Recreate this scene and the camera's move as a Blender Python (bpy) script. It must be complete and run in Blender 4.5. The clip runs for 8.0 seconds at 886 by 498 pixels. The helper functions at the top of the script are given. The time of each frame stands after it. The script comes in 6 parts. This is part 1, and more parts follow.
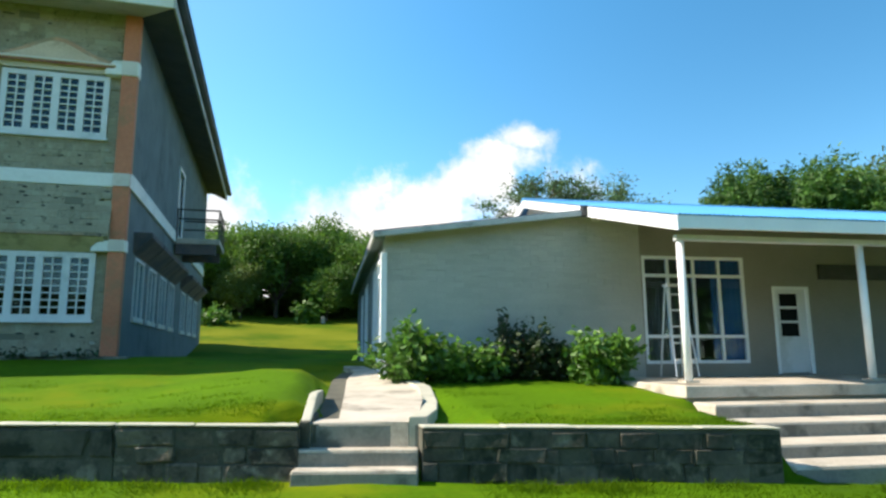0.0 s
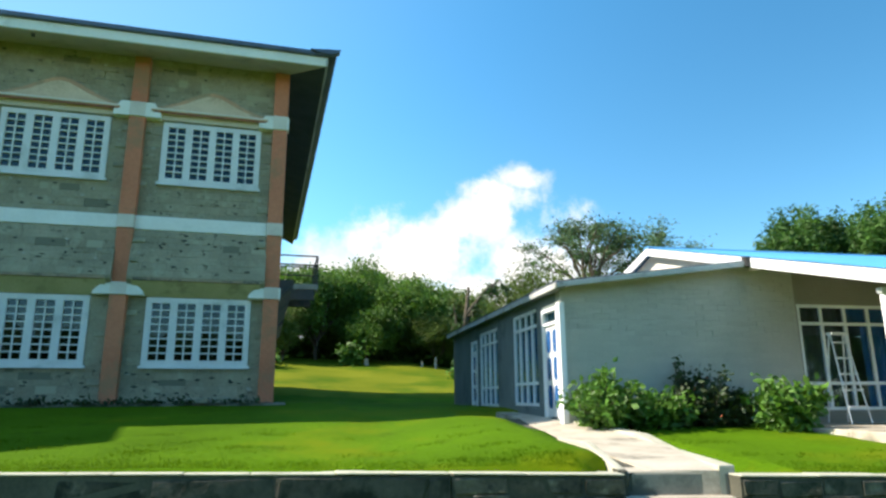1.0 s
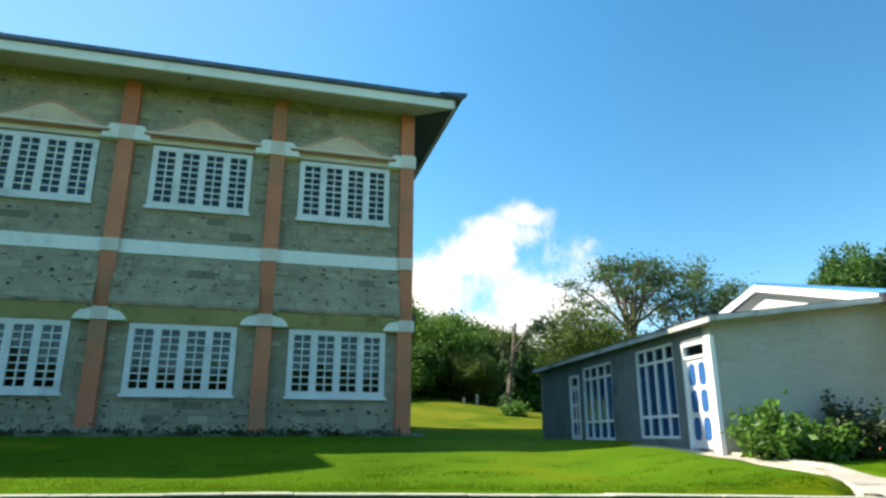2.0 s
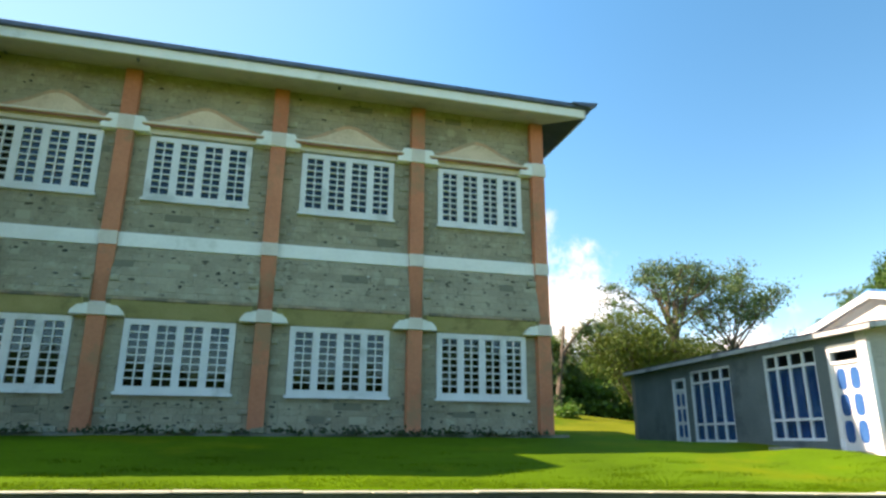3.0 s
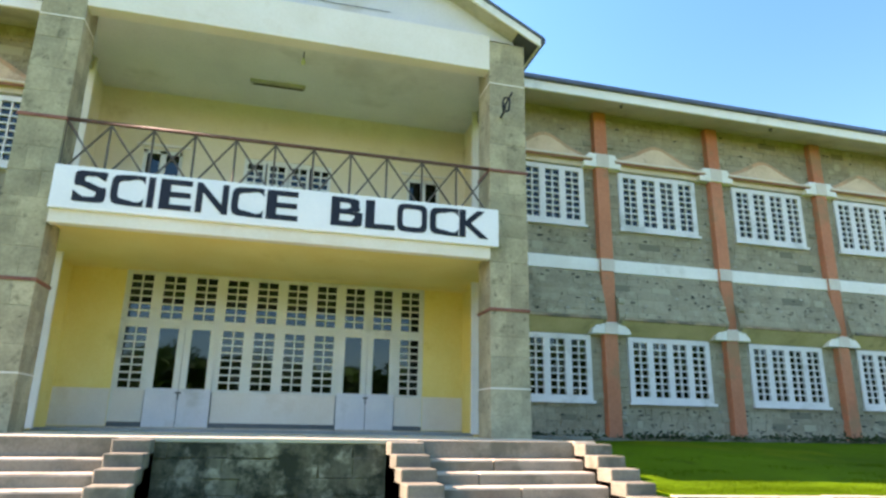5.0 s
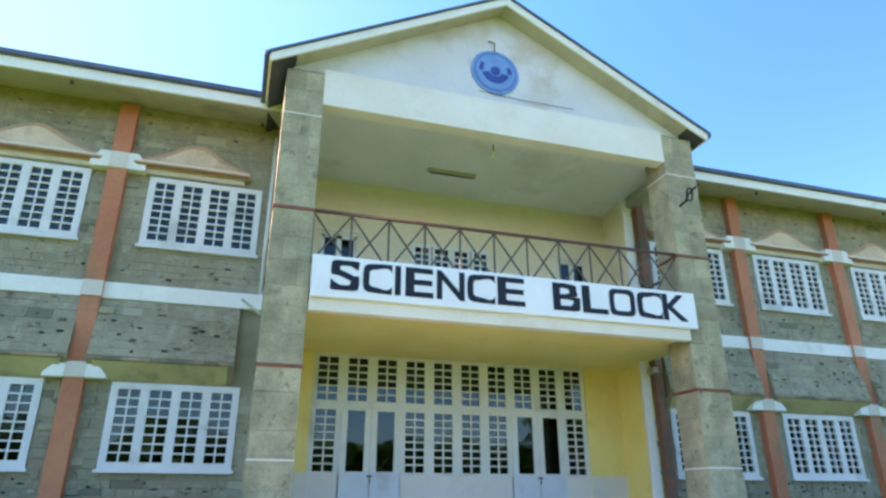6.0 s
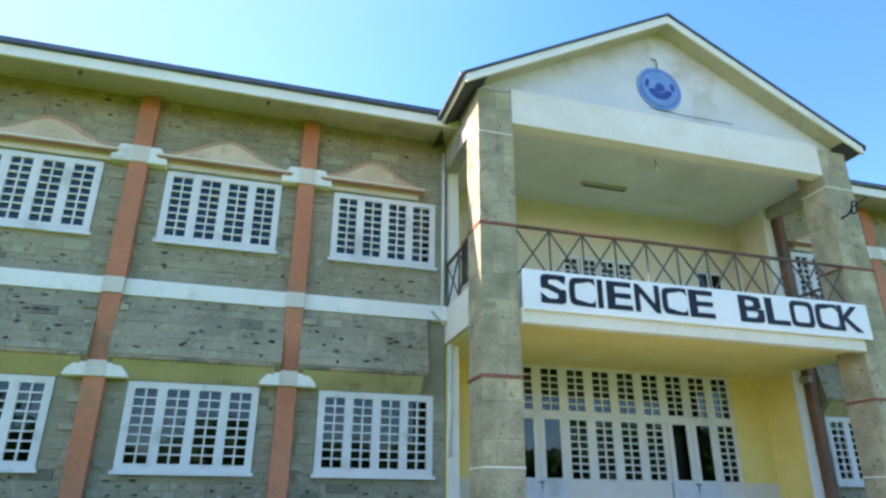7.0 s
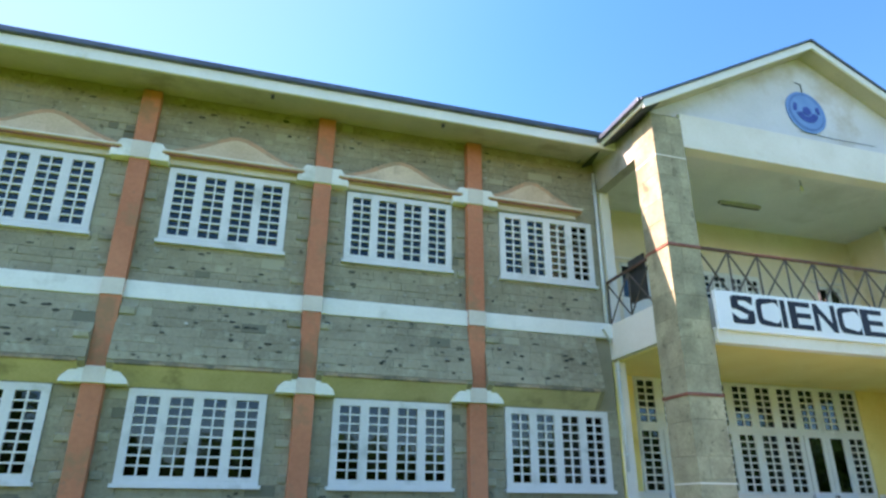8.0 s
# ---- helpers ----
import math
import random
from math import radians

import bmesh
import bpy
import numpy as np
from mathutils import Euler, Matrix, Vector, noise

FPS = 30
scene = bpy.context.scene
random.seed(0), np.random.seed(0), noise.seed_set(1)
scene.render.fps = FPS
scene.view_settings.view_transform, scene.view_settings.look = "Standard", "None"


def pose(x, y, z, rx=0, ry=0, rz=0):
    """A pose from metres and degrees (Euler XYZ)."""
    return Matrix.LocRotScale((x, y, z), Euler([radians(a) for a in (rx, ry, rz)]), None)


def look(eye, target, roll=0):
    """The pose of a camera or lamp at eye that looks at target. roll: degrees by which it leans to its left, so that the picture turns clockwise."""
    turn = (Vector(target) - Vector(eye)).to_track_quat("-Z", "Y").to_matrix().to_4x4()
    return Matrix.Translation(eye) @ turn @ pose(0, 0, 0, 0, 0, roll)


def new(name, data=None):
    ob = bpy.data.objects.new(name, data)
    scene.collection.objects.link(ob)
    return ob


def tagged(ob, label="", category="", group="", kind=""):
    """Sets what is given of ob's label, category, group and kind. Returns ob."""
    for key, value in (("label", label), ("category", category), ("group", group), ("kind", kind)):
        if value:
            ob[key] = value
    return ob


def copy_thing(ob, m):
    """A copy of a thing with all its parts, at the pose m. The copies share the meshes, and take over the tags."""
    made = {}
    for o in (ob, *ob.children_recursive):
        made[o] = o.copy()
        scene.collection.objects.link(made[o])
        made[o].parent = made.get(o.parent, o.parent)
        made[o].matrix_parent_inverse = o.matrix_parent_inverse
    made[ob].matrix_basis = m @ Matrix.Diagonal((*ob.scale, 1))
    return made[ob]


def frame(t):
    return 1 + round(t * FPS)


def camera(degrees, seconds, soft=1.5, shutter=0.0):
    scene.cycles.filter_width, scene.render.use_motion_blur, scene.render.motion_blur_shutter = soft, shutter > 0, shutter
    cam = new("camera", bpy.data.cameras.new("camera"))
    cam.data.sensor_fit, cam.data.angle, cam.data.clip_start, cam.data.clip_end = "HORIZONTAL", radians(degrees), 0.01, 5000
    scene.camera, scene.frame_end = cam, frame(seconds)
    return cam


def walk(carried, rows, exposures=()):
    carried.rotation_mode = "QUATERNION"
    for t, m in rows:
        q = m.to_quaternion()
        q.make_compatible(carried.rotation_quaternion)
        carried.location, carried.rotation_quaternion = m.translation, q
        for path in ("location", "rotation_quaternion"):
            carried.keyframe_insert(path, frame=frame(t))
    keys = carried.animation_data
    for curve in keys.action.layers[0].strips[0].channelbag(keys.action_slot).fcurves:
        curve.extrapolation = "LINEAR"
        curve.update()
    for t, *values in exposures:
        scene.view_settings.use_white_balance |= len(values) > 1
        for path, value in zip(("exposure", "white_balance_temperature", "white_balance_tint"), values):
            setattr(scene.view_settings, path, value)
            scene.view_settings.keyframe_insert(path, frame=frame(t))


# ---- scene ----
cam = camera(69.1, 8.0, soft=2.6)
PATH = [
    (0, (3.129, -15.148, 1.395), (3.64, -13.242, 1.72), -0.3),
    (0.5, (1.398, -14.948, 1.442), (1.911, -13.044, 1.776), -0.3),
    (1, (-0.17, -14.767, 1.518), (0.345, -12.887, 1.963), -0.3),
    (1.5, (-1.744, -14.614, 1.425), (-1.241, -12.757, 1.97), -0.2),
    (3, (-6.309, -13.979, 1.353), (-5.807, -12.126, 1.913), 0.3),
    (3.5, (-8.943, -13.677, 1.389), (-8.453, -11.82, 1.946), 0.3),
    (4, (-11.803, -13.426, 1.448), (-11.325, -11.563, 1.996), 0.6),
    (4.5, (-14.542, -13.255, 1.497), (-14.064, -11.388, 2.033), 0.9),
    (4.7, (-15.493, -13.169, 1.515), (-15.014, -11.301, 2.047), 1.0),
    (5.8, (-20.497, -12.558, 1.657), (-19.938, -10.735, 2.261), 0.0),
    (5.9, (-20.868, -12.468, 1.651), (-20.331, -10.685, 2.379), 0.0),
    (6, (-21.286, -12.445, 1.646), (-20.733, -10.668, 2.379), -0.0),
    (6.5, (-22.955, -12.187, 1.639), (-22.43, -10.405, 2.381), 0.2),
    (7, (-24.52, -11.956, 1.683), (-24.01, -10.169, 2.422), 0.4),
    (7.5, (-26.266, -11.708, 1.714), (-25.755, -9.923, 2.457), 0.4),
    (8, (-28.033, -11.37, 1.823), (-27.501, -9.594, 2.573), 0.3),
]
EXPOSURES = ((0.0, 0.97, 7050, 12), (1.0, 1.0, 7050, 11), (1.7, 0.99, 7050, 11), (3.0, 1.42, 8500, 25), (3.5, 1.64, 8950, 29), (4.5, 1.91, 9050, 35), (6.0, 1.88, 7400, 41), (8.0, 1.70, 7300, 39))
walk(cam, [(t, look(eye, target, roll)) for t, eye, target, roll in PATH], EXPOSURES)

# ---- world, sun, exposure ----
SUN_WAY = Vector((1.22, -0.30, -1.0)).normalized()
world = bpy.data.worlds.new("world")
scene.world = world
world.use_nodes = True
wn, wl = world.node_tree.nodes, world.node_tree.links
sky = wn.new("ShaderNodeTexSky")
sky.sky_type = "NISHITA"
sky.sun_disc = False
sky.sun_elevation = math.asin(-SUN_WAY.z)
sky.sun_rotation = math.atan2(-SUN_WAY.x, -SUN_WAY.y)
sky.altitude, sky.air_density, sky.dust_density, sky.ozone_density = 1500, 1.0, 0.8, 2.0
grade = wn.new("ShaderNodeHueSaturation")
grade.inputs["Saturation"].default_value, grade.inputs["Hue"].default_value = 1.30, 0.486
wl.new(sky.outputs[0], grade.inputs["Color"])


def wmath(op, a, b=None, c=None):
    n = wn.new("ShaderNodeMath")
    n.operation = op
    for i, v in enumerate((a, b, c)):
        if v is None:
            continue
        if isinstance(v, (int, float)):
            n.inputs[i].default_value = v
        else:
            wl.new(v, n.inputs[i])
    return n.outputs[0]


# the air is brighter towards the sun
coord = wn.new("ShaderNodeTexCoord")
sunward = wn.new("ShaderNodeVectorMath")
sunward.operation = "DOT_PRODUCT"
sunward.inputs[1].default_value = -SUN_WAY
wl.new(coord.outputs["Generated"], sunward.inputs[0])
glow = wn.new("ShaderNodeMapRange")
glow.interpolation_type = "SMOOTHSTEP"
glow.inputs["From Min"].default_value, glow.inputs["From Max"].default_value = -0.3, 0.6
glow.inputs["To Min"].default_value, glow.inputs["To Max"].default_value = 1.08, 1.78
wl.new(sunward.outputs["Value"], glow.inputs["Value"])
haze = wn.new("ShaderNodeVectorMath")
haze.operation = "SCALE"
wl.new(grade.outputs[0], haze.inputs[0])
wl.new(glow.outputs[0], haze.inputs["Scale"])
whiten = wn.new("ShaderNodeMapRange")
whiten.interpolation_type = "SMOOTHSTEP"
whiten.inputs["From Min"].default_value, whiten.inputs["From Max"].default_value, whiten.inputs["To Max"].default_value = 0.2, 0.9, 0.5
wl.new(sunward.outputs["Value"], whiten.inputs["Value"])
pale = wn.new("ShaderNodeMix")
pale.data_type = "RGBA"
wl.new(whiten.outputs[0], pale.inputs["Factor"])
wl.new(haze.outputs[0], pale.inputs["A"])
pale.inputs["B"].default_value = (1.7, 2.5, 2.95, 1)

# cumulus bank: soft lobes given by azimuth, elevation and their radii, in degrees, with ragged edges
axes = wn.new("ShaderNodeSeparateXYZ")
wl.new(coord.outputs["Generated"], axes.inputs[0])
azim = wmath("MULTIPLY", wmath("ARCTAN2", axes.outputs[0], axes.outputs[1]), 57.2958)
elev = wmath("MULTIPLY", wmath("ARCSINE", axes.outputs[2]), 57.2958)
ragged = wn.new("ShaderNodeTexNoise")
ragged.inputs["Scale"].default_value, ragged.inputs["Detail"].default_value, ragged.inputs["Roughness"].default_value = 13, 9, 0.66
wl.new(coord.outputs["Generated"], ragged.inputs["Vector"])
LOBES = ((9.5, 8.6, 9.0, 6.8), (14.5, 12.0, 5.0, 4.0), (18.2, 15.2, 3.8, 2.4), (20.6, 17.4, 3.4, 2.0), (22.3, 19.0, 2.6, 1.5), (25.0, 9.6, 7.0, 5.4), (17.5, 7.0, 6.0, 5.0),
         (-5.5, 10.5, 5.0, 4.6), (12.0, 3.0, 60.0, 5.5))
field = None
for az, el, ra, re in LOBES:
    da = wmath("DIVIDE", wmath("SUBTRACT", azim, az), ra)
    de = wmath("DIVIDE", wmath("SUBTRACT", elev, el), re)
    d = wmath("SUBTRACT", 1.0, wmath("SQRT", wmath("ADD", wmath("MULTIPLY", da, da), wmath("MULTIPLY", de, de))))
    field = d if field is None else wmath("MAXIMUM", field, d)
field = wmath("ADD", field, wmath("MULTIPLY", wmath("SUBTRACT", ragged.outputs[0], 0.47), 2.5))
edge = wn.new("ShaderNodeMapRange")
edge.interpolation_type = "SMOOTHSTEP"
edge.inputs["From Min"].default_value, edge.inputs["From Max"].default_value = -0.18, 0.72
wl.new(field, edge.inputs["Value"])
cloud_mix = wn.new("ShaderNodeMix")
cloud_mix.data_type = "RGBA"
wl.new(edge.outputs[0], cloud_mix.inputs["Factor"])
wl.new(pale.outputs["Result"], cloud_mix.inputs["A"])
billow = wn.new("ShaderNodeTexNoise")
billow.inputs["Scale"].default_value, billow.inputs["Detail"].default_value = 11, 6
wl.new(coord.outputs["Generated"], billow.inputs["Vector"])
tones = wn.new("ShaderNodeValToRGB")
tones.color_ramp.elements[0].position, tones.color_ramp.elements[1].position = 0.36, 0.58
tones.color_ramp.elements[0].color, tones.color_ramp.elements[1].color = (0.70, 0.79, 0.88, 1), (1.0, 1.0, 1.0, 1)
wl.new(billow.outputs[0], tones.inputs[0])
bright = wn.new("ShaderNodeVectorMath")
bright.operation = "SCALE"
bright.inputs["Scale"].default_value = 5.6
wl.new(tones.outputs[0], bright.inputs[0])
wl.new(bright.outputs[0], cloud_mix.inputs["B"])
wl.new(cloud_mix.outputs["Result"], wn["Background"].inputs["Color"])
wn["Background"].inputs["Strength"].default_value = 0.118
sun = new("sun", bpy.data.lights.new("sun", "SUN"))
sun.data.energy, sun.data.angle, sun.data.color = 5.0, radians(0.53), (1.0, 0.95, 0.86)
sun.matrix_world = look((-30, 12, 45), Vector((-30, 12, 45)) + SUN_WAY)


# ---- materials ----
def material(name, low, high, rough=0.8, scale=3.0, fine=40.0, bump=0.3, reach=0.01, metal=0.0, island=0.0, random_object=0.0, odd=(), stain=None, stain_scale=0.8, stain_at=0.6, spots=None, spots_scale=8.0, spots_at=0.69, sheen=0.5, thin=0.0):
    """Two colours mixed by a broad and a fine noise; stain: a third colour in patches; island, random_object: brightness spread from piece to piece; odd: colours of a few odd pieces; thin: share of light that passes through a leaf."""
    m = bpy.data.materials.new(name)
    m.use_nodes = True
    n, l = m.node_tree.nodes, m.node_tree.links
    b = n["Principled BSDF"]
    tc = n.new("ShaderNodeTexCoord")
    broad, grain = n.new("ShaderNodeTexNoise"), n.new("ShaderNodeTexNoise")
    geo = n.new("ShaderNodeNewGeometry")
    for t, s, det in ((broad, scale, 5), (grain, fine, 6)):
        t.inputs["Scale"].default_value, t.inputs["Detail"].default_value = s, det
        l.new(geo.outputs["Position"], t.inputs["Vector"])
    mean = n.new("ShaderNodeMath")
    mean.operation = "MULTIPLY_ADD"
    mean.inputs[1].default_value = 0.65
    part2 = n.new("ShaderNodeMath")
    part2.operation = "MULTIPLY"
    part2.inputs[1].default_value = 0.35
    l.new(grain.outputs[0], part2.inputs[0])
    l.new(broad.outputs[0], mean.inputs[0])
    l.new(part2.outputs[0], mean.inputs[2])
    ramp = n.new("ShaderNodeValToRGB")
    ramp.color_ramp.elements[0].position, ramp.color_ramp.elements[1].position = 0.36, 0.64
    ramp.color_ramp.elements[0].color, ramp.color_ramp.elements[1].color = (*low, 1), (*high, 1)
    l.new(mean.outputs[0], ramp.inputs[0])
    out = ramp.outputs[0]
    for tone, size, level in ((stain, stain_scale, stain_at), (spots, spots_scale, spots_at)):
        if not tone:
            continue
        st = n.new("ShaderNodeTexNoise")
        st.inputs["Scale"].default_value, st.inputs["Detail"].default_value, st.inputs["Roughness"].default_value = size, 8, 0.65
        l.new(geo.outputs["Position"], st.inputs["Vector"])
        sr = n.new("ShaderNodeMapRange")
        sr.inputs["From Min"].default_value, sr.inputs["From Max"].default_value = level - 0.06, level + 0.06
        l.new(st.outputs[0], sr.inputs["Value"])
        mx = n.new("ShaderNodeMix")
        mx.data_type = "RGBA"
        l.new(sr.outputs[0], mx.inputs["Factor"])
        l.new(out, mx.inputs["A"])
        mx.inputs["B"].default_value = (*tone, 1)
        out = mx.outputs["Result"]
    for spread, source in ((island, geo.outputs["Random Per Island"]), (random_object, n.new("ShaderNodeObjectInfo").outputs["Random"])):
        if spread:
            mr = n.new("ShaderNodeMapRange")
            mr.inputs["To Min"].default_value, mr.inputs["To Max"].default_value = 1 - spread, 1 + spread
            l.new(source, mr.inputs["Value"])
            hs = n.new("ShaderNodeHueSaturation")
            l.new(mr.outputs[0], hs.inputs["Value"])
            l.new(out, hs.inputs["Color"])
            out = hs.outputs[0]
            for share, tone in odd:
                pick, mx = n.new("ShaderNodeMath"), n.new("ShaderNodeMix")
                pick.operation, mx.data_type = "COMPARE", "RGBA"
                pick.inputs[1].default_value, pick.inputs[2].default_value = share
                l.new(source, pick.inputs[0])
                l.new(pick.outputs[0], mx.inputs["Factor"])
                l.new(out, mx.inputs["A"])
                mx.inputs["B"].default_value = (*tone, 1)
                out = mx.outputs["Result"]
    l.new(out, b.inputs["Base Color"])
    b.inputs["Roughness"].default_value, b.inputs["Metallic"].default_value, b.inputs["Specular IOR Level"].default_value = rough, metal, sheen
    if bump:
        bp = n.new("ShaderNodeBump")
        bp.inputs["Strength"].default_value, bp.inputs["Distance"].default_value = bump, reach
        l.new(mean.outputs[0], bp.inputs["Height"])
        l.new(bp.outputs[0], b.inputs["Normal"])
    if thin:
        tr, mx = n.new("ShaderNodeBsdfTranslucent"), n.new("ShaderNodeMixShader")
        mx.inputs[0].default_value = thin
        l.new(out, tr.inputs["Color"])
        l.new(b.outputs[0], mx.inputs[1])
        l.new(tr.outputs[0], mx.inputs[2])
        l.new(mx.outputs[0], n["Material Output"].inputs[0])
    return m


def glass(name, tint, see=0.5, rough=0.03, base=0.012):
    """Thin window glass: partly clear, with a mirror sheen that grows at a slant."""
    m = bpy.data.materials.new(name)
    m.use_nodes = True
    n, l = m.node_tree.nodes, m.node_tree.links
    n.remove(n["Principled BSDF"])
    clear, gloss, mix, fres = n.new("ShaderNodeBsdfTransparent"), n.new("ShaderNodeBsdfGlossy"), n.new("ShaderNodeMixShader"), n.new("ShaderNodeLayerWeight")
    clear.inputs[0].default_value = (*[c * see for c in tint], 1)
    gloss.inputs["Roughness"].default_value = rough
    gloss.inputs["Color"].default_value = (0.52, 0.74, 0.76, 1)
    fres.inputs["Blend"].default_value = 0.5
    rise, level = n.new("ShaderNodeMath"), n.new("ShaderNodeMath")
    rise.operation, level.operation = "POWER", "MULTIPLY_ADD"
    rise.inputs[1].default_value, level.inputs[1].default_value, level.inputs[2].default_value = 4.5, 0.8, base
    l.new(fres.outputs["Facing"], rise.inputs[0])
    l.new(rise.outputs[0], level.inputs[0])
    wob, geo, bp = n.new("ShaderNodeTexNoise"), n.new("ShaderNodeNewGeometry"), n.new("ShaderNodeBump")
    wob.inputs["Scale"].default_value = 1.6
    bp.inputs["Strength"].default_value, bp.inputs["Distance"].default_value = 0.25, 0.02
    l.new(geo.outputs["Position"], wob.inputs["Vector"])
    l.new(wob.outputs[0], bp.inputs["Height"])
    l.new(bp.outputs[0], gloss.inputs["Normal"])
    l.new(level.outputs[0], mix.inputs[0])
    l.new(clear.outputs[0], mix.inputs[1])
    l.new(gloss.outputs[0], mix.inputs[2])
    l.new(mix.outputs[0], n["Material Output"].inputs[0])
    return m


STONE = material("stone", (0.248, 0.215, 0.147), (0.369, 0.321, 0.224), 0.9, 0.9, 20, 0.8, 0.02, island=0.09, odd=(((0.5, 0.012), (0.375, 0.341, 0.238)), ((0.8, 0.008), (0.181, 0.168, 0.119))), stain=(0.362, 0.331, 0.232), stain_scale=4.5, stain_at=0.585, spots=(0.071, 0.068, 0.049), spots_scale=6.0, spots_at=0.64, sheen=0.2)
STONE_PIECE = material("stone_piece", (0.248, 0.215, 0.147), (0.369, 0.321, 0.224), 0.9, 0.9, 20, 0.8, 0.02, random_object=0.09, odd=(((0.5, 0.012), (0.375, 0.341, 0.238)), ((0.8, 0.008), (0.181, 0.168, 0.119))), stain=(0.362, 0.331, 0.232), stain_scale=4.5, stain_at=0.585, spots=(0.071, 0.068, 0.049), spots_scale=6.0, spots_at=0.64, sheen=0.2)
QUOIN = material("quoin_stone", (0.22, 0.205, 0.145), (0.36, 0.33, 0.23), 0.9, 3, 30, 0.5, 0.01, island=0.25)
POCKET = material("dark_pocket", (0.033, 0.036, 0.027), (0.083, 0.083, 0.063), 0.95, 3, 30, 0.3, island=0.3)
DAB = material("mortar_dab", (0.281, 0.265, 0.211), (0.390, 0.374, 0.304), 0.9, 3, 30, 0.4, island=0.2)
FADED = material("faded_paint", (0.58, 0.50, 0.42), (0.70, 0.63, 0.54), 0.75, 2, 25, 0.15)
# TERRACOTTA darkened: shade beside the portico put into the half pilaster's colour
SHADED_TERRACOTTA = material("shaded_terracotta", (0.17, 0.075, 0.045), (0.26, 0.115, 0.07), 0.8, 1.2, 20, 0.3, stain=(0.12, 0.09, 0.06), stain_scale=1.5, stain_at=0.57)
PEACH = material("peach_paint", (0.52, 0.31, 0.19), (0.66, 0.44, 0.29), 0.75, 2.5, 25, 0.2, stain=(0.36, 0.20, 0.12), stain_scale=2.2, stain_at=0.62)
HOOD_EDGE = material("hood_edge", (0.30, 0.20, 0.13), (0.42, 0.32, 0.20), 0.85, 3, 30, 0.4, 0.01, stain=(0.15, 0.13, 0.09), stain_scale=2.0, stain_at=0.52)
PEDIMENT = material("pediment_paint", (0.482, 0.268, 0.170), (0.643, 0.361, 0.223), 0.85, 1.5, 25, 0.3, stain=(0.385, 0.281, 0.184), stain_scale=1.8, stain_at=0.56)
PEDIMENT_FIELD = material("pediment_field", (0.562, 0.408, 0.274), (0.803, 0.612, 0.442), 0.85, 1.0, 25, 0.3, stain=(0.455, 0.300, 0.208), stain_scale=1.6, stain_at=0.6)
HOOD_PAINT = material("hood_paint", (0.42, 0.37, 0.19), (0.54, 0.48, 0.27), 0.75, 1.5, 25, 0.15, stain=(0.30, 0.26, 0.14), stain_scale=1.6, stain_at=0.6)
# SOFFIT darkened: shade under the side and gable eaves put into the colour
SHADED_SOFFIT = material("shaded_soffit", (0.035, 0.045, 0.055), (0.06, 0.07, 0.085), 0.85, 2, 25, 0.15)
MORTAR = material("mortar", (0.237, 0.209, 0.145), (0.334, 0.297, 0.209), 0.95, 2, 40, 0.5, sheen=0.2)
PILLAR_STONE = material("pillar_stone", (0.272, 0.231, 0.145), (0.463, 0.397, 0.252), 0.9, 2.5, 22, 0.9, 0.02, random_object=0.14, stain=(0.176, 0.153, 0.091), stain_scale=3.5, stain_at=0.63, spots=(0.109, 0.091, 0.054), spots_scale=8.0, spots_at=0.67)
TERRACOTTA = material("terracotta_paint", (0.490, 0.147, 0.070), (0.626, 0.214, 0.109), 0.75, 0.7, 14, 0.25, stain=(0.376, 0.175, 0.087), stain_scale=1.2, stain_at=0.58, spots=(0.314, 0.152, 0.097), spots_scale=5.0, spots_at=0.68)
CREAM = material("cream_paint", (0.737, 0.667, 0.561), (0.808, 0.747, 0.660), 0.7, 1.2, 22, 0.15, stain=(0.707, 0.626, 0.517), stain_scale=1.0, stain_at=0.62)
WHITE = material("white_paint", (0.718, 0.710, 0.647), (0.823, 0.813, 0.755), 0.6, 1.5, 20, 0.12, stain=(0.548, 0.539, 0.464), stain_scale=1.0, stain_at=0.64)
FRAME_WHITE = material("frame_white", (0.634, 0.630, 0.608), (0.734, 0.719, 0.695), 0.45, 2.0, 30, 0.05, stain=(0.456, 0.463, 0.430), stain_scale=1.2, stain_at=0.62)
SCREEN_WHITE = material("screen_white", (0.66, 0.655, 0.575), (0.75, 0.745, 0.665), 0.5, 2.0, 30, 0.05, stain=(0.52, 0.52, 0.45), stain_scale=1.2, stain_at=0.62)
BRIGHT_FRAME = material("bright_frame", (0.76, 0.78, 0.80), (0.84, 0.85, 0.86), 0.4, 2.0, 30, 0.05)
DOOR_WHITE = material("door_white", (0.595, 0.616, 0.635), (0.710, 0.713, 0.716), 0.35, 2.0, 30, 0.05, stain=(0.503, 0.508, 0.491), stain_scale=1.0, stain_at=0.6)
YELLOW = material("yellow_paint", (0.838, 0.641, 0.188), (0.900, 0.736, 0.265), 0.65, 0.9, 20, 0.1, stain=(0.772, 0.582, 0.166), stain_scale=1.2, stain_at=0.66)
PALE_YELLOW = material("pale_yellow_paint", (0.734, 0.614, 0.396), (0.806, 0.697, 0.504), 0.65, 0.9, 20, 0.1, stain=(0.673, 0.551, 0.336), stain_scale=0.9, stain_at=0.62)
SOFFIT = material("soffit_board", (0.397, 0.373, 0.281), (0.496, 0.465, 0.359), 0.8, 1.5, 25, 0.15, stain=(0.331, 0.303, 0.227), stain_scale=0.9, stain_at=0.6)
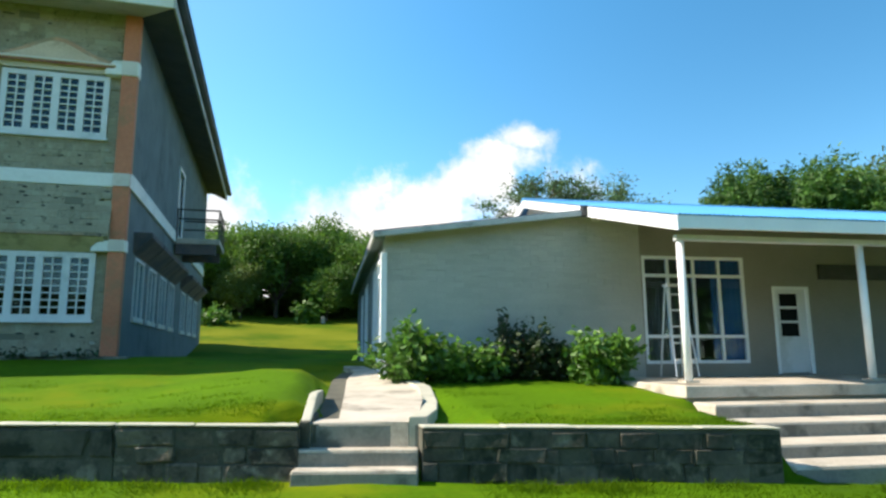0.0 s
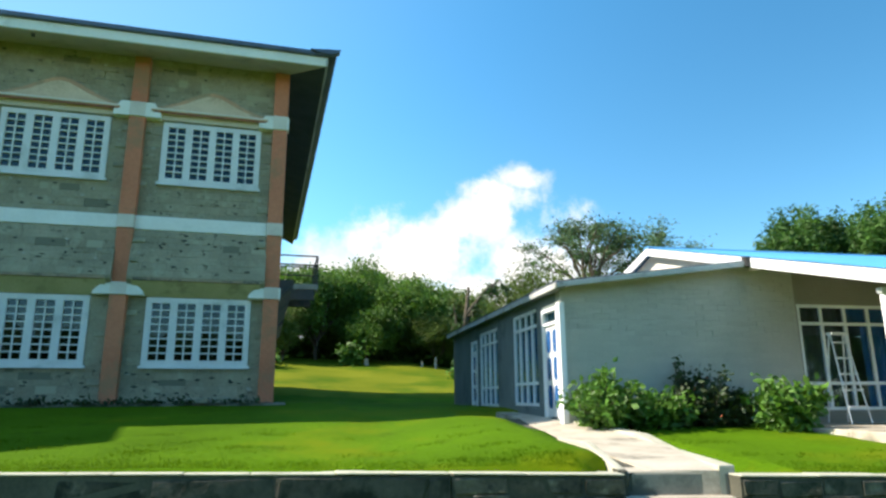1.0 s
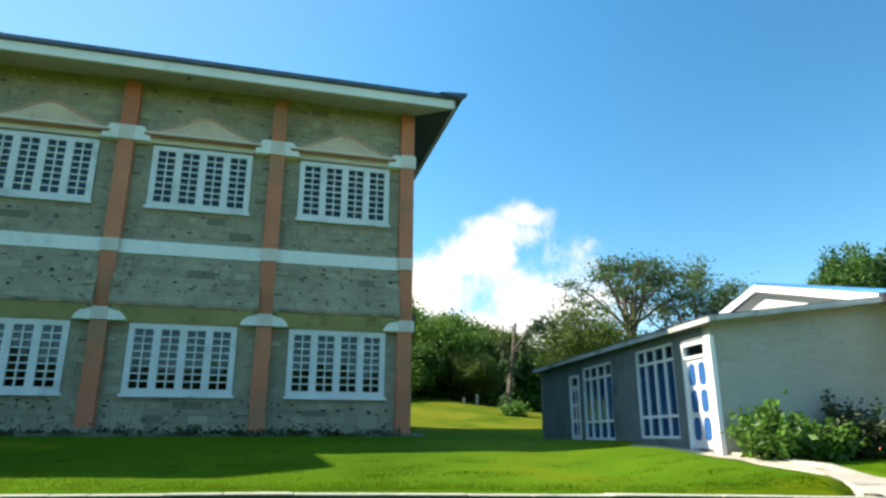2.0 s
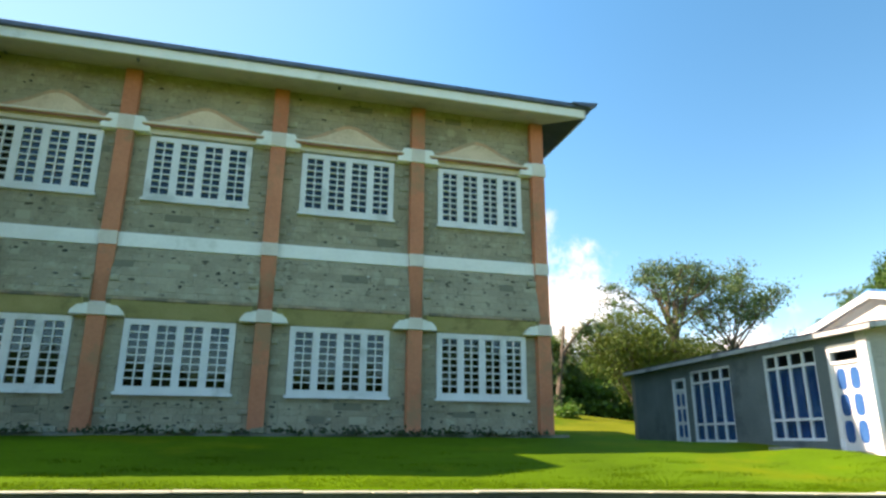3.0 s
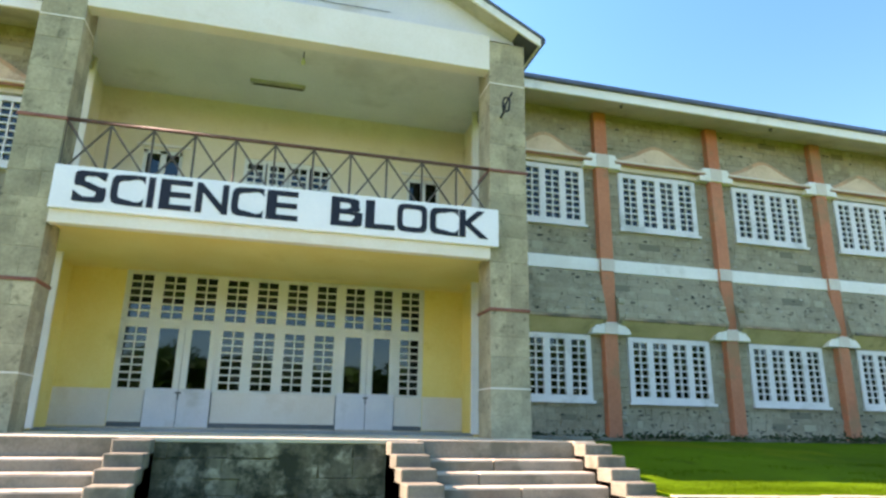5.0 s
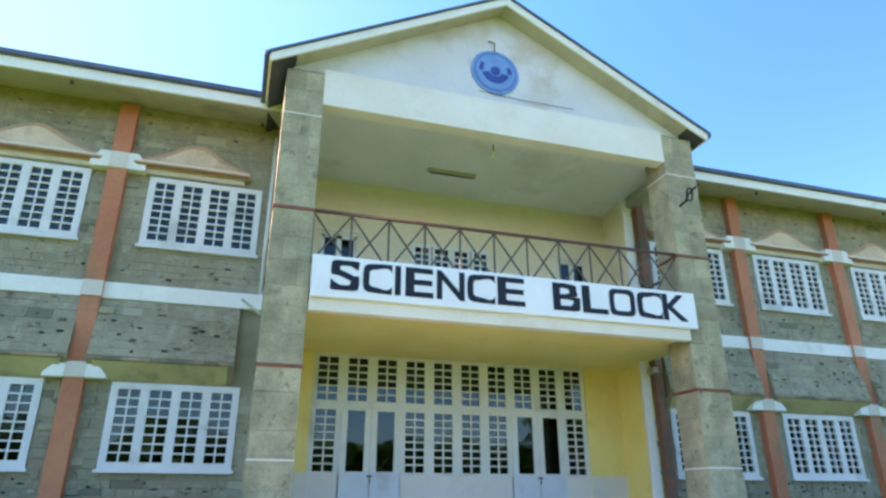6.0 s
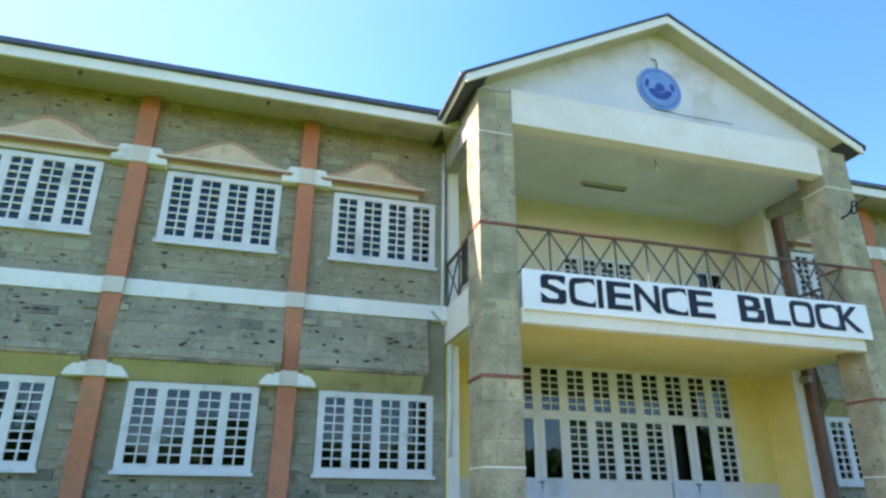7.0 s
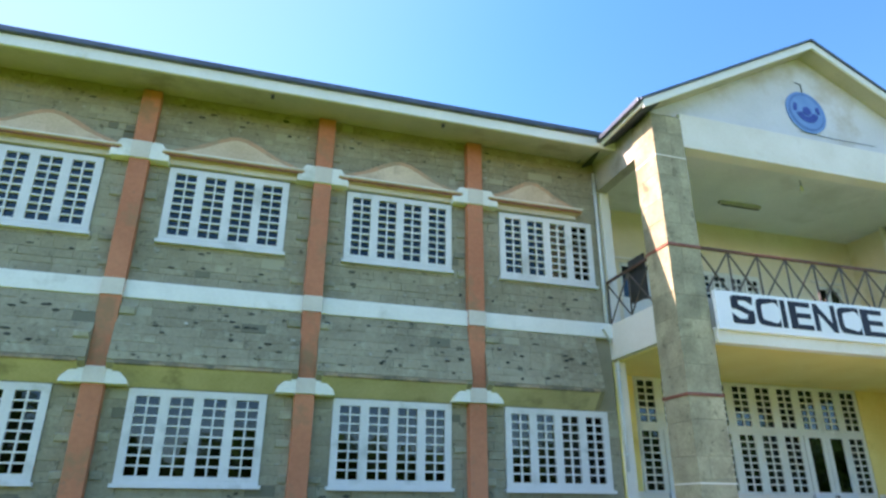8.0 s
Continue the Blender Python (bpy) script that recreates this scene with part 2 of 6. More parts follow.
CEILING_BOARD = material("ceiling_board", (0.630, 0.614, 0.560), (0.735, 0.719, 0.661), 0.8, 0.8, 25, 0.1, stain=(0.567, 0.546, 0.482), stain_scale=0.5, stain_at=0.6)
BEAM_GREY = material("beam_grey", (0.33, 0.30, 0.25), (0.45, 0.41, 0.35), 0.85, 1.5, 25, 0.2, stain=(0.25, 0.23, 0.18), stain_scale=1.2, stain_at=0.58)
RUST_TRIM = material("rust_trim", (0.20, 0.055, 0.035), (0.33, 0.10, 0.06), 0.6, 4, 40, 0.2)
RAIL_BROWN = material("rail_brown", (0.09, 0.035, 0.024), (0.15, 0.06, 0.04), 0.5, 5, 50, 0.1)
IRON = material("dark_iron", (0.035, 0.032, 0.03), (0.06, 0.055, 0.05), 0.5, 6, 60, 0.1, metal=0.3)
GREY_IRON = material("grey_iron", (0.075, 0.055, 0.042), (0.13, 0.10, 0.08), 0.55, 6, 60, 0.1)
ROOF_METAL = material("roof_metal", (0.07, 0.085, 0.11), (0.12, 0.14, 0.17), 0.45, 2, 30, 0.1, metal=0.5)
ROOF_BLUE = material("roof_blue", (0.043, 0.216, 0.446), (0.072, 0.288, 0.533), 0.4, 0.8, 20, 0.1)
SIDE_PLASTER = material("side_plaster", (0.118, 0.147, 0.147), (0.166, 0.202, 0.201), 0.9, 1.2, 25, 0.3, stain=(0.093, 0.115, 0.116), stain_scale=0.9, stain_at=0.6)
HALL_BRICK = material("hall_brick", (0.386, 0.381, 0.336), (0.459, 0.448, 0.392), 0.85, 0.9, 30, 0.2, 0.004, island=0.035, stain=(0.325, 0.325, 0.291), stain_scale=0.5, stain_at=0.6)
HALL_PIECE = material("hall_brick_piece", (0.386, 0.381, 0.336), (0.459, 0.448, 0.392), 0.85, 0.9, 30, 0.2, 0.004, random_object=0.035, stain=(0.325, 0.325, 0.291), stain_scale=0.5, stain_at=0.6)
# darker than HALL_BRICK: the veranda's shade is put into this colour
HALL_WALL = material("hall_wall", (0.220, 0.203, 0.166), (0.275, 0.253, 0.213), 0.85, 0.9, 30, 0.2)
CONCRETE = material("concrete", (0.371, 0.319, 0.247), (0.546, 0.483, 0.391), 0.85, 1.8, 35, 0.4, 0.008, stain=(0.226, 0.201, 0.155), stain_scale=1.4, stain_at=0.60)
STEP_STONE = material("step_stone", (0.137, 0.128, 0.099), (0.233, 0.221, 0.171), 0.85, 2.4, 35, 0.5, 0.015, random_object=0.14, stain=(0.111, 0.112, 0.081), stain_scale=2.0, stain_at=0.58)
WALL_BLOCK = material("wall_block", (0.040, 0.038, 0.028), (0.115, 0.102, 0.076), 0.95, 1.7, 13, 1.0, 0.05, random_object=0.22, stain=(0.19, 0.165, 0.12), stain_scale=3.0, stain_at=0.615, spots=(0.020, 0.026, 0.015), spots_scale=2.6, spots_at=0.545)
RUBBLE = material("rubble", (0.060, 0.050, 0.036), (0.150, 0.122, 0.086), 0.95, 2.4, 14, 1.0, 0.05, random_object=0.3, stain=(0.26, 0.22, 0.16), stain_scale=4.0, stain_at=0.6, spots=(0.022, 0.020, 0.014), spots_scale=4.5, spots_at=0.58)
TERRACE_BLOCK = material("terrace_block", (0.075, 0.072, 0.046), (0.19, 0.175, 0.115), 0.95, 1.3, 14, 1.0, 0.04, random_object=0.12, stain=(0.36, 0.33, 0.24), stain_scale=3.2, stain_at=0.585, spots=(0.028, 0.033, 0.018), spots_scale=2.4, spots_at=0.52)
WALL_CORE = material("wall_core", (0.053, 0.051, 0.036), (0.105, 0.099, 0.070), 0.95, 2.0, 30, 0.6, 0.02)
PATH_GREY = material("screed", (0.499, 0.466, 0.365), (0.699, 0.649, 0.508), 0.85, 1.4, 30, 0.3, 0.006, stain=(0.366, 0.333, 0.254), stain_scale=1.1, stain_at=0.6)
# CONCRETE darkened for riser faces: their shade is put in, with stains
SHADED_RISER = material("shaded_riser", (0.20, 0.185, 0.15), (0.31, 0.285, 0.235), 0.9, 1.6, 30, 0.5, 0.01, stain=(0.11, 0.105, 0.085), stain_scale=1.6, stain_at=0.58)
DRAB = material("drab_backing", (0.10, 0.095, 0.085), (0.16, 0.15, 0.13), 0.9, 2, 30, 0.2)
APRON = material("apron_concrete", (0.14, 0.14, 0.11), (0.26, 0.25, 0.20), 0.9, 1.2, 30, 0.6, 0.02, stain=(0.06, 0.07, 0.04), stain_scale=1.3, stain_at=0.52)
COPING = material("coping", (0.396, 0.373, 0.285), (0.523, 0.491, 0.380), 0.85, 2.2, 35, 0.4, 0.01, stain=(0.269, 0.261, 0.182), stain_scale=1.8, stain_at=0.64)
GRASS = material("lawn", (0.045, 0.102, 0.002), (0.080, 0.168, 0.004), 0.95, 0.45, 14, 0.8, 0.03, stain=(0.122, 0.161, 0.004), stain_scale=0.30, stain_at=0.60, spots=(0.040, 0.077, 0.003), spots_scale=1.1, spots_at=0.66, sheen=0.05)
DRY_LAWN = material("dry_lawn", (0.102, 0.131, 0.006), (0.161, 0.178, 0.013), 0.95, 0.3, 14, 0.8, 0.03, stain=(0.065, 0.115, 0.005), stain_scale=0.25, stain_at=0.55, sheen=0.05)
BLADE = material("grass_blade", (0.060, 0.124, 0.002), (0.103, 0.201, 0.005), 0.7, 0.45, 14, 0.0, island=0.12, sheen=0.1, thin=0.6)
BARK = material("bark", (0.06, 0.045, 0.03), (0.14, 0.11, 0.08), 0.95, 4, 30, 0.8, 0.03)
LEAF = material("leaf", (0.032, 0.089, 0.010), (0.127, 0.250, 0.027), 0.6, 0.22, 5, 0.0, island=0.4, thin=0.42)
LEAF_DEEP = material("leaf_deep", (0.026, 0.083, 0.011), (0.081, 0.185, 0.023), 0.6, 0.35, 9, 0.0, island=0.35, thin=0.3)
LEAF_DARK = material("leaf_dark", (0.019, 0.040, 0.010), (0.043, 0.073, 0.019), 0.6, 1.5, 12, 0.0, island=0.35, thin=0.25)
LEAF_ACACIA = material("leaf_acacia", (0.047, 0.099, 0.035), (0.108, 0.192, 0.068), 0.6, 0.5, 12, 0.0, island=0.35, thin=0.3)
LEAF_OLIVE = material("leaf_olive", (0.069, 0.115, 0.017), (0.126, 0.189, 0.031), 0.6, 0.5, 12, 0.0, island=0.35, thin=0.42)
LEAF_FERN = material("leaf_fern", (0.044, 0.098, 0.030), (0.085, 0.167, 0.051), 0.6, 0.5, 12, 0.0, island=0.3, thin=0.35)
LEAF_SHRUB = material("leaf_shrub", (0.052, 0.136, 0.015), (0.120, 0.263, 0.032), 0.5, 1.5, 12, 0.0, island=0.4, thin=0.4)
FLOWER = material("flower", (0.55, 0.10, 0.05), (0.7, 0.2, 0.1), 0.6)
ROOM = material("room_wall", (0.22, 0.25, 0.25), (0.29, 0.32, 0.32), 0.9, 1, 20, 0.1)
CURTAIN = material("blue_curtain", (0.015, 0.128, 0.390), (0.045, 0.232, 0.510), 0.8, 2, 30, 0.2)
CURTAIN_PALE = material("pale_curtain", (0.50, 0.54, 0.55), (0.62, 0.65, 0.64), 0.85, 2, 30, 0.2)
BLACK_PAINT = material("black_paint", (0.006, 0.008, 0.016), (0.014, 0.017, 0.028), 0.5, 4, 40, 0.05, sheen=0.3)
GABLE_WHITE = material("gable_white", (0.592, 0.575, 0.567), (0.694, 0.670, 0.666), 0.65, 0.9, 20, 0.12, stain=(0.541, 0.480, 0.416), stain_scale=0.6, stain_at=0.60)
PLINTH_GREY = material("plinth_grey", (0.085, 0.10, 0.105), (0.13, 0.145, 0.15), 0.7, 1.5, 25, 0.2, stain=(0.17, 0.165, 0.14), stain_scale=1.5, stain_at=0.62)
SIGN_WHITE = material("sign_white", (0.798, 0.796, 0.806), (0.882, 0.867, 0.854), 0.5, 1.2, 20, 0.05)
BADGE_BLUE = material("badge_blue", (0.05, 0.15, 0.38), (0.09, 0.20, 0.46), 0.45, 3, 30, 0.05)
BADGE_LIGHT = material("badge_light", (0.10, 0.26, 0.53), (0.16, 0.34, 0.62), 0.45, 3, 30, 0.05)
BADGE_DARK = material("badge_dark", (0.015, 0.05, 0.26), (0.03, 0.08, 0.34), 0.45, 3, 30, 0.05)
ALUMINIUM = material("aluminium", (0.60, 0.61, 0.62), (0.72, 0.73, 0.74), 0.4, 3, 40, 0.05, metal=0.4)
PIPE_WHITE = material("pipe_white", (0.62, 0.64, 0.62), (0.74, 0.75, 0.72), 0.5, 3, 30, 0.05)
DARK_PANE = material("dark_pane", (0.006, 0.007, 0.008), (0.01, 0.011, 0.012), 0.3, 3, 30, 0.0, sheen=0.05)
SIDE_HOOD = material("side_hood", (0.10, 0.085, 0.08), (0.17, 0.13, 0.115), 0.9, 1.5, 25, 0.3, stain=(0.07, 0.075, 0.08), stain_scale=1.2, stain_at=0.55)
BULB = material("bulb", (0.8, 0.8, 0.76), (0.88, 0.88, 0.84), 0.2, 3, 30, 0.0)
PANE = glass("pane", (0.42, 0.66, 0.70), 0.035, 0.03, 0.062)
LIGHT_BLUE = material("door_light_blue", (0.02, 0.085, 0.25), (0.035, 0.13, 0.33), 0.12, 3, 30, 0.0)
VERGE_GREY = material("verge_grey", (0.40, 0.40, 0.39), (0.52, 0.52, 0.50), 0.6, 1.5, 20, 0.12, stain=(0.24, 0.24, 0.23), stain_scale=1.2, stain_at=0.58)
PANE_HALL = glass("pane_hall", (0.85, 0.92, 0.98), 0.85, 0.03, 0.07)


# ---- mesh helpers ----
class Shape:
    """Collects vertices and faces for one mesh."""

    def __init__(self):
        self.v, self.f = [], []

    def add(self, verts, faces):
        k = len(self.v)
        self.v += [tuple(p) for p in verts]
        self.f += [tuple(i + k for i in q) for q in faces]
        return self

    def box(self, x0, x1, y0, y1, z0, z1):
        return self.add([(x, y, z) for z in (z0, z1) for x, y in ((x0, y0), (x1, y0), (x1, y1), (x0, y1))],
                        [(0, 3, 2, 1), (4, 5, 6, 7), (0, 1, 5, 4), (1, 2, 6, 5), (2, 3, 7, 6), (3, 0, 4, 7)])

    def prism(self, outline, a, b, axis="y"):
        """An outline of (x, z) drawn out along y, of (y, z) along x, or of (x, y) along z."""
        put = {"y": lambda p, d: (p[0], d, p[1]), "x": lambda p, d: (d, p[0], p[1]), "z": lambda p, d: (p[0], p[1], d)}[axis]
        n = len(outline)
        faces = [tuple(range(n)), tuple(range(2 * n - 1, n - 1, -1))] + [(i, n + i, n + (i + 1) % n, (i + 1) % n) for i in range(n)]
        return self.add([put(p, a) for p in outline] + [put(p, b) for p in outline], faces)

    def rod(self, p, q, r, n=8, r2=None):
        p, q = Vector(p), Vector(q)
        turn = (q - p).to_track_quat("Z", "Y").to_matrix()
        ring = [Vector((math.cos(6.28318 * i / n), math.sin(6.28318 * i / n), 0)) for i in range(n)]
        r2 = r if r2 is None else r2
        faces = [tuple(range(n - 1, -1, -1)), tuple(range(n, 2 * n))] + [(i, (i + 1) % n, n + (i + 1) % n, n + i) for i in range(n)]
        return self.add([p + turn @ (c * r) for c in ring] + [q + turn @ (c * r2) for c in ring], faces)

    def bar(self, p, q, w, d):
        """A flat bar from p to q, w wide and d deep (the depth along y)."""
        p, q = Vector(p), Vector(q)
        side = (q - p).normalized().cross(Vector((0, 1, 0))) * w / 2
        deep = Vector((0, d / 2, 0))
        c = [p - side - deep, p + side - deep, p + side + deep, p - side + deep]
        c += [v + (q - p) for v in c]
        return self.add(c, [(0, 3, 2, 1), (4, 5, 6, 7), (0, 1, 5, 4), (1, 2, 6, 5), (2, 3, 7, 6), (3, 0, 4, 7)])

    def stone(self, x0, x1, z0, z1, back, front, cham=0.007):
        """A roughly dressed stone: a block with chamfered face edges, its face towards -y."""
        j = [random.uniform(-0.006, 0.006) for _ in range(8)]
        v = [(x0, back, z0), (x1, back, z0), (x1, back, z1), (x0, back, z1),
             (x0, front + cham, z0), (x1, front + cham, z0), (x1, front + cham, z1), (x0, front + cham, z1),
             (x0 + cham, front + j[0], z0 + cham), (x1 - cham, front + j[1], z0 + cham + j[5]), (x1 - cham + j[4], front + j[2], z1 - cham), (x0 + cham, front + j[3], z1 - cham + j[6])]
        f = [(0, 1, 5, 4), (1, 2, 6, 5), (2, 3, 7, 6), (3, 0, 4, 7), (4, 5, 9, 8), (5, 6, 10, 9), (6, 7, 11, 10), (7, 4, 8, 11), (8, 9, 10, 11)]
        return self.add(v, f)

    def slab(self, xs, zs, open_at, y0, y1):
        """One connected slab over the grid of xs and zs, with the cells left out for which open_at(x, z) holds."""
        nx, nz = len(xs) - 1, len(zs) - 1
        solid = {(i, j) for i in range(nx) for j in range(nz) if not open_at((xs[i] + xs[i + 1]) / 2, (zs[j] + zs[j + 1]) / 2)}
        index, verts, faces = {}, [], []

        def at(i, j, y):
            if (i, j, y) not in index:
                index[i, j, y] = len(verts)
                verts.append((xs[i], y, zs[j]))
            return index[i, j, y]
        for i, j in sorted(solid):
            faces.append((at(i, j, y0), at(i + 1, j, y0), at(i + 1, j + 1, y0), at(i, j + 1, y0)))
            faces.append((at(i, j + 1, y1), at(i + 1, j + 1, y1), at(i + 1, j, y1), at(i, j, y1)))
            for (di, dj), (p, q) in (((-1, 0), ((i, j + 1), (i, j))), ((1, 0), ((i + 1, j), (i + 1, j + 1))), ((0, -1), ((i, j), (i + 1, j))), ((0, 1), ((i + 1, j + 1), (i, j + 1)))):
                if (i + di, j + dj) not in solid:
                    faces.append((at(*p, y0), at(*p, y1), at(*q, y1), at(*q, y0)))
        return self.add(verts, faces)

    def mesh(self, name, mat, smooth=False):
        me = bpy.data.meshes.new(name)
        me.from_pydata(self.v, [], self.f)
        bm = bmesh.new()
        bm.from_mesh(me)
        if len(bm.faces) < 40000:
            bmesh.ops.recalc_face_normals(bm, faces=bm.faces)
        for face in bm.faces:
            face.smooth = smooth
        bm.to_mesh(me)
        bm.free()
        me.materials.append(mat)
        return me


BASES = {}


def thing(name, label, category, at=(0, 0, 0), turn=0.0, group="", kind="", local=False):
    """An empty at the thing's base. local: its parts are given in its own axes, else in the world's."""
    ob = new(name)
    ob.empty_display_size = 0.3
    m = pose(*at, 0, 0, turn)
    ob.matrix_basis = m
    BASES[ob.name] = Matrix() if local else m.inverted()
    return tagged(ob, label, category, group, kind)


def part(name, shape, mat, parent, label="", bevel=0.0, smooth=False, kind=""):
    me = shape if isinstance(shape, bpy.types.Mesh) else shape.mesh(name, mat, smooth)
    ob = new(name, me)
    if parent is not None:
        ob.parent = parent
        ob.matrix_parent_inverse = BASES.get(parent.name, Matrix())
    if bevel:
        b = ob.modifiers.new("bevel", "BEVEL")
        b.width, b.segments, b.limit_method, b.angle_limit = bevel, 2, "ANGLE", radians(40)
    return tagged(ob, label, "", "", kind)


def place(name, me, m, parent, label=""):
    """One more piece on a shared mesh."""
    ob = part(name, me, None, parent, label)
    ob.matrix_basis = m
    return ob


def structure(name, shape, mat, label, category, bevel=0.0):
    ob = part(name, shape, mat, None, label, bevel)
    return tagged(ob, "", category, "", "structure")


# ---- ground ----
HALL_AT, HALL_TURN = (5.04, -3.94, 1.0), -5.0
HALL_M = pose(*HALL_AT, 0, 0, HALL_TURN)
HALL_INV = HALL_M.inverted()


def clamp(v, a=0.0, b=1.0):
    return max(a, min(b, v))


def wall_line(x):
    x = clamp(x, -12.4, 9.0)
    return -8.55 - 0.25 * (x - 3.5) if x > -3 else -6.925 - 0.1 * (x + 3)


def wall_top(x):
    x = clamp(x, -12.4, 9.0)
    return 0.755 - 0.012 * max(0.0, x - 1) + 0.005 * max(0.0, 1 - x)


def low_ground(x, y):
    return max(0.0, 0.05 * (min(y, -4) + 12.6)) + 0.14 * clamp((-x - 4) / 10) + 0.07 * math.exp(-((x - 3.9) ** 2 + (y + 9.45) ** 2) / 0.5)


def high_ground(x, y):
    base = 1.38 - 0.13 * clamp((x - 1) / 3)
    edge = wall_line(x)
    if y < 0:
        z = wall_top(x) + (base - wall_top(x)) * clamp((y - edge) / -edge)
    else:
        rise = 0.125 * clamp(y - 12, 0, 26) + 0.02 * clamp(y - 38, 0, 200)
        z = base + rise * (1 - 0.6 * clamp((x - 10) / 14))
    if 3.4 < x < 4.7 and y < edge + 0.42:
        z -= 0.45
    elif 3.45 < x < 4.8 and y < -7.95:
        z -= 0.1
    elif 3.72 + 0.13 * clamp((y + 7.0) / 2) < x < 5.22 and y < -1.2:
        z -= 0.1
    if y < -2.6:
        z += 0.15 * clamp((x - 1.6) / 1.5) * clamp((3.66 + 0.12 * (y + 7) * (y > -7) - x) / 0.1) * clamp((y + 8.4) / 0.5) * clamp((-2.8 - y) / 1.2)
    h = HALL_INV @ Vector((x, y, 0))
    if 0.5 < h.x < 14 and 0.5 < h.y < 9.4:
        z = 0.8
    if h.x > 3.9 and -3.3 < h.y < 0.6:
        z = min(z, 0.7)
    if h.y < -3.3:
        z -= 0.9 * clamp((h.x - 3.35) / 0.6) * clamp((-3.2 - h.y) / 1.2)
    if h.x > 4.0 and h.y < -3.3:
        z = min(z, 0.2)
    return z


def terrace_foot(x, y):
    return low_ground(x, y) + (1.36 - low_ground(x, y)) * clamp((y + 4.4) / 3.0)


def ground_at(x, y):
    rough = 0.025 * noise.noise((x * 0.6, y * 0.6, 3.0)) + 0.012 * noise.noise((x * 2.1, y * 2.1, 8.0))
    if x < -12.3 and wall_line(x) + 0.07 < y < 0:
        return terrace_foot(x, y) + rough
    return (high_ground(x, y) if y > wall_line(x) + 0.07 else low_ground(x, y)) + rough


def steps_between(*stops):
    out = []
    for (a, b, n) in stops:
        out += [a + (b - a) * i / n for i in range(n)]
    return out + [stops[-1][1]]


gx = steps_between((-900, -120, 10), (-120, -40, 16), (-40, -12.6, 55), (-12.6, 3, 52), (3, 16, 60), (16, 50, 24), (50, 120, 12), (120, 900, 10))
gd = steps_between((-900, -60, 10), (-60, -12, 16), (-12, 0.04, 24)) + steps_between((0.10, 6, 30), (6, 26, 50), (26, 60, 30), (60, 140, 12), (140, 1500, 12))
verts = []
for d in gd:
    for x in gx:
        y = wall_line(x) + d
        verts.append((x, y, ground_at(x, y)))
n = len(gx)
ground = Shape().add(verts, [(j * n + i, j * n + i + 1, (j + 1) * n + i + 1, (j + 1) * n + i) for j in range(len(gd) - 1) for i in range(n - 1)])
ground_ob = structure("ground", ground, GRASS, "bright green mown lawn with a low terrace step", "lawn")
ground_ob.data.materials.append(DRY_LAWN)
for face in ground_ob.data.polygons:
    face.use_smooth = True
    face.material_index = 1 if 13.5 < face.center.y < 60 else 0

# ---- the garden wall, its coping, steps and path ----
WALL_TURN = math.degrees(math.atan(-0.25))


def block_meshes(name, mat, count, cham=0.035, uneven=0.0):
    """Unit blocks with worn, chamfered edges, from 0 to 1 along x and z, the face at y = 0 towards -y."""
    made = []
    for k in range(count):
        rnd = random.Random(50 + k)
        s = Shape()
        c = [rnd.uniform(cham * 0.4, cham) for _ in range(4)]
        f = [rnd.uniform(-0.05, 0.05) for _ in range(4)]
        v = [(0, 1, 0), (1, 1, 0), (1, 1, 1), (0, 1, 1), (0, .14, 0), (1, .14, 0), (1, .14, 1), (0, .14, 1),
             (c[0] * .5, f[0], c[0]), (1 - c[1] * .5, f[1], c[1]), (1 - c[2] * .5, f[2], 1 - c[2]), (c[3] * .5, f[3], 1 - c[3])]
        s.add(v, [(0, 1, 5, 4), (1, 2, 6, 5), (2, 3, 7, 6), (3, 0, 4, 7), (4, 5, 9, 8), (5, 6, 10, 9), (6, 7, 11, 10), (7, 4, 8, 11), (8, 9, 10, 11), (0, 3, 2, 1)])
        if uneven:
            s.v = [(x + uneven * rnd.uniform(-1, 1), y, z + uneven * rnd.uniform(-1, 1)) if y < 0.5 else (x, y, z) for x, y, z in s.v]
        made.append(s.mesh(name, mat))
    return made


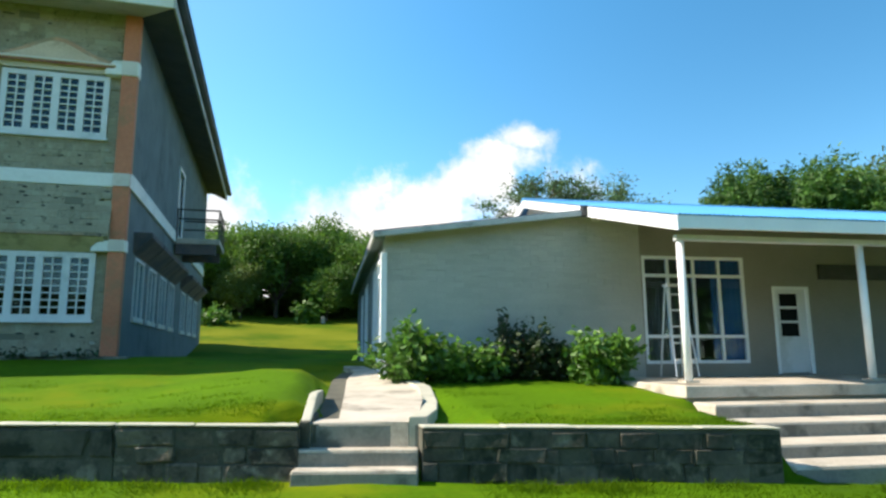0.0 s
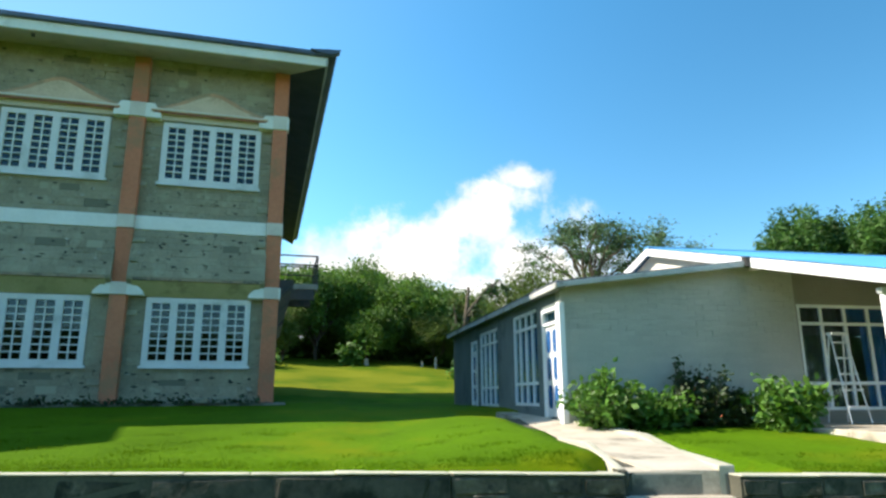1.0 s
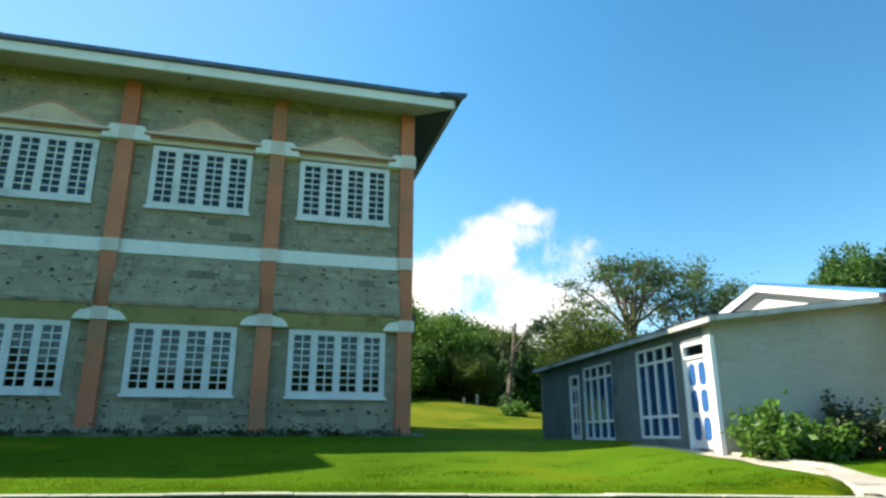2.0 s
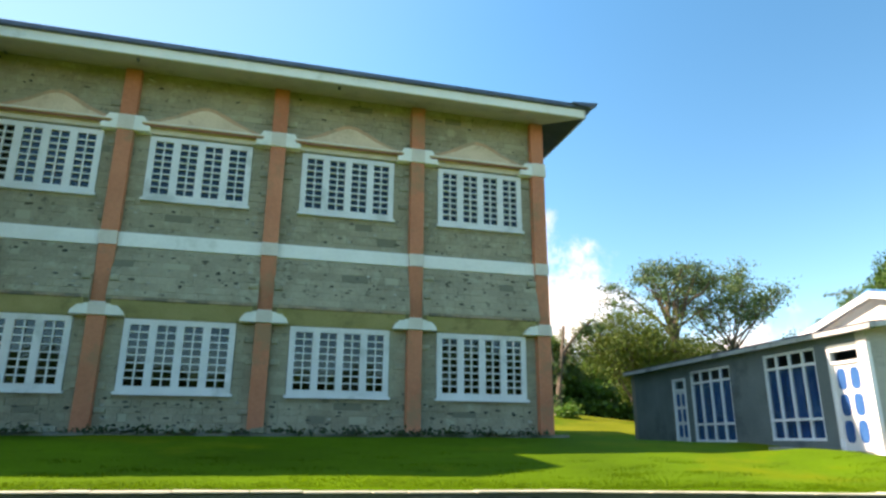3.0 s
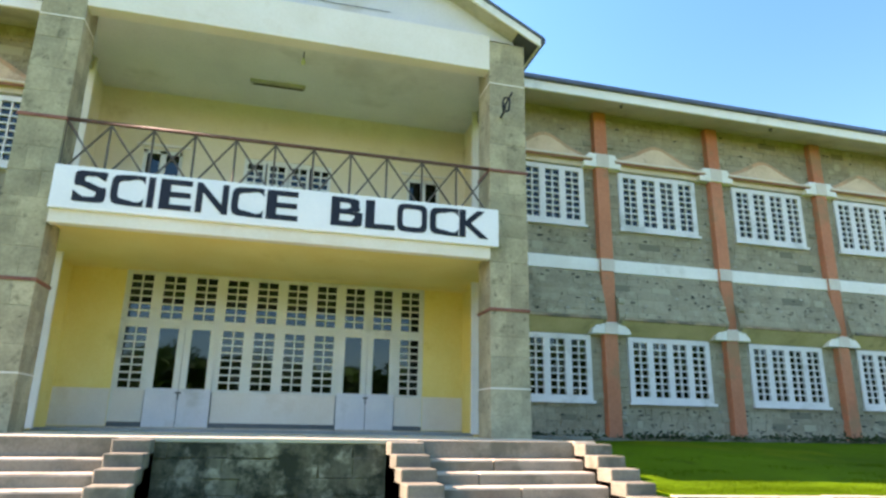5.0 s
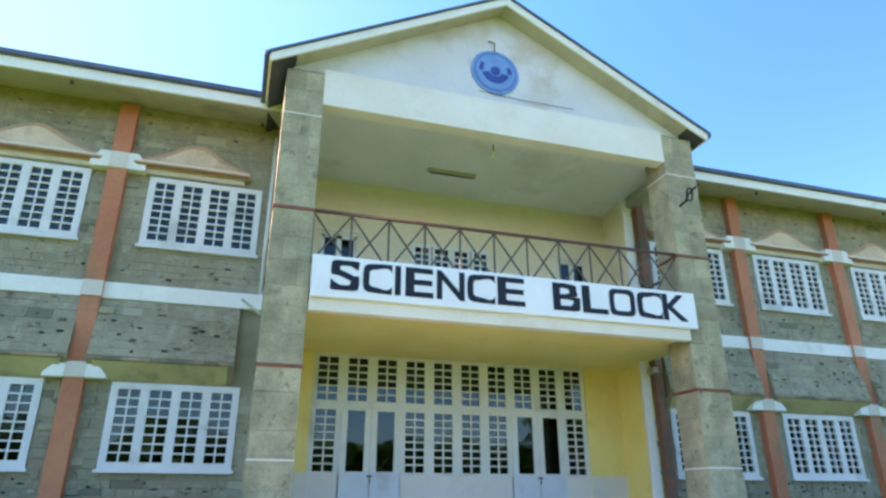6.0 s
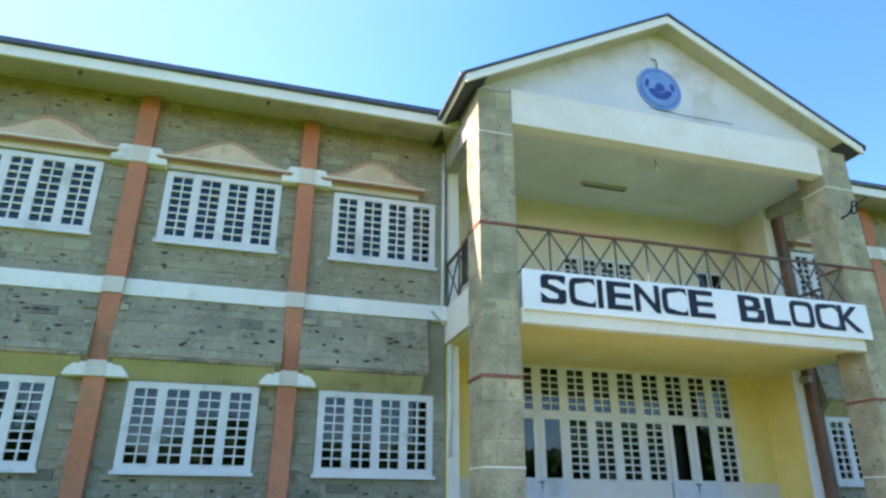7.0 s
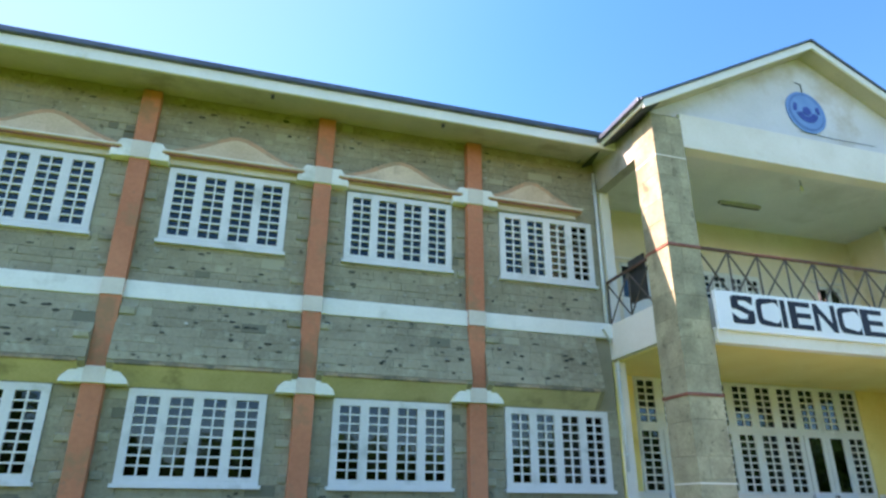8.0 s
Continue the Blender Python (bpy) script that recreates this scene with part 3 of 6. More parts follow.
def garden_wall(name, x0, x1, seed, heights, widths, pieces, label="low grey stone retaining wall edging the lawn terrace"):
    rnd = random.Random(seed)
    core, cop = Shape(), Shape()
    n = max(2, int((x1 - x0) / 0.62))
    xs = [x0 + (x1 - x0) * (i + (rnd.uniform(-0.25, 0.25) if 0 < i < n else 0.0)) / n for i in range(n + 1)]
    for a, b in zip(xs, xs[1:]):
        lift, out = rnd.uniform(-0.005, 0.005), rnd.uniform(-0.012, 0.012)
        for s, deep, dz0, dz1 in ((core, 0.34, -0.9, -0.045), (cop, 0.24, -0.034, -0.014)):
            v = []
            for x in (a, b - (0.008 if s is cop else 0)):
                y, z = wall_line(x) + (out if s is cop else 0.0), wall_top(x) + 0.02 + (lift if s is cop else 0.0)
                front = y - (0.055 if s is cop else 0.03)
                for yy, zz in ((front, z + dz1), (y + deep - 0.06, z + dz1), (y + deep - 0.06, z + dz0), (front, z + dz0)):
                    v.append((x, yy, zz))
            s.add(v, [(0, 3, 2, 1), (4, 5, 6, 7), (0, 1, 5, 4), (1, 2, 6, 5), (2, 3, 7, 6), (3, 0, 4, 7)])
    wall = structure(name, core, WALL_CORE, label, "retaining wall")
    part("coping", cop, COPING, wall, "pale weathered concrete coping", bevel=0.012)
    depth = 0.04
    while depth < 0.74:
        h = rnd.uniform(*heights)
        x = x0
        while x < x1 - 0.05:
            w = min(rnd.uniform(*widths), x1 - x)
            if x1 - x - w < 0.2:
                w = x1 - x
            m = Matrix.Translation((x, wall_line(x) - 0.05 + rnd.uniform(-0.02, 0.02), wall_top(x) - depth - h + rnd.uniform(-0.02, 0.006))) @ pose(0, 0, 0, 0, rnd.uniform(-0.6, 0.6), WALL_TURN if x > -3 else -5.7) @ Matrix.Diagonal((w - 0.006, 0.12, h - rnd.uniform(0.0, 0.012), 1))
            place("stone_block", rnd.choice(pieces), m, wall)
            x += w
        depth += h


BLOCKS = block_meshes("stone_block", WALL_BLOCK, 9, 0.09, 0.05)
RUBBLE_BLOCKS = block_meshes("stone_block", RUBBLE, 9, 0.10, 0.07)
garden_wall("retaining_wall_1", -12.2, 1.72, 5, (0.16, 0.34), (0.3, 1.7), BLOCKS)
garden_wall("retaining_wall_3", 1.73, 3.44, 8, (0.12, 0.26), (0.16, 0.55), RUBBLE_BLOCKS, "crumbling brown rubble stretch of the retaining wall")
garden_wall("retaining_wall_2", 4.60, 8.0, 6, (0.10, 0.2), (0.12, 0.5), BLOCKS)

garden_steps = thing("garden_steps", "short flight of pale concrete garden steps up the retaining wall", "steps", (4.025, -8.62, 0.18), WALL_TURN, kind="structure", local=True)
for k, (front, top) in enumerate(((0.31, 0.16), (0.08, 0.315), (-0.10, 0.555))):
    part("step", Shape().box(-0.61 if k < 2 else -0.5, 0.575, -front, 0.52 if k == 2 else -(0.08, -0.10)[k] + 0.05, -0.3, top), CONCRETE, garden_steps, bevel=0.02)
    part("riser", Shape().box(-0.607 if k < 2 else -0.497, 0.572, -front - 0.006, -front + 0.05, -0.3, top - 0.028), SHADED_RISER, garden_steps, "stained riser, its shade put into the colour", 0.006)
part("cheek", Shape().prism([(0.04, -0.3), (0.6, -0.3), (0.6, 0.62), (0.04, 0.57)], -0.615, -0.505, "x"), WALL_CORE, garden_steps, "dark brown side block", 0.015)

# the path bends from the steps to the corner of the low hall
left_edge = ((3.56, -8.42), (3.70, -7.4), (3.85, -6.3), (3.98, -5.3), (4.12, -4.2), (4.26, -3.4), (4.5, -2.4), (4.65, -1.4))
right_edge = ((4.50, -8.66), (4.82, -7.8), (5.06, -6.9), (5.19, -6.0), (5.19, -5.1), (5.17, -4.2), (5.13, -3.4), (5.05, -1.4))
kerb_l, kerb_r = Shape(), Shape()
row = []
for (ax, ay), (bx, by) in zip(left_edge, right_edge):
    z = max(ground_at((ax + bx) / 2, (ay + by) / 2) + 0.105, wall_top(4.1) + 0.02)
    row.append([(ax, ay, z), (bx, by, z), (bx, by, z - 0.3), (ax, ay, z - 0.3)])
gutter = Shape()
for a, b in zip(row[:6], row[1:7]):
    p, q = Vector(a[0]), Vector(b[0])
    gutter.add([p + Vector((0.02, 0, -0.02)), p + Vector((0.27, 0, -0.02)), q + Vector((0.27, 0, -0.02)), q + Vector((0.02, 0, -0.02))] + [p + Vector((0.02, 0, -0.2)), p + Vector((0.27, 0, -0.2)), q + Vector((0.27, 0, -0.2)), q + Vector((0.02, 0, -0.2))], [(0, 1, 2, 3), (0, 4, 5, 1), (3, 2, 6, 7)])
for r in row[:7]:
    for k in (0, 3):
        r[k] = (r[k][0] + 0.27, r[k][1], r[k][2])
path_shape = Shape()
for a, b in zip(row, row[1:]):
    path_shape.add(a + b, [(0, 1, 5, 4), (1, 2, 6, 5), (3, 0, 4, 7), (0, 3, 2, 1)])
structure("path_gutter", gutter, WALL_CORE, "dark earthy gutter between kerb and path", "gutter")
structure("path", path_shape, CONCRETE, "pale worn concrete path to the low hall", "path")
for s, edge_line, sgn in ((kerb_l, left_edge, -1), (kerb_r, right_edge, 1)):
    last = 2 if sgn < 0 else 6
    for (ax, ay), (bx, by) in zip(edge_line[:last], edge_line[1:last + 1]):
        za, zb = [max(ground_at(p + sgn * 0.14, q), wall_top(4.1)) + (0.03 if sgn < 0 else 0.07) for p, q in ((ax, ay), (bx, by))]
        w = (0.10 if sgn < 0 else 0.2) * sgn
        v = [(ax, ay, za), (ax + w, ay, za), (ax + w, ay, za - 0.35), (ax, ay, za - 0.35), (bx, by, zb), (bx + w, by, zb), (bx + w, by, zb - 0.35), (bx, by, zb - 0.35)]
        s.add(v, [(0, 1, 2, 3), (7, 6, 5, 4), (0, 4, 5, 1), (1, 5, 6, 2), (3, 7, 4, 0)])
structure("path_kerb_1", kerb_l, COPING, "worn pale concrete kerb beside the path", "kerb", 0.015)
structure("path_kerb_2", kerb_r, COPING, "worn pale concrete kerb beside the path", "kerb", 0.015)


# ---- science block ----
FLOOR = 1.38
MID = -16.8
block = thing("science_block", "two-storey grey stone school block with terracotta pilasters and white lattice windows", "school building", (MID, 0, FLOOR))
RIGHT_WIN, LEFT_WIN = (-1.6, -4.81, -8.04, -11.1), (-22.36, -25.53, -28.77, -32.0)
RIGHT_PIL, LEFT_PIL = (-0.12, -3.2, -6.43, -9.6, -12.42), (-21.3, -24.0, -27.1, -30.35, -33.48)
WIN_W, LOW_Z, UP_Z = 1.065, (2.16, 3.59), (6.16, 7.62)


def courses(z0, z1, cuts, step, rnd):
    keys = sorted({z0, z1, *[c for c in cuts if z0 < c < z1]})
    out = []
    for a, b in zip(keys, keys[1:]):
        n = max(1, round((b - a) / step))
        at = [a] + [a + (b - a) * (i + rnd.uniform(-0.16, 0.16)) / n for i in range(1, n)] + [b]
        out += list(zip(at, at[1:]))
    return out


def stones(x0, x1, z0, z1, holes, seed, step=0.155):
    """Courses of stones round the holes, as rows of x0, x1, z0, z1."""
    rnd = random.Random(seed)
    out = []
    for a, b in courses(z0, z1, [v for h in holes for v in h[2:]], step, rnd):
        free = [(x0, x1)]
        for h in holes:
            if h[2] < (a + b) / 2 < h[3]:
                free = [piece for p, q in free for piece in ((p, min(q, h[0])), (max(p, h[1]), q)) if piece[1] - piece[0] > 0.03]
        for p, q in free:
            x = p
            while x < q - 0.01:
                w = rnd.choice((0.16, 0.24, 0.3, 0.36, 0.44, 0.52)) * rnd.uniform(0.85, 1.15)
                if q - x - w < 0.15:
                    w = q - x
                out.append((x, x + w, a, b))
                x += w
    return out


def backing(x0, x1, z0, z1, holes, y0, y1):
    """A wall slab with openings through it."""
    xs = sorted({x0, x1, *[v for h in holes for v in h[:2] if x0 < v < x1]})
    zs = sorted({z0, z1, *[v for h in holes for v in h[2:] if z0 < v < z1]})
    return Shape().slab(xs, zs, lambda x, z: any(h[0] < x < h[1] and h[2] < z < h[3] for h in holes), y0, y1)


# one lattice window: four casements of two by eight small panes
def lattice(cols, rows, x0, x1, z0, z1, y0, y1, rim, bar, side=None):
    side = side or rim
    w, h = (x1 - x0 - 2 * side) / cols, (z1 - z0 - 2 * rim) / rows
    xs, zs = [x0, x0 + side], [z0, z0 + rim]
    for i in range(1, cols):
        xs += [x0 + side + i * w - bar / 2, x0 + side + i * w + bar / 2]
    for j in range(1, rows):
        zs += [z0 + rim + j * h - bar / 2, z0 + rim + j * h + bar / 2]
    xs, zs = xs + [x1 - side, x1], zs + [z1 - rim, z1]
    return Shape().slab(xs, zs, lambda x, z: any(a < x < b for a, b in zip(xs[1::2], xs[2::2])) and any(a < z < b for a, b in zip(zs[1::2], zs[2::2])), y0, y1)


WIN_H = 1.43
frame_shape = lattice(4, 1, -WIN_W, WIN_W, 0.0, WIN_H, -0.05, 0.10, 0.055, 0.06)
FRAME_MESH = frame_shape.mesh("window", FRAME_WHITE)
SILL_MESH = Shape().box(-WIN_W - 0.04, WIN_W + 0.04, -0.10, 0.02, -0.06, 0.0).mesh("sill", FRAME_WHITE)
CASE_MESH = lattice(2, 8, -0.2545, 0.2545, 0.056, WIN_H - 0.056, -0.055, 0.02, 0.056, 0.026, 0.076).mesh("casement", FRAME_WHITE)
pw, ph = 0.17, (WIN_H - 0.112 - 0.116) / 8 - 0.02
PANE_MESH = Shape().box(-pw / 2, pw / 2, 0.0, 0.005, -ph / 2, ph / 2).mesh("pane", PANE)
PANES_MESH = Shape()
pane_spots = []
for c in (-1, 1):
    for r in range(8):
        pane_spots.append((c * 0.0893, 0.056 + 0.056 + (WIN_H - 0.224) * (r + 0.5) / 8))
for k in range(4):
    for px, pz in pane_spots:
        x = -0.765 + 0.51 * k + px
        PANES_MESH.box(x - pw / 2, x + pw / 2, 0.0, 0.005, pz - ph / 2, pz + ph / 2)
PANES_MESH = PANES_MESH.mesh("glazing", PANE)


def wave_cloth(w, h, folds, depth=0.04):
    s = Shape()
    n = folds * 6
    for i in range(n + 1):
        x = -w / 2 + w * i / n
        y = depth * math.sin(6.28318 * folds * i / n + 0.7 * math.sin(i))
        s.v += [(x, y, 0), (x + 0.01 * math.sin(i * 1.7), y * 0.7, h)]
    s.f += [(2 * i, 2 * i + 2, 2 * i + 3, 2 * i + 1) for i in range(n)]
    return s


CLOTH_MESH = wave_cloth(1.0, 1.35, 9).mesh("curtain", CURTAIN_PALE, True)
for pair, near in ((RIGHT_WIN, (2, 3)), (LEFT_WIN, (0, 1))):
    for k, x in enumerate(pair):
        for z in (LOW_Z[0], UP_Z[0]):
            w = place("window", FRAME_MESH, Matrix.Translation((x, 0, z)), block, "white four-casement lattice window")
            place("sill", SILL_MESH, Matrix(), w)
            for c in range(4):
                place("casement", CASE_MESH, Matrix.Translation((-0.765 + 0.51 * c, 0, 0)), w)
            if k in near and z == LOW_Z[0]:
                for c in range(4):
                    for px, pz in pane_spots:
                        place("pane", PANE_MESH, Matrix.Translation((-0.765 + 0.51 * c + px, 0, pz)), w)
            else:
                tagged(place("glazing", PANES_MESH, Matrix(), w), kind="stuff")
            if (k * 3 + int(z)) % 4 == 1:
                place("curtain", CLOTH_MESH, Matrix.Translation((-0.45 + 0.3 * (k % 3), 0.22, 0.04)), w, "pale curtain half drawn")

loose_stones = []
for side, (x0, x1), wins, pils in ((0, (-12.55, 0.0), RIGHT_WIN, RIGHT_PIL), (1, (-33.6, -21.05), LEFT_WIN, LEFT_PIL)):
    holes = [(x - WIN_W, x + WIN_W, *z) for x in wins for z in (LOW_Z, UP_Z)]
    part("front_wall", backing(x0, x1, 1.0, 9.14, holes, 0.0, 0.28), MORTAR, block, "weathered grey stone front wall")
    rows = stones(x0, x1, 1.3, 3.62, holes, 11 + side) + stones(x0, x1, 5.36, 9.1, holes, 21 + side)
    loose_stones += [(r, 0.0) for r in rows]
    # battered panels between the storeys, with a sloping cream hood over the lower windows
    for k, (a, b) in enumerate(zip(sorted(pils), sorted(pils)[1:])):
        a, b = a + 0.15, b - 0.15
        panel = part("spandrel", Shape().prism([(0.0, 5.05), (-0.08, 5.05), (-0.315, 3.97), (-0.315, 3.93), (-0.02, 3.64), (0.0, 3.64)], a, b, "x"), MORTAR, block)
        s = Shape()
        for p, q, z0, z1 in stones(a, b, 3.98, 5.05, [], 31 + 7 * side + k, 0.15):
            f = Shape().stone(p, q, z0, z1, 0.02, random.uniform(-0.014, -0.006), 0.006)
            s.add([(vx, vy - 0.09 - 0.22 * (5.05 - vz), vz) for vx, vy, vz in f.v], f.f)
        part("spandrel_facing", s, STONE, panel, kind="stuff")
        part("hood_edge", Shape().prism([(-0.345, 3.975), (-0.352, 3.915), (-0.315, 3.895), (-0.30, 3.965)], a + 0.12, b - 0.12, "x"), HOOD_EDGE, panel, "faded terracotta hood edge", 0.01)
        part("hood_soffit", Shape().prism([(-0.325, 3.91), (-0.025, 3.61), (-0.005, 3.62), (-0.30, 3.93)], a + 0.1, b - 0.1, "x"), HOOD_PAINT, panel, "dull yellow painted sloping soffit")
        # raised surround over the upper window
        mid = (a + b) / 2
        hw = min(1.26, (b - a) / 2 - 0.12)
        part("window_head", Shape().box(mid - hw + 0.1, mid + hw - 0.1, -0.10, 0.0, 7.625, 7.77), FADED, block, "faded pinkish window head", 0.01)
        led = part("ledge", Shape().prism([(0.0, 7.86), (-0.24, 7.80), (-0.26, 7.765), (-0.10, 7.74), (0.0, 7.74)], mid - hw, mid + hw, "x"), PEACH, block, "faded peach moulded ledge over the window", 0.008)
        part("ledge_lip", Shape().box(mid - hw + 0.01, mid + hw - 0.01, -0.275, -0.235, 7.785, 7.815), CREAM, led, "cream lip")
        # rust-red strip paints the shadow line under the ledge
        part("ledge_shadow", Shape().box(mid - hw + 0.04, mid + hw - 0.04, -0.236, -0.20, 7.735, 7.762), RUST_TRIM, led, "rust-red strip painting the shadow line under the ledge")
        apex = [(mid - hw, 7.84), (mid - hw, 7.90)] + [(mid + hw * t, 7.92 + r) for t, r in ((-0.82, 0.06), (-0.58, 0.17), (-0.34, 0.34), (-0.14, 0.46), (0.0, 0.49), (0.14, 0.46), (0.34, 0.34), (0.58, 0.17), (0.82, 0.06))] + [(mid + hw, 7.90), (mid + hw, 7.84)]
        ped = part("pediment", Shape().prism(apex, -0.055, 0.0), PEDIMENT, block, "low pediment in washed-out terracotta with a cream field")
        part("field", Shape().prism([(mid + (x - mid) * 0.80, 7.86 + (z - 7.84) * 0.80) for x, z in apex], -0.085, -0.05), PEDIMENT_FIELD, ped, "faded cream field")
    # washed-out joints in the stonework, their shade as dark chips; dabs of mortar
    mark = random.Random(301 + side)
    pockets, dabs = Shape(), Shape()
    zones = ((1.5, 2.08, 95, 14), (4.05, 4.98, 90, 30), (5.45, 6.05, 26, 46), (8.25, 9.0, 26, 34), (2.1, 3.5, 16, 22), (6.1, 7.5, 12, 40))
    for z0, z1, holes_here, dabs_here in zones:
        for many, mesh, wide, tall in ((holes_here, pockets, (0.05, 0.15), (0.03, 0.06)), (dabs_here, dabs, (0.04, 0.13), (0.03, 0.07))):
            for _ in range(many):
                x, z = mark.uniform(x0 + 0.2, x1 - 0.2), mark.uniform(z0, z1)
                if mesh is dabs and mark.random() < 0.6:
                    x = mark.choice(pils) + mark.choice((-1, 1)) * (0.25 + abs(mark.gauss(0, 0.14)))
                near_pil = any(abs(x - q) < 0.27 for q in pils)
                in_window = any(abs(x - q) < WIN_W + 0.16 and (LOW_Z[0] - 0.12 < z < LOW_Z[1] or UP_Z[0] - 0.12 < z < UP_Z[1] + 0.2) for q in wins)
                in_head = any(abs(x - q) < 1.3 and 7.6 < z < 8.5 for q in wins)
                if near_pil or in_window or in_head or not x0 < x < x1:
                    continue
                lean = 0.09 + 0.22 * (5.05 - z) if 3.98 < z < 5.05 else 0.0
                w, h = mark.uniform(*wide) / 2, mark.uniform(*tall) / 2
                ring6 = [(x + w * math.cos(1.0472 * i + 0.5) * mark.uniform(0.75, 1.2), z + h * math.sin(1.0472 * i + 0.5) * mark.uniform(0.75, 1.2)) for i in range(6)]
                flat = Shape().prism(ring6, -0.0235, -0.004)
                mesh.add([(vx, vy - lean - (0.22 * (z - vz) if lean else 0.0), vz) for vx, vy, vz in flat.v], flat.f)
    part("joint_shade", pockets, POCKET, block, "washed-out joints in the stonework, shade painted as dark chips", kind="stuff")
    part("pointing", dabs, DAB, block, "pale dabs of mortar on the stonework", kind="stuff")
    part("mid_band", Shape().box(x0 - 0.02 * side, x1 + 0.06 * (1 - side), -0.13, -0.0, 5.05, 5.355), WHITE, block, "white painted floor band", 0.012)
    for x in pils:
        if x == -21.3:
            continue
        w = 0.165 if x != -12.42 else 0.1
        p = part("pilaster", Shape().box(x - w, x + w, -0.19, 0.0, 1.25, 9.06), TERRACOTTA if x != -12.42 else SHADED_TERRACOTTA, block, "terracotta painted pilaster" if x != -12.42 else "half pilaster with the portico shade in its brown", 0.012)
        quoins = Shape()
        for z in (1.75, 2.2, 2.75, 3.2, 4.3, 4.75, 5.6, 6.05, 6.45, 6.9, 7.3, 8.2, 8.6):
            for sgn in (-1, 1):
                if random.random() < 0.62 and not (x == -0.12 and sgn > 0):
                    a = x + sgn * (w + 0.005)
                    b = a + sgn * random.uniform(0.12, 0.26)
                    slant = 0.09 + 0.22 * (5.05 - z) if 3.98 < z < 5.0 else 0.0
                    quoins.stone(min(a, b), max(a, b), z, z + random.uniform(0.09, 0.15), 0.02, -0.048 - slant, 0.015)
        part("toothing", quoins, QUOIN, p, "pale toothing stones", kind="stuff")
        if x == -12.42:
            continue
        for z0, z1 in ((7.61, 7.94), (3.62, 3.87)):
            part("faded_strip", Shape().box(x - 0.16, x + 0.16, -0.236, -0.20, z0, z1), FADED, p)
        part("upper_pad", Shape().prism([(x - 0.49, 7.6), (x + 0.49, 7.6), (x + 0.49, 7.72), (x + 0.34, 7.95), (x - 0.34, 7.95), (x - 0.49, 7.72)] if x not in (pils[0], pils[-1]) or side else
             [(x - 0.49, 7.6), (x + 0.2, 7.6), (x + 0.2, 7.93), (x - 0.34, 7.93), (x - 0.49, 7.72)], -0.225, 0.0), WHITE, p, "white impost pad", 0.015)
        arch = [(x - 0.5, 3.61), (x + 0.5, 3.61), (x + 0.47, 3.70), (x + 0.36, 3.81), (x + 0.2, 3.88), (x - 0.2, 3.88), (x - 0.36, 3.81), (x - 0.47, 3.70)]
        if x == -0.12:
            arch = [(x - 0.5, 3.61), (x + 0.2, 3.61), (x + 0.2, 3.86), (x - 0.2, 3.88), (x - 0.36, 3.81), (x - 0.47, 3.70)]
        part("lower_pad", Shape().prism(arch, -0.225, 0.0), WHITE, p, "white arched impost pad", 0.015)
        part("band_break", Shape().box(x - 0.17, x + 0.17, -0.215, -0.19, 5.06, 5.345), FADED, p, "faded pinkish break in the band")
    # eaves: fascia, soffit and the dark sheet's edge above it
    ex0, ex1 = (x0 - 0.1, 0.82) if side == 0 else (-34.6, x1 + 0.1)
    inner = (x0 - 0.1, 0.0) if side == 0 else (-33.6, x1 + 0.1)
    part("soffit", Shape().add([(ex0, -0.94, 8.96), (ex1, -0.94, 8.96), (inner[1], 0.0, 9.13), (inner[0], 0.0, 9.13), (ex0, -0.94, 8.99), (ex1, -0.94, 8.99), (inner[1], 0.0, 9.16), (inner[0], 0.0, 9.16)],
                               [(0, 1, 2, 3), (7, 6, 5, 4), (0, 4, 5, 1), (1, 5, 6, 2), (2, 6, 7, 3), (3, 7, 4, 0)]), SOFFIT, block, "pale sloping eaves soffit")
    part("fascia", Shape().box(ex0, ex1, -0.99, -0.93, 8.955, 9.175), WHITE, block, "white eaves fascia", 0.008)
    part("drip_edge", Shape().box(ex0, ex1 + (0.2 if side == 0 else 0.0), -1.07, -0.93, 9.178, 9.272), ROOF_METAL, block, "dark metal drip edge", 0.012)
    part("apron", Shape().box(x0, x1 + 0.3, -0.42, 0.0, 1.2, 1.40), APRON, block, "stained concrete apron along the wall foot", 0.02)

# side and back walls, floors and roofs
DEEP = 16.5
side_holes = [(y, y + 1.15, 2.25, 3.7) for y in (1.2, 3.0, 4.8, 6.6, 9.6, 11.6, 13.6)] + [(7.45, 8.5, 5.36, 7.6)]
wall_side = backing(0.28, DEEP, 1.0, 9.14, side_holes, 0.0, 0.28)
wall_side.v = [(-y, x, z) for x, y, z in wall_side.v]
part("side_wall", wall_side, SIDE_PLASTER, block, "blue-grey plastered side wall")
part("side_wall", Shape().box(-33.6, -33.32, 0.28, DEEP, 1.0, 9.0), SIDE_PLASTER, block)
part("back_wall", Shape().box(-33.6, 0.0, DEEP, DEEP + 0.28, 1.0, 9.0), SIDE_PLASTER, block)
part("side_band", Shape().box(0.0, 0.06, 0.0, DEEP, 5.05, 5.4), WHITE, block, "white painted floor band", 0.01)
part("floor_slab", Shape().box(-33.3, -0.3, 0.3, DEEP, 4.9, 5.2), ROOM, block)
part("ground_floor", Shape().box(-33.3, -0.3, 0.3, DEEP, 1.2, 1.44), ROOM, block)
part("upper_ceiling", Shape().box(-33.3, -0.3, 0.3, DEEP, 8.8, 8.95), ROOM, block)
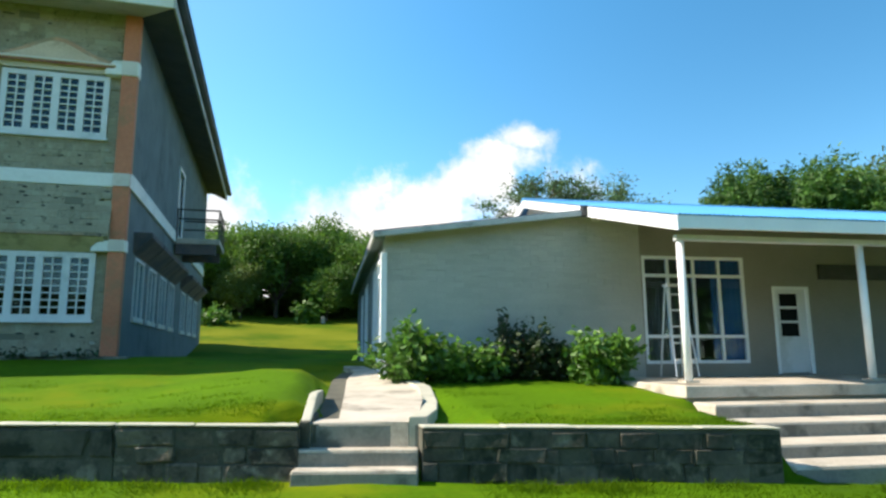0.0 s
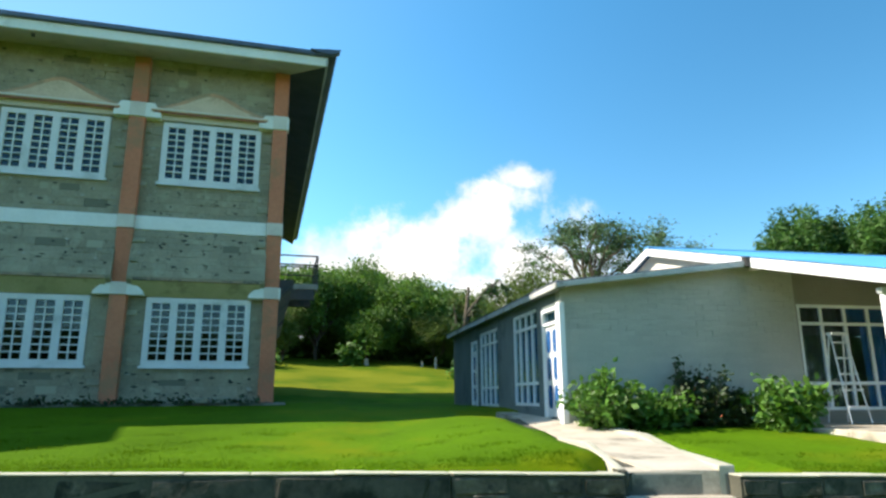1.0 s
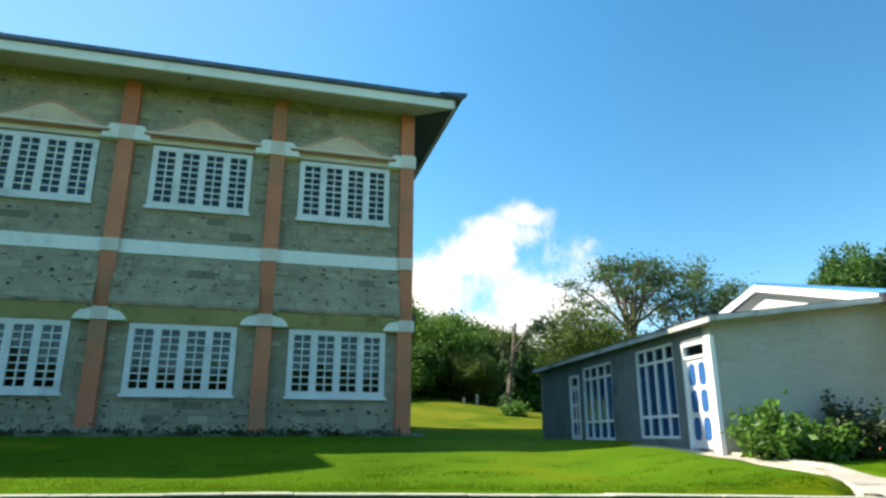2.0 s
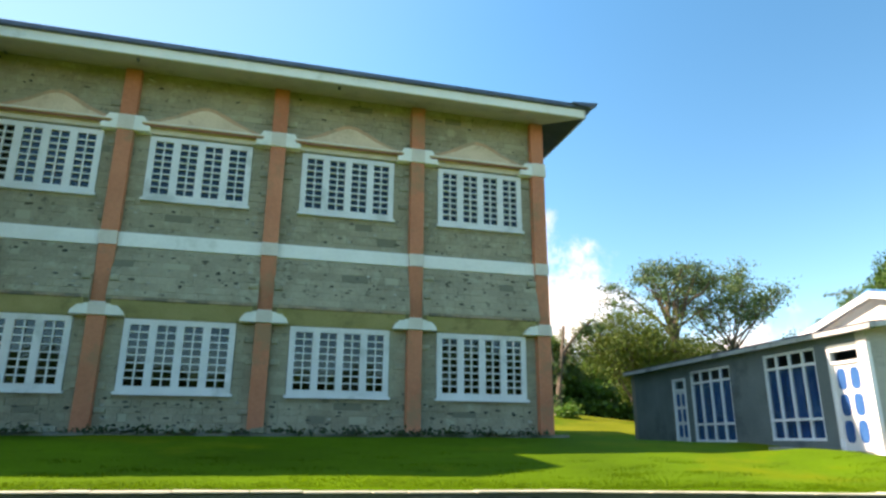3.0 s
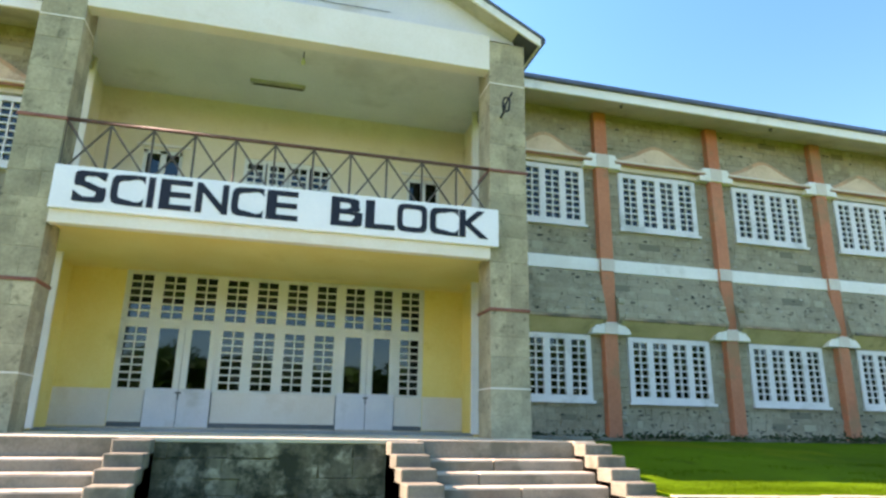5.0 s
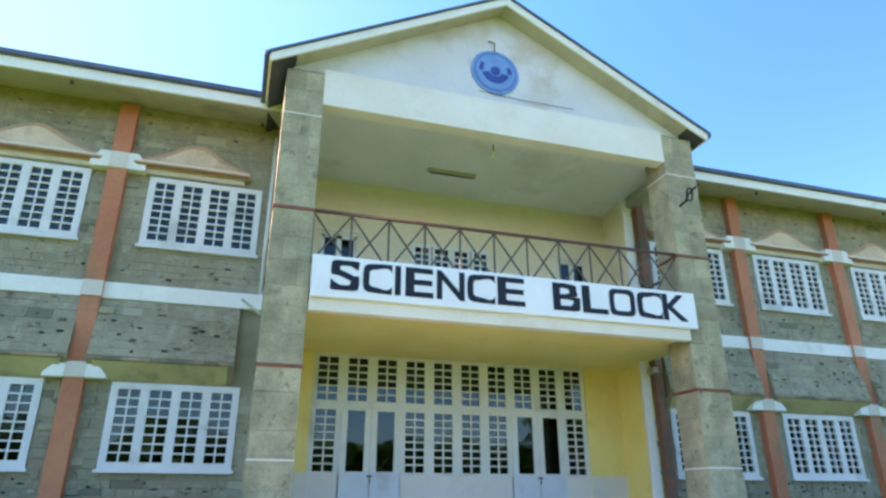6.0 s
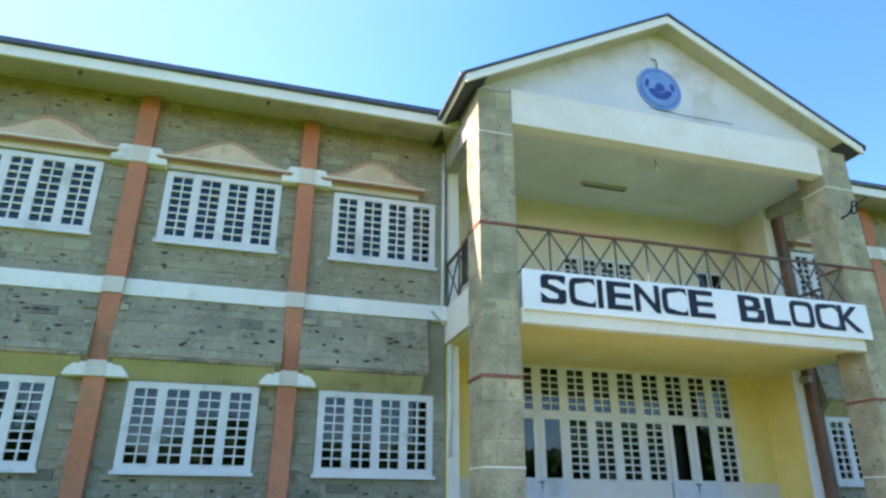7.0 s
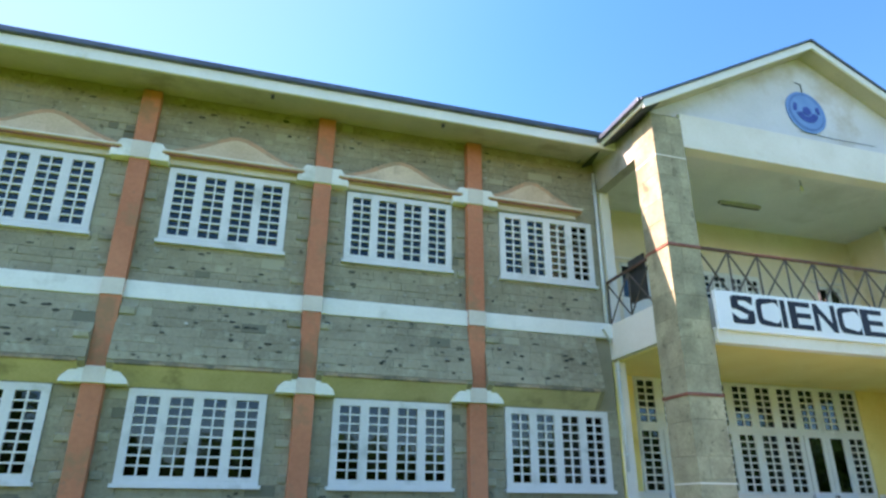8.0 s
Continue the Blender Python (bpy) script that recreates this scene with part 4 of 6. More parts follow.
for x in (-12.6, -21.2, -6.4, -27.2):
    part("room_wall", Shape().box(x - 0.1, x + 0.1, 1.2, DEEP, 1.44, 8.8), ROOM, block)
part("corridor_wall", Shape().box(-33.3, -0.3, 6.5, 6.7, 1.44, 8.8), ROOM, block)
for y0, y1, z0, z1 in side_holes[:-1]:
    w = part("window", Shape().box(-0.06, 0.03, y0, y0 + 0.07, z0, z1).box(-0.06, 0.03, y1 - 0.07, y1, z0, z1).box(-0.06, 0.03, y0 + 0.07, y1 - 0.07, z1 - 0.07, z1).box(-0.08, 0.06, y0 - 0.04, y1 + 0.04, z0 - 0.06, z0 + 0.06)
             .box(-0.05, 0.02, (y0 + y1) / 2 - 0.035, (y0 + y1) / 2 + 0.035, z0 + 0.06, z1 - 0.07), FRAME_WHITE, block, "white framed side window")
    for a, b in ((y0 + 0.07, (y0 + y1) / 2 - 0.035), ((y0 + y1) / 2 + 0.035, y1 - 0.07)):
        part("pane", Shape().box(-0.02, -0.014, a, b, z0 + 0.06, z1 - 0.07), PANE_HALL, w)
    part("hood", Shape().add(
        [(0, y, z) for y in (y0 - 0.3, y1 + 0.3) for z in (3.76, 4.25)] + [(0.4, y, z) for y in (y0 - 0.3, y1 + 0.3) for z in (4.14, 4.25)],
        [(0, 1, 3, 2), (4, 6, 7, 5), (0, 4, 5, 1), (2, 3, 7, 6), (1, 5, 7, 3), (0, 2, 6, 4)]), SIDE_HOOD, w, "dark faded hood over the window")
door = part("side_door", Shape().box(-0.12, -0.06, 7.45, 8.5, 5.36, 7.6), DOOR_WHITE, block, "white upper side door")
part("door_frame", Shape().box(-0.1, 0.05, 7.36, 7.45, 5.3, 7.7).box(-0.1, 0.05, 8.5, 8.59, 5.3, 7.7).box(-0.1, 0.05, 7.45, 8.5, 7.6, 7.7), FRAME_WHITE, door)
balcony = part("side_balcony", Shape().box(0.06, 1.42, 7.0, 9.1, 5.02, 5.2), CONCRETE, block, "small side balcony with a dark iron rail", 0.01)
for y in (7.05, 8.8):
    part("balcony_beam", Shape().box(0.06, 1.3, y, y + 0.25, 4.68, 5.02), SIDE_HOOD, balcony, "dull dark balcony beam")
for z in (6.17, 5.86):
    part("rail", Shape().rod((0.05, 7.06, z), (1.38, 7.06, z), 0.028).rod((1.38, 7.06, z), (1.38, 9.05, z), 0.028).rod((1.38, 9.05, z), (0.05, 9.05, z), 0.028), IRON, balcony, "dark iron balcony rail")
for x, y in ((1.38, 7.06), (1.38, 9.05), (1.38, 8.05), (0.08, 7.06)):
    part("rail_post", Shape().rod((x, y, 5.2), (x, y, 6.17), 0.028), IRON, balcony)
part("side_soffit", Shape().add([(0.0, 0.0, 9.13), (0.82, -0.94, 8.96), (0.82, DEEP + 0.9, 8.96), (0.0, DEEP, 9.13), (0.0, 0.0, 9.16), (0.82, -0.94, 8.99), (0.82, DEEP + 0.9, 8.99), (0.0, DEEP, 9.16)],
                                    [(0, 1, 2, 3), (7, 6, 5, 4), (0, 4, 5, 1), (1, 5, 6, 2), (2, 6, 7, 3), (3, 7, 4, 0)]), SHADED_SOFFIT, block, "side soffit with the eaves shade in its colour")
part("side_fascia", Shape().box(0.82, 0.87, -0.99, DEEP + 0.95, 8.955, 9.18), VERGE_GREY, block, "weathered grey side fascia", 0.008)
part("hip_cap", Shape().prism([(0.45, 9.285), (1.14, 9.345), (1.12, 9.26), (0.92, 9.19), (0.6, 9.22)], -1.13, -0.98), ROOF_METAL, block, "dark upturned metal hip end", 0.01)
part("side_drip_edge", Shape().box(0.9, 1.03, -0.97, DEEP + 0.97, 9.185, 9.268), ROOF_METAL, block, "dark metal drip edge", 0.012)
ridge_y, ridge_z = DEEP / 2, 11.4
roof = Shape().add([(-34.65, -1.06, 9.25), (1.07, -1.06, 9.25), (1.07, DEEP + 1, 9.25), (-34.65, DEEP + 1, 9.25), (-26.5, ridge_y, ridge_z), (-7.5, ridge_y, ridge_z),
                    (-34.65, -1.06, 9.285), (1.07, -1.06, 9.285), (1.07, DEEP + 1, 9.285), (-34.65, DEEP + 1, 9.285), (-26.5, ridge_y, ridge_z + .04), (-7.5, ridge_y, ridge_z + .04)],
                   [(6, 7, 11, 10), (7, 8, 11), (8, 9, 10, 11), (9, 6, 10), (0, 4, 5, 1), (1, 5, 2), (2, 5, 4, 3), (3, 4, 0), (0, 1, 7, 6), (1, 2, 8, 7), (2, 3, 9, 8), (3, 0, 6, 9)])
part("roof", roof, ROOF_METAL, block, "dark metal sheet hipped roof")
for k, x in enumerate((-5.2, -9.4, -24.9, -28.2)):
    part("eaves_bracket", Shape().prism([(-0.9, 8.93), (-0.82, 8.93), (-0.86, 8.86)], x - 0.03, x + 0.03, "x"), IRON, block)

# ---- portico of the science block ----
PX0, PX1 = -21.08, -12.46
PILLARS = ((-21.1, -20.42), (-13.18, -12.44))
BACK = 1.13
PILLAR_UNITS = []
for k in range(6):
    random.seed(40 + k)
    unit = Shape().stone(0, 1, 0, 1, 0.04, 0.0, 0.006)
    PILLAR_UNITS.append(Shape().add([(clamp(x, 0.002, 0.998), y * 0.8, clamp(z, 0.004, 0.996)) for x, y, z in unit.v], unit.f).mesh("stone", PILLAR_STONE))
random.seed(0)
for k, (a, b) in enumerate(PILLARS):
    col = part("pillar", Shape().box(a + 0.02, b - 0.02, -2.28, -1.64, FLOOR, 9.05), PILLAR_STONE, block, "tall grey plastered stone pillar with rust-red rings")
    rings = [(-99, 99, 3.58, 3.63), (-99, 99, 6.25, 6.30)]
    for j, (p, q, z0, z1) in enumerate(stones(a, b, FLOOR, 9.05, rings, 71 + k, 0.44)):
        place("stone", PILLAR_UNITS[j % 6], Matrix.Translation((p, -2.30, z0)) @ Matrix.Diagonal((q - p, 1, z1 - z0, 1)), col)
    for sgn, xf in ((1, a), (-1, b)):
        for j, (p, q, z0, z1) in enumerate(stones(-2.288, -1.63, FLOOR, 9.05, rings, 75 + k, 0.44)):
            turn = Matrix.Rotation(radians(-90 * sgn), 4, "Z")
            start = q if sgn > 0 else p
            place("stone", PILLAR_UNITS[j % 6], Matrix.Translation((xf, start, z0)) @ turn @ Matrix.Diagonal((q - p, 1, z1 - z0, 1)), col)
    for z in (3.605, 6.275):
        part("ring", Shape().box(a - 0.02, b + 0.02, -2.325, -1.60, z - 0.028, z + 0.028), RUST_TRIM, col, "rust-red ring", 0.006)
    for z in (2.22, 8.12):
        part("joint", Shape().box(a - 0.006, b + 0.006, -2.312, -1.62, z - 0.012, z + 0.012), CREAM, col)

# recess: back walls of both storeys with their openings, and the side returns
UNIT = 0.63
DX0 = -19.885
holes_low = [(DX0, DX0 + 10 * UNIT, 1.44, 4.6)]
UPX = [(-17.82, -15.88), (-19.92, -19.12), (-14.08, -13.28)]
holes_up = [(UPX[0][0], UPX[0][1], 6.2, 7.35)] + [(a, b, 5.36, 7.3) for a, b in UPX[1:]]
part("recess_wall", backing(-21.1, -12.5, 1.2, 5.0, holes_low, BACK, BACK + 0.22), YELLOW, block, "warm yellow painted recess wall")
part("recess_wall", backing(-21.1, -12.5, 5.2, 8.72, holes_up, BACK, BACK + 0.22), PALE_YELLOW, block, "pale yellow painted balcony wall")
for x in (-21.03, -12.66):
    part("recess_return", Shape().box(x, x + 0.12, -0.02, BACK, 1.3, 4.6), YELLOW, block)
    part("recess_return", Shape().box(x, x + 0.12, -0.02, BACK, 5.3, 8.72), PALE_YELLOW, block)
part("corner_trim", Shape().box(-12.82, -12.6, -0.06, 0.02, 1.42, 4.6), CREAM, block, "pale corner strip", 0.01)
part("corner_trim", Shape().box(-12.82, -12.6, -0.06, 0.02, 5.3, 8.9), CREAM, block, "pale corner strip", 0.01)
part("corner_trim", Shape().box(-21.0, -20.78, -0.06, 0.02, 1.42, 4.6), CREAM, block, "pale corner strip", 0.01)
part("corner_trim", Shape().box(-21.0, -20.78, -0.06, 0.02, 5.3, 8.9), CREAM, block, "pale corner strip", 0.01)
for za, zb in ((1.44, 4.9), (5.2, 8.8)):
    part("lobby_wall", Shape().box(-21.0, -12.6, 4.4, 4.6, za, zb), ROOM, block)
part("plinth", Shape().box(-20.9, -12.6, BACK - 0.03, BACK, FLOOR, 1.47), CONCRETE, block)

DX1 = DX0 + 10 * UNIT
for a, b in ((DX1 + 0.004, -12.67), (-20.9, DX0 - 0.004)):
    part("dado", Shape().box(a, b, BACK - 0.006, BACK + 0.02, 1.48, 2.19), CREAM, block, "cream painted dado")
screen = part("entrance_screen", Shape().box(DX0, DX1, BACK + 0.02, BACK + 0.1, 3.475, 3.57).box(DX0, DX1, BACK + 0.02, BACK + 0.1, 4.565, 4.6).box(DX0, DX0 + 0.04, BACK + 0.02, BACK + 0.1, 1.44, 4.565)
              .box(DX1 - 0.04, DX1, BACK + 0.02, BACK + 0.1, 1.44, 4.565), SCREEN_WHITE, block, "white lattice entrance screen with two double doors", 0.006)
top_case = lattice(2, 6, 0.045, UNIT - 0.045, 3.572, 4.562, BACK + 0.01, BACK + 0.07, 0.045, 0.03, 0.062).mesh("transom_light", SCREEN_WHITE)
low_case = lattice(2, 8, 0.045, UNIT - 0.045, 2.17, 3.472, BACK + 0.01, BACK + 0.07, 0.045, 0.03, 0.062).mesh("side_light", SCREEN_WHITE)
top_glass = Shape().box(0.08, UNIT - 0.08, BACK + 0.045, BACK + 0.05, 3.61, 4.53).mesh("glazing", PANE)
low_glass = Shape().box(0.08, UNIT - 0.08, BACK + 0.045, BACK + 0.05, 2.21, 3.44).mesh("glazing", PANE)
stile = Shape().box(-0.045, 0.045, BACK + 0.015, BACK + 0.09, 2.17, 4.565).mesh("stile", SCREEN_WHITE)
short_stile = Shape().box(-0.045, 0.045, BACK + 0.015, BACK + 0.09, 3.57, 4.565).mesh("stile", SCREEN_WHITE)
for k in range(10):
    at = Matrix.Translation((DX0 + k * UNIT, 0, 0))
    if k:
        place("stile", short_stile if k in (2, 8) else stile, at, screen)
    c = place("transom_light", top_case, at, screen)
    place("glazing", top_glass, Matrix(), c)
    if k not in (1, 2, 7, 8):
        c = place("side_light", low_case, at, screen)
        place("glazing", low_glass, Matrix(), c)
for k0, k1 in ((0, 1), (3, 7), (9, 10)):
    part("panel", Shape().box(DX0 + k0 * UNIT + 0.01, DX0 + k1 * UNIT - 0.01, BACK + 0.03, BACK + 0.08, 1.562, 2.168), CREAM, screen, "plain cream lower panel")
    part("plinth", Shape().box(DX0 + k0 * UNIT + 0.01, DX0 + k1 * UNIT - 0.01, BACK + 0.01, BACK + 0.09, FLOOR - 0.02, 1.56), PLINTH_GREY, screen, "dark grey painted plinth", 0.006)
for k in (1, 7):
    x0 = DX0 + k * UNIT
    d = part("double_door", Shape().box(x0 + 0.01, x0 + 0.625, BACK - 0.02, BACK + 0.03, 1.40, 2.22), DOOR_WHITE, block, "pale blue-white double door with tall dark panes", 0.006)
    part("leaf", Shape().box(x0 + 0.635, x0 + 1.25, BACK - 0.02, BACK + 0.03, 1.40, 2.22), DOOR_WHITE, d, "", 0.006)
    for a in (x0 + 0.01, x0 + 0.635):
        part("leaf_frame", Shape().box(a, a + 0.125, BACK - 0.02, BACK + 0.03, 2.22, 3.47).box(a + 0.49, a + 0.615, BACK - 0.02, BACK + 0.03, 2.22, 3.47).box(a + 0.125, a + 0.49, BACK - 0.02, BACK + 0.03, 3.42, 3.47), SCREEN_WHITE, d)
        part("glazing", Shape().box(a + 0.125, a + 0.49, BACK + 0.0, BACK + 0.006, 2.22, 3.42), PANE, d)
    part("handle", Shape().box(x0 + 0.57, x0 + 0.69, BACK - 0.05, BACK - 0.02, 2.12, 2.15).rod((x0 + 0.63, BACK - 0.05, 2.14), (x0 + 0.63, BACK - 0.05, 2.0), 0.012), IRON, d, "dark iron latch")
for a, b in UPX[1:]:
    d = part("balcony_door", Shape().box(a, b, BACK + 0.02, BACK + 0.06, 5.36, 6.45).box(a, a + 0.07, BACK + 0.02, BACK + 0.08, 6.45, 7.3).box(b - 0.07, b, BACK + 0.02, BACK + 0.08, 6.45, 7.3)
             .box((a + b) / 2 - 0.06, (a + b) / 2 + 0.06, BACK + 0.02, BACK + 0.08, 6.45, 7.3).box(a, b, BACK + 0.02, BACK + 0.08, 7.22, 7.3), SCREEN_WHITE, block, "white upper door with dark panes")
    part("glazing", Shape().box(a + 0.07, b - 0.07, BACK + 0.05, BACK + 0.056, 6.45, 7.22), PANE, d)
    part("lintel_ledge", Shape().box(a - 0.15, b + 0.15, BACK - 0.05, BACK, 7.38, 7.43), CREAM, d)
w = part("balcony_window", lattice(4, 1, UPX[0][0], UPX[0][1], 6.2, 7.35, BACK + 0.02, BACK + 0.09, 0.06, 0.02), SCREEN_WHITE, block, "white upper lattice window")
up_case = lattice(2, 6, 0.02, 0.4675, 6.26, 7.29, BACK + 0.01, BACK + 0.07, 0.06, 0.035).mesh("casement", SCREEN_WHITE)
for k in range(4):
    c = place("casement", up_case, Matrix.Translation((UPX[0][0] + 0.4875 * k, 0, 0)), w)
    part("glazing", Shape().box(0.08, 0.41, BACK + 0.045, BACK + 0.05, 6.32, 7.23), PANE, c)

# balcony slab, sign board, rail
part("balcony_slab", Shape().box(-21.06, -12.48, -2.2, BACK, 4.62, 5.34), CREAM, block, "cream painted balcony slab", 0.015)
part("slab_soffit", Shape().box(-20.95, -12.6, -2.1, BACK, 4.59, 4.618), YELLOW, block, "yellow painted underside of the balcony")
part("slab_beam", Shape().box(-20.40, -13.2, -2.38, -2.202, 4.50, 4.78), CREAM, block, "", 0.015)
sign = thing("sign_board", "long white sign board with bold black capitals on the balcony front", "sign", (-16.73, -2.46, 4.72))
part("board", Shape().box(-20.40, -13.07, -2.46, -2.385, 4.72, 5.43), SIGN_WHITE, sign, "", 0.008)
LETTERS = (("S", -20.09, -19.62), ("C", -19.56, -19.07), ("I", -19.02, -18.92), ("E", -18.84, -18.35), ("N", -18.29, -17.79), ("C", -17.74, -17.23), ("E", -17.18, -16.66),
           ("B", -16.11, -15.57), ("L", -15.52, -15.0), ("O", -14.96, -14.42), ("C", -14.37, -13.84), ("K", -13.82, -13.27))


def squared(u, v, power=5.0):
    """Pushes a round bowl, given from -1 to 1, out into a rounded square."""
    far = (abs(u) ** power + abs(v) ** power) ** (1 / power)
    k = math.hypot(u, v) / far if far > 1e-6 else 1.0
    return clamp(u * k, -1.0, 1.0), clamp(v * k, -1.0, 1.0)


for char, a, b in LETTERS:
    curve = bpy.data.curves.new("letter", "FONT")
    curve.body, curve.extrude, curve.offset, curve.resolution_u = char, 0.012, 0.02, 8
    tmp = new("letter_source", curve)
    me = bpy.data.meshes.new_from_object(tmp)
    bpy.data.objects.remove(tmp)
    xs, ys = [v.co.x for v in me.vertices], [v.co.y for v in me.vertices]
    left, low, w0, h0 = min(xs), min(ys), max(xs) - min(xs), max(ys) - min(ys)
    for vert in me.vertices:
        u, v = 2 * (vert.co.x - left) / w0 - 1, 2 * (vert.co.y - low) / h0 - 1
        if char in "CO":
            u, v = squared(u, v)
        elif char in "SB" and (char == "S" or u > 0):
            half = 0.5 if v > 0 else -0.5
            u, v = squared(u, (v - half) * 2)
            v = v / 2 + half
        vert.co.x, vert.co.y = (u + 1) / 2, (v + 1) / 2
    me.transform(Matrix.Translation((a, -2.463, 4.845)) @ Matrix.Rotation(radians(90), 4, "X") @ Matrix.Diagonal((b - a, 0.515, 0.6, 1)))
    me.materials.clear()
    me.materials.append(BLACK_PAINT)
    part("letter", me, None, sign, "black painted capital letter")


def brace_rail(name, p, q, z0, z1, panels, parent):
    p, q = Vector(p), Vector(q)
    top = part(name, Shape().rod((p.x, p.y, z1), (q.x, q.y, z1), 0.034, 10), RAIL_BROWN, parent, "brown iron rail with crossed bars", smooth=True)
    for k in range(panels + 1):
        a = p.lerp(q, k / panels)
        part("upright", Shape().rod((a.x, a.y, z0), (a.x, a.y, z1), 0.019, 6), GREY_IRON, top)
        if k < panels:
            b = p.lerp(q, (k + 1) / panels)
            part("brace", Shape().rod((a.x, a.y, z1 - 0.03), (b.x, b.y, z0), 0.018, 6), GREY_IRON, top)
            part("brace", Shape().rod((a.x, a.y + 0.02, z0), (b.x, b.y + 0.02, z1 - 0.03), 0.018, 6), GREY_IRON, top)
    return top


brace_rail("balcony_rail", (-20.42, -2.22, 0), (-13.16, -2.22, 0), 5.36, 6.31, 11, block)
brace_rail("balcony_rail", (-21.02, -1.62, 0), (-21.02, -0.06, 0), 5.36, 6.27, 2, block)
brace_rail("balcony_rail", (-12.52, -1.62, 0), (-12.52, -0.06, 0), 5.36, 6.27, 2, block)
part("notice_panel", Shape().box(-20.95, -20.9, -1.3, -0.75, 5.6, 6.5), IRON, block, "dark panel leaning behind the rail", 0.02)

# ceiling, gable beam, gable and its roof
part("portico_ceiling", Shape().box(-21.0, -12.5, -2.0, BACK, 8.66, 8.72), CEILING_BOARD, block, "plain pale portico ceiling")
part("gable_beam", Shape().box(-20.43, -13.17, -2.30, -2.0, 8.40, 9.17), CREAM, block, "broad cream gable beam", 0.01)
for a in (-21.08, -12.70):
    part("side_beam", Shape().box(a, a + 0.24, -1.62, 0.0, 8.40, 9.12), BEAM_GREY, block, "grey side beam, darker than the gable beam")
part("gable_wall", Shape().prism([(-21.0, 9.17), (-12.6, 9.17), (-12.6, 9.2), (-16.8, 11.46), (-21.0, 9.2)], -2.16, -2.02), GABLE_WHITE, block, "stained white gable wall")
for sgn in (-1, 1):
    def xz(t, dz=0.0):
        return (MID + sgn * 4.62 * t, 11.62 - 2.5 * t + dz)
    part("gable_roof", Shape().prism([xz(0), xz(1.012, 0.0), xz(1.012, 0.045), xz(0, 0.045)], -2.62, 6.0), ROOF_METAL, block, "dark metal sheet gable roof")
    part("bargeboard", Shape().prism([xz(0, -0.004), xz(1.0, -0.004), xz(1.0, -0.18), xz(0, -0.19)], -2.58, -2.53), WHITE, block, "white bargeboard", 0.006)
    part("gable_soffit", Shape().prism([xz(0, -0.12), xz(0.90, -0.12), xz(0.90, -0.16), xz(0, -0.16)], -2.53, 0.0), SOFFIT, block)
    part("gable_soffit", Shape().prism([xz(0.902, -0.12), xz(0.99, -0.12), xz(0.99, -0.17), xz(0.902, -0.165)], -2.528, 0.0), SHADED_SOFFIT, block, "end of the gable soffit, shade put into its colour")
    part("gable_fascia", Shape().box(*sorted((MID + sgn * 4.60, MID + sgn * 4.64)), -2.53, -0.9, 9.0, 9.10), WHITE, block, "white eaves edge of the gable")
    part("gable_gutter", Shape().box(*sorted((MID + sgn * 4.645, MID + sgn * 4.73)), -2.56, -0.95, 9.06, 9.16), ROOF_METAL, block, "dark metal gutter", 0.012)
badge = thing("wall_badge", "round blue painted badge on the white gable", "badge", (-16.96, -2.16, 9.95))
n = 40
ring = [(math.cos(6.28318 * i / n), math.sin(6.28318 * i / n)) for i in range(n)]
for r, y, mat, nm in ((0.53, -2.19, BADGE_LIGHT, "disc"), (0.47, -2.197, BADGE_BLUE, "rim_band"), (0.43, -2.204, BADGE_LIGHT, "field")):
    part(nm, Shape().prism([(-16.96 + r * c, 9.95 + r * s) for c, s in ring], y, -2.165), mat, badge)
arc = lambda r, a0, a1, m=10: [(-16.96 + r * math.cos(radians(a0 + (a1 - a0) * i / m)), 9.97 + r * math.sin(radians(a0 + (a1 - a0) * i / m))) for i in range(m + 1)]
part("crest", Shape().prism(arc(0.30, 195, 345) + arc(0.14, 345, 195), -2.215, -2.2), BADGE_DARK, badge, "dark blue crescent shape")
part("crest", Shape().prism(arc(0.11, 0, 324, 12), -2.215, -2.2), BADGE_DARK, badge)
for p, q in ((150, 185), (-5, 25)):
    part("crest", Shape().prism(arc(0.36, p, q) + arc(0.27, q, p), -2.215, -2.2), BADGE_DARK, badge)
part("cable", Shape().rod((-17.3, -2.185, 9.42), (-16.3, -2.185, 9.385), 0.006, 6).rod((-16.3, -2.185, 9.385), (-15.2, -2.185, 9.40), 0.006, 6), IRON, badge, "thin dark cable running from the badge")
part("hook", Shape().rod((-16.96, -2.2, 10.47), (-16.96, -2.2, 10.68), 0.012, 6).rod((-16.96, -2.2, 10.68), (-17.1, -2.2, 10.70), 0.012, 6), IRON, badge, "small dark hook")
lamp = thing("hanging_bulb", "bare bulb hanging from the portico ceiling", "lamp", (-16.76, -1.46, 8.66))
part("flex", Shape().rod((-16.76, -1.46, 8.66), (-16.76, -1.46, 8.52), 0.01, 6), IRON, lamp)
part("bulb", Shape().rod((-16.76, -1.46, 8.52), (-16.76, -1.46, 8.42), 0.025, 10, 0.05).rod((-16.76, -1.46, 8.42), (-16.76, -1.46, 8.36), 0.05, 10, 0.02), BULB, lamp, smooth=True)
tube = thing("ceiling_batten", "unlit dull batten lamp on the portico ceiling", "lamp", (-17.2, -0.08, 8.66))
part("housing", Shape().box(-17.8, -16.65, -0.14, -0.02, 8.59, 8.66), SOFFIT, tube, "", 0.01)
part("tube", Shape().rod((-17.75, -0.08, 8.57), (-16.7, -0.08, 8.57), 0.02, 8), GREY_IRON, tube)
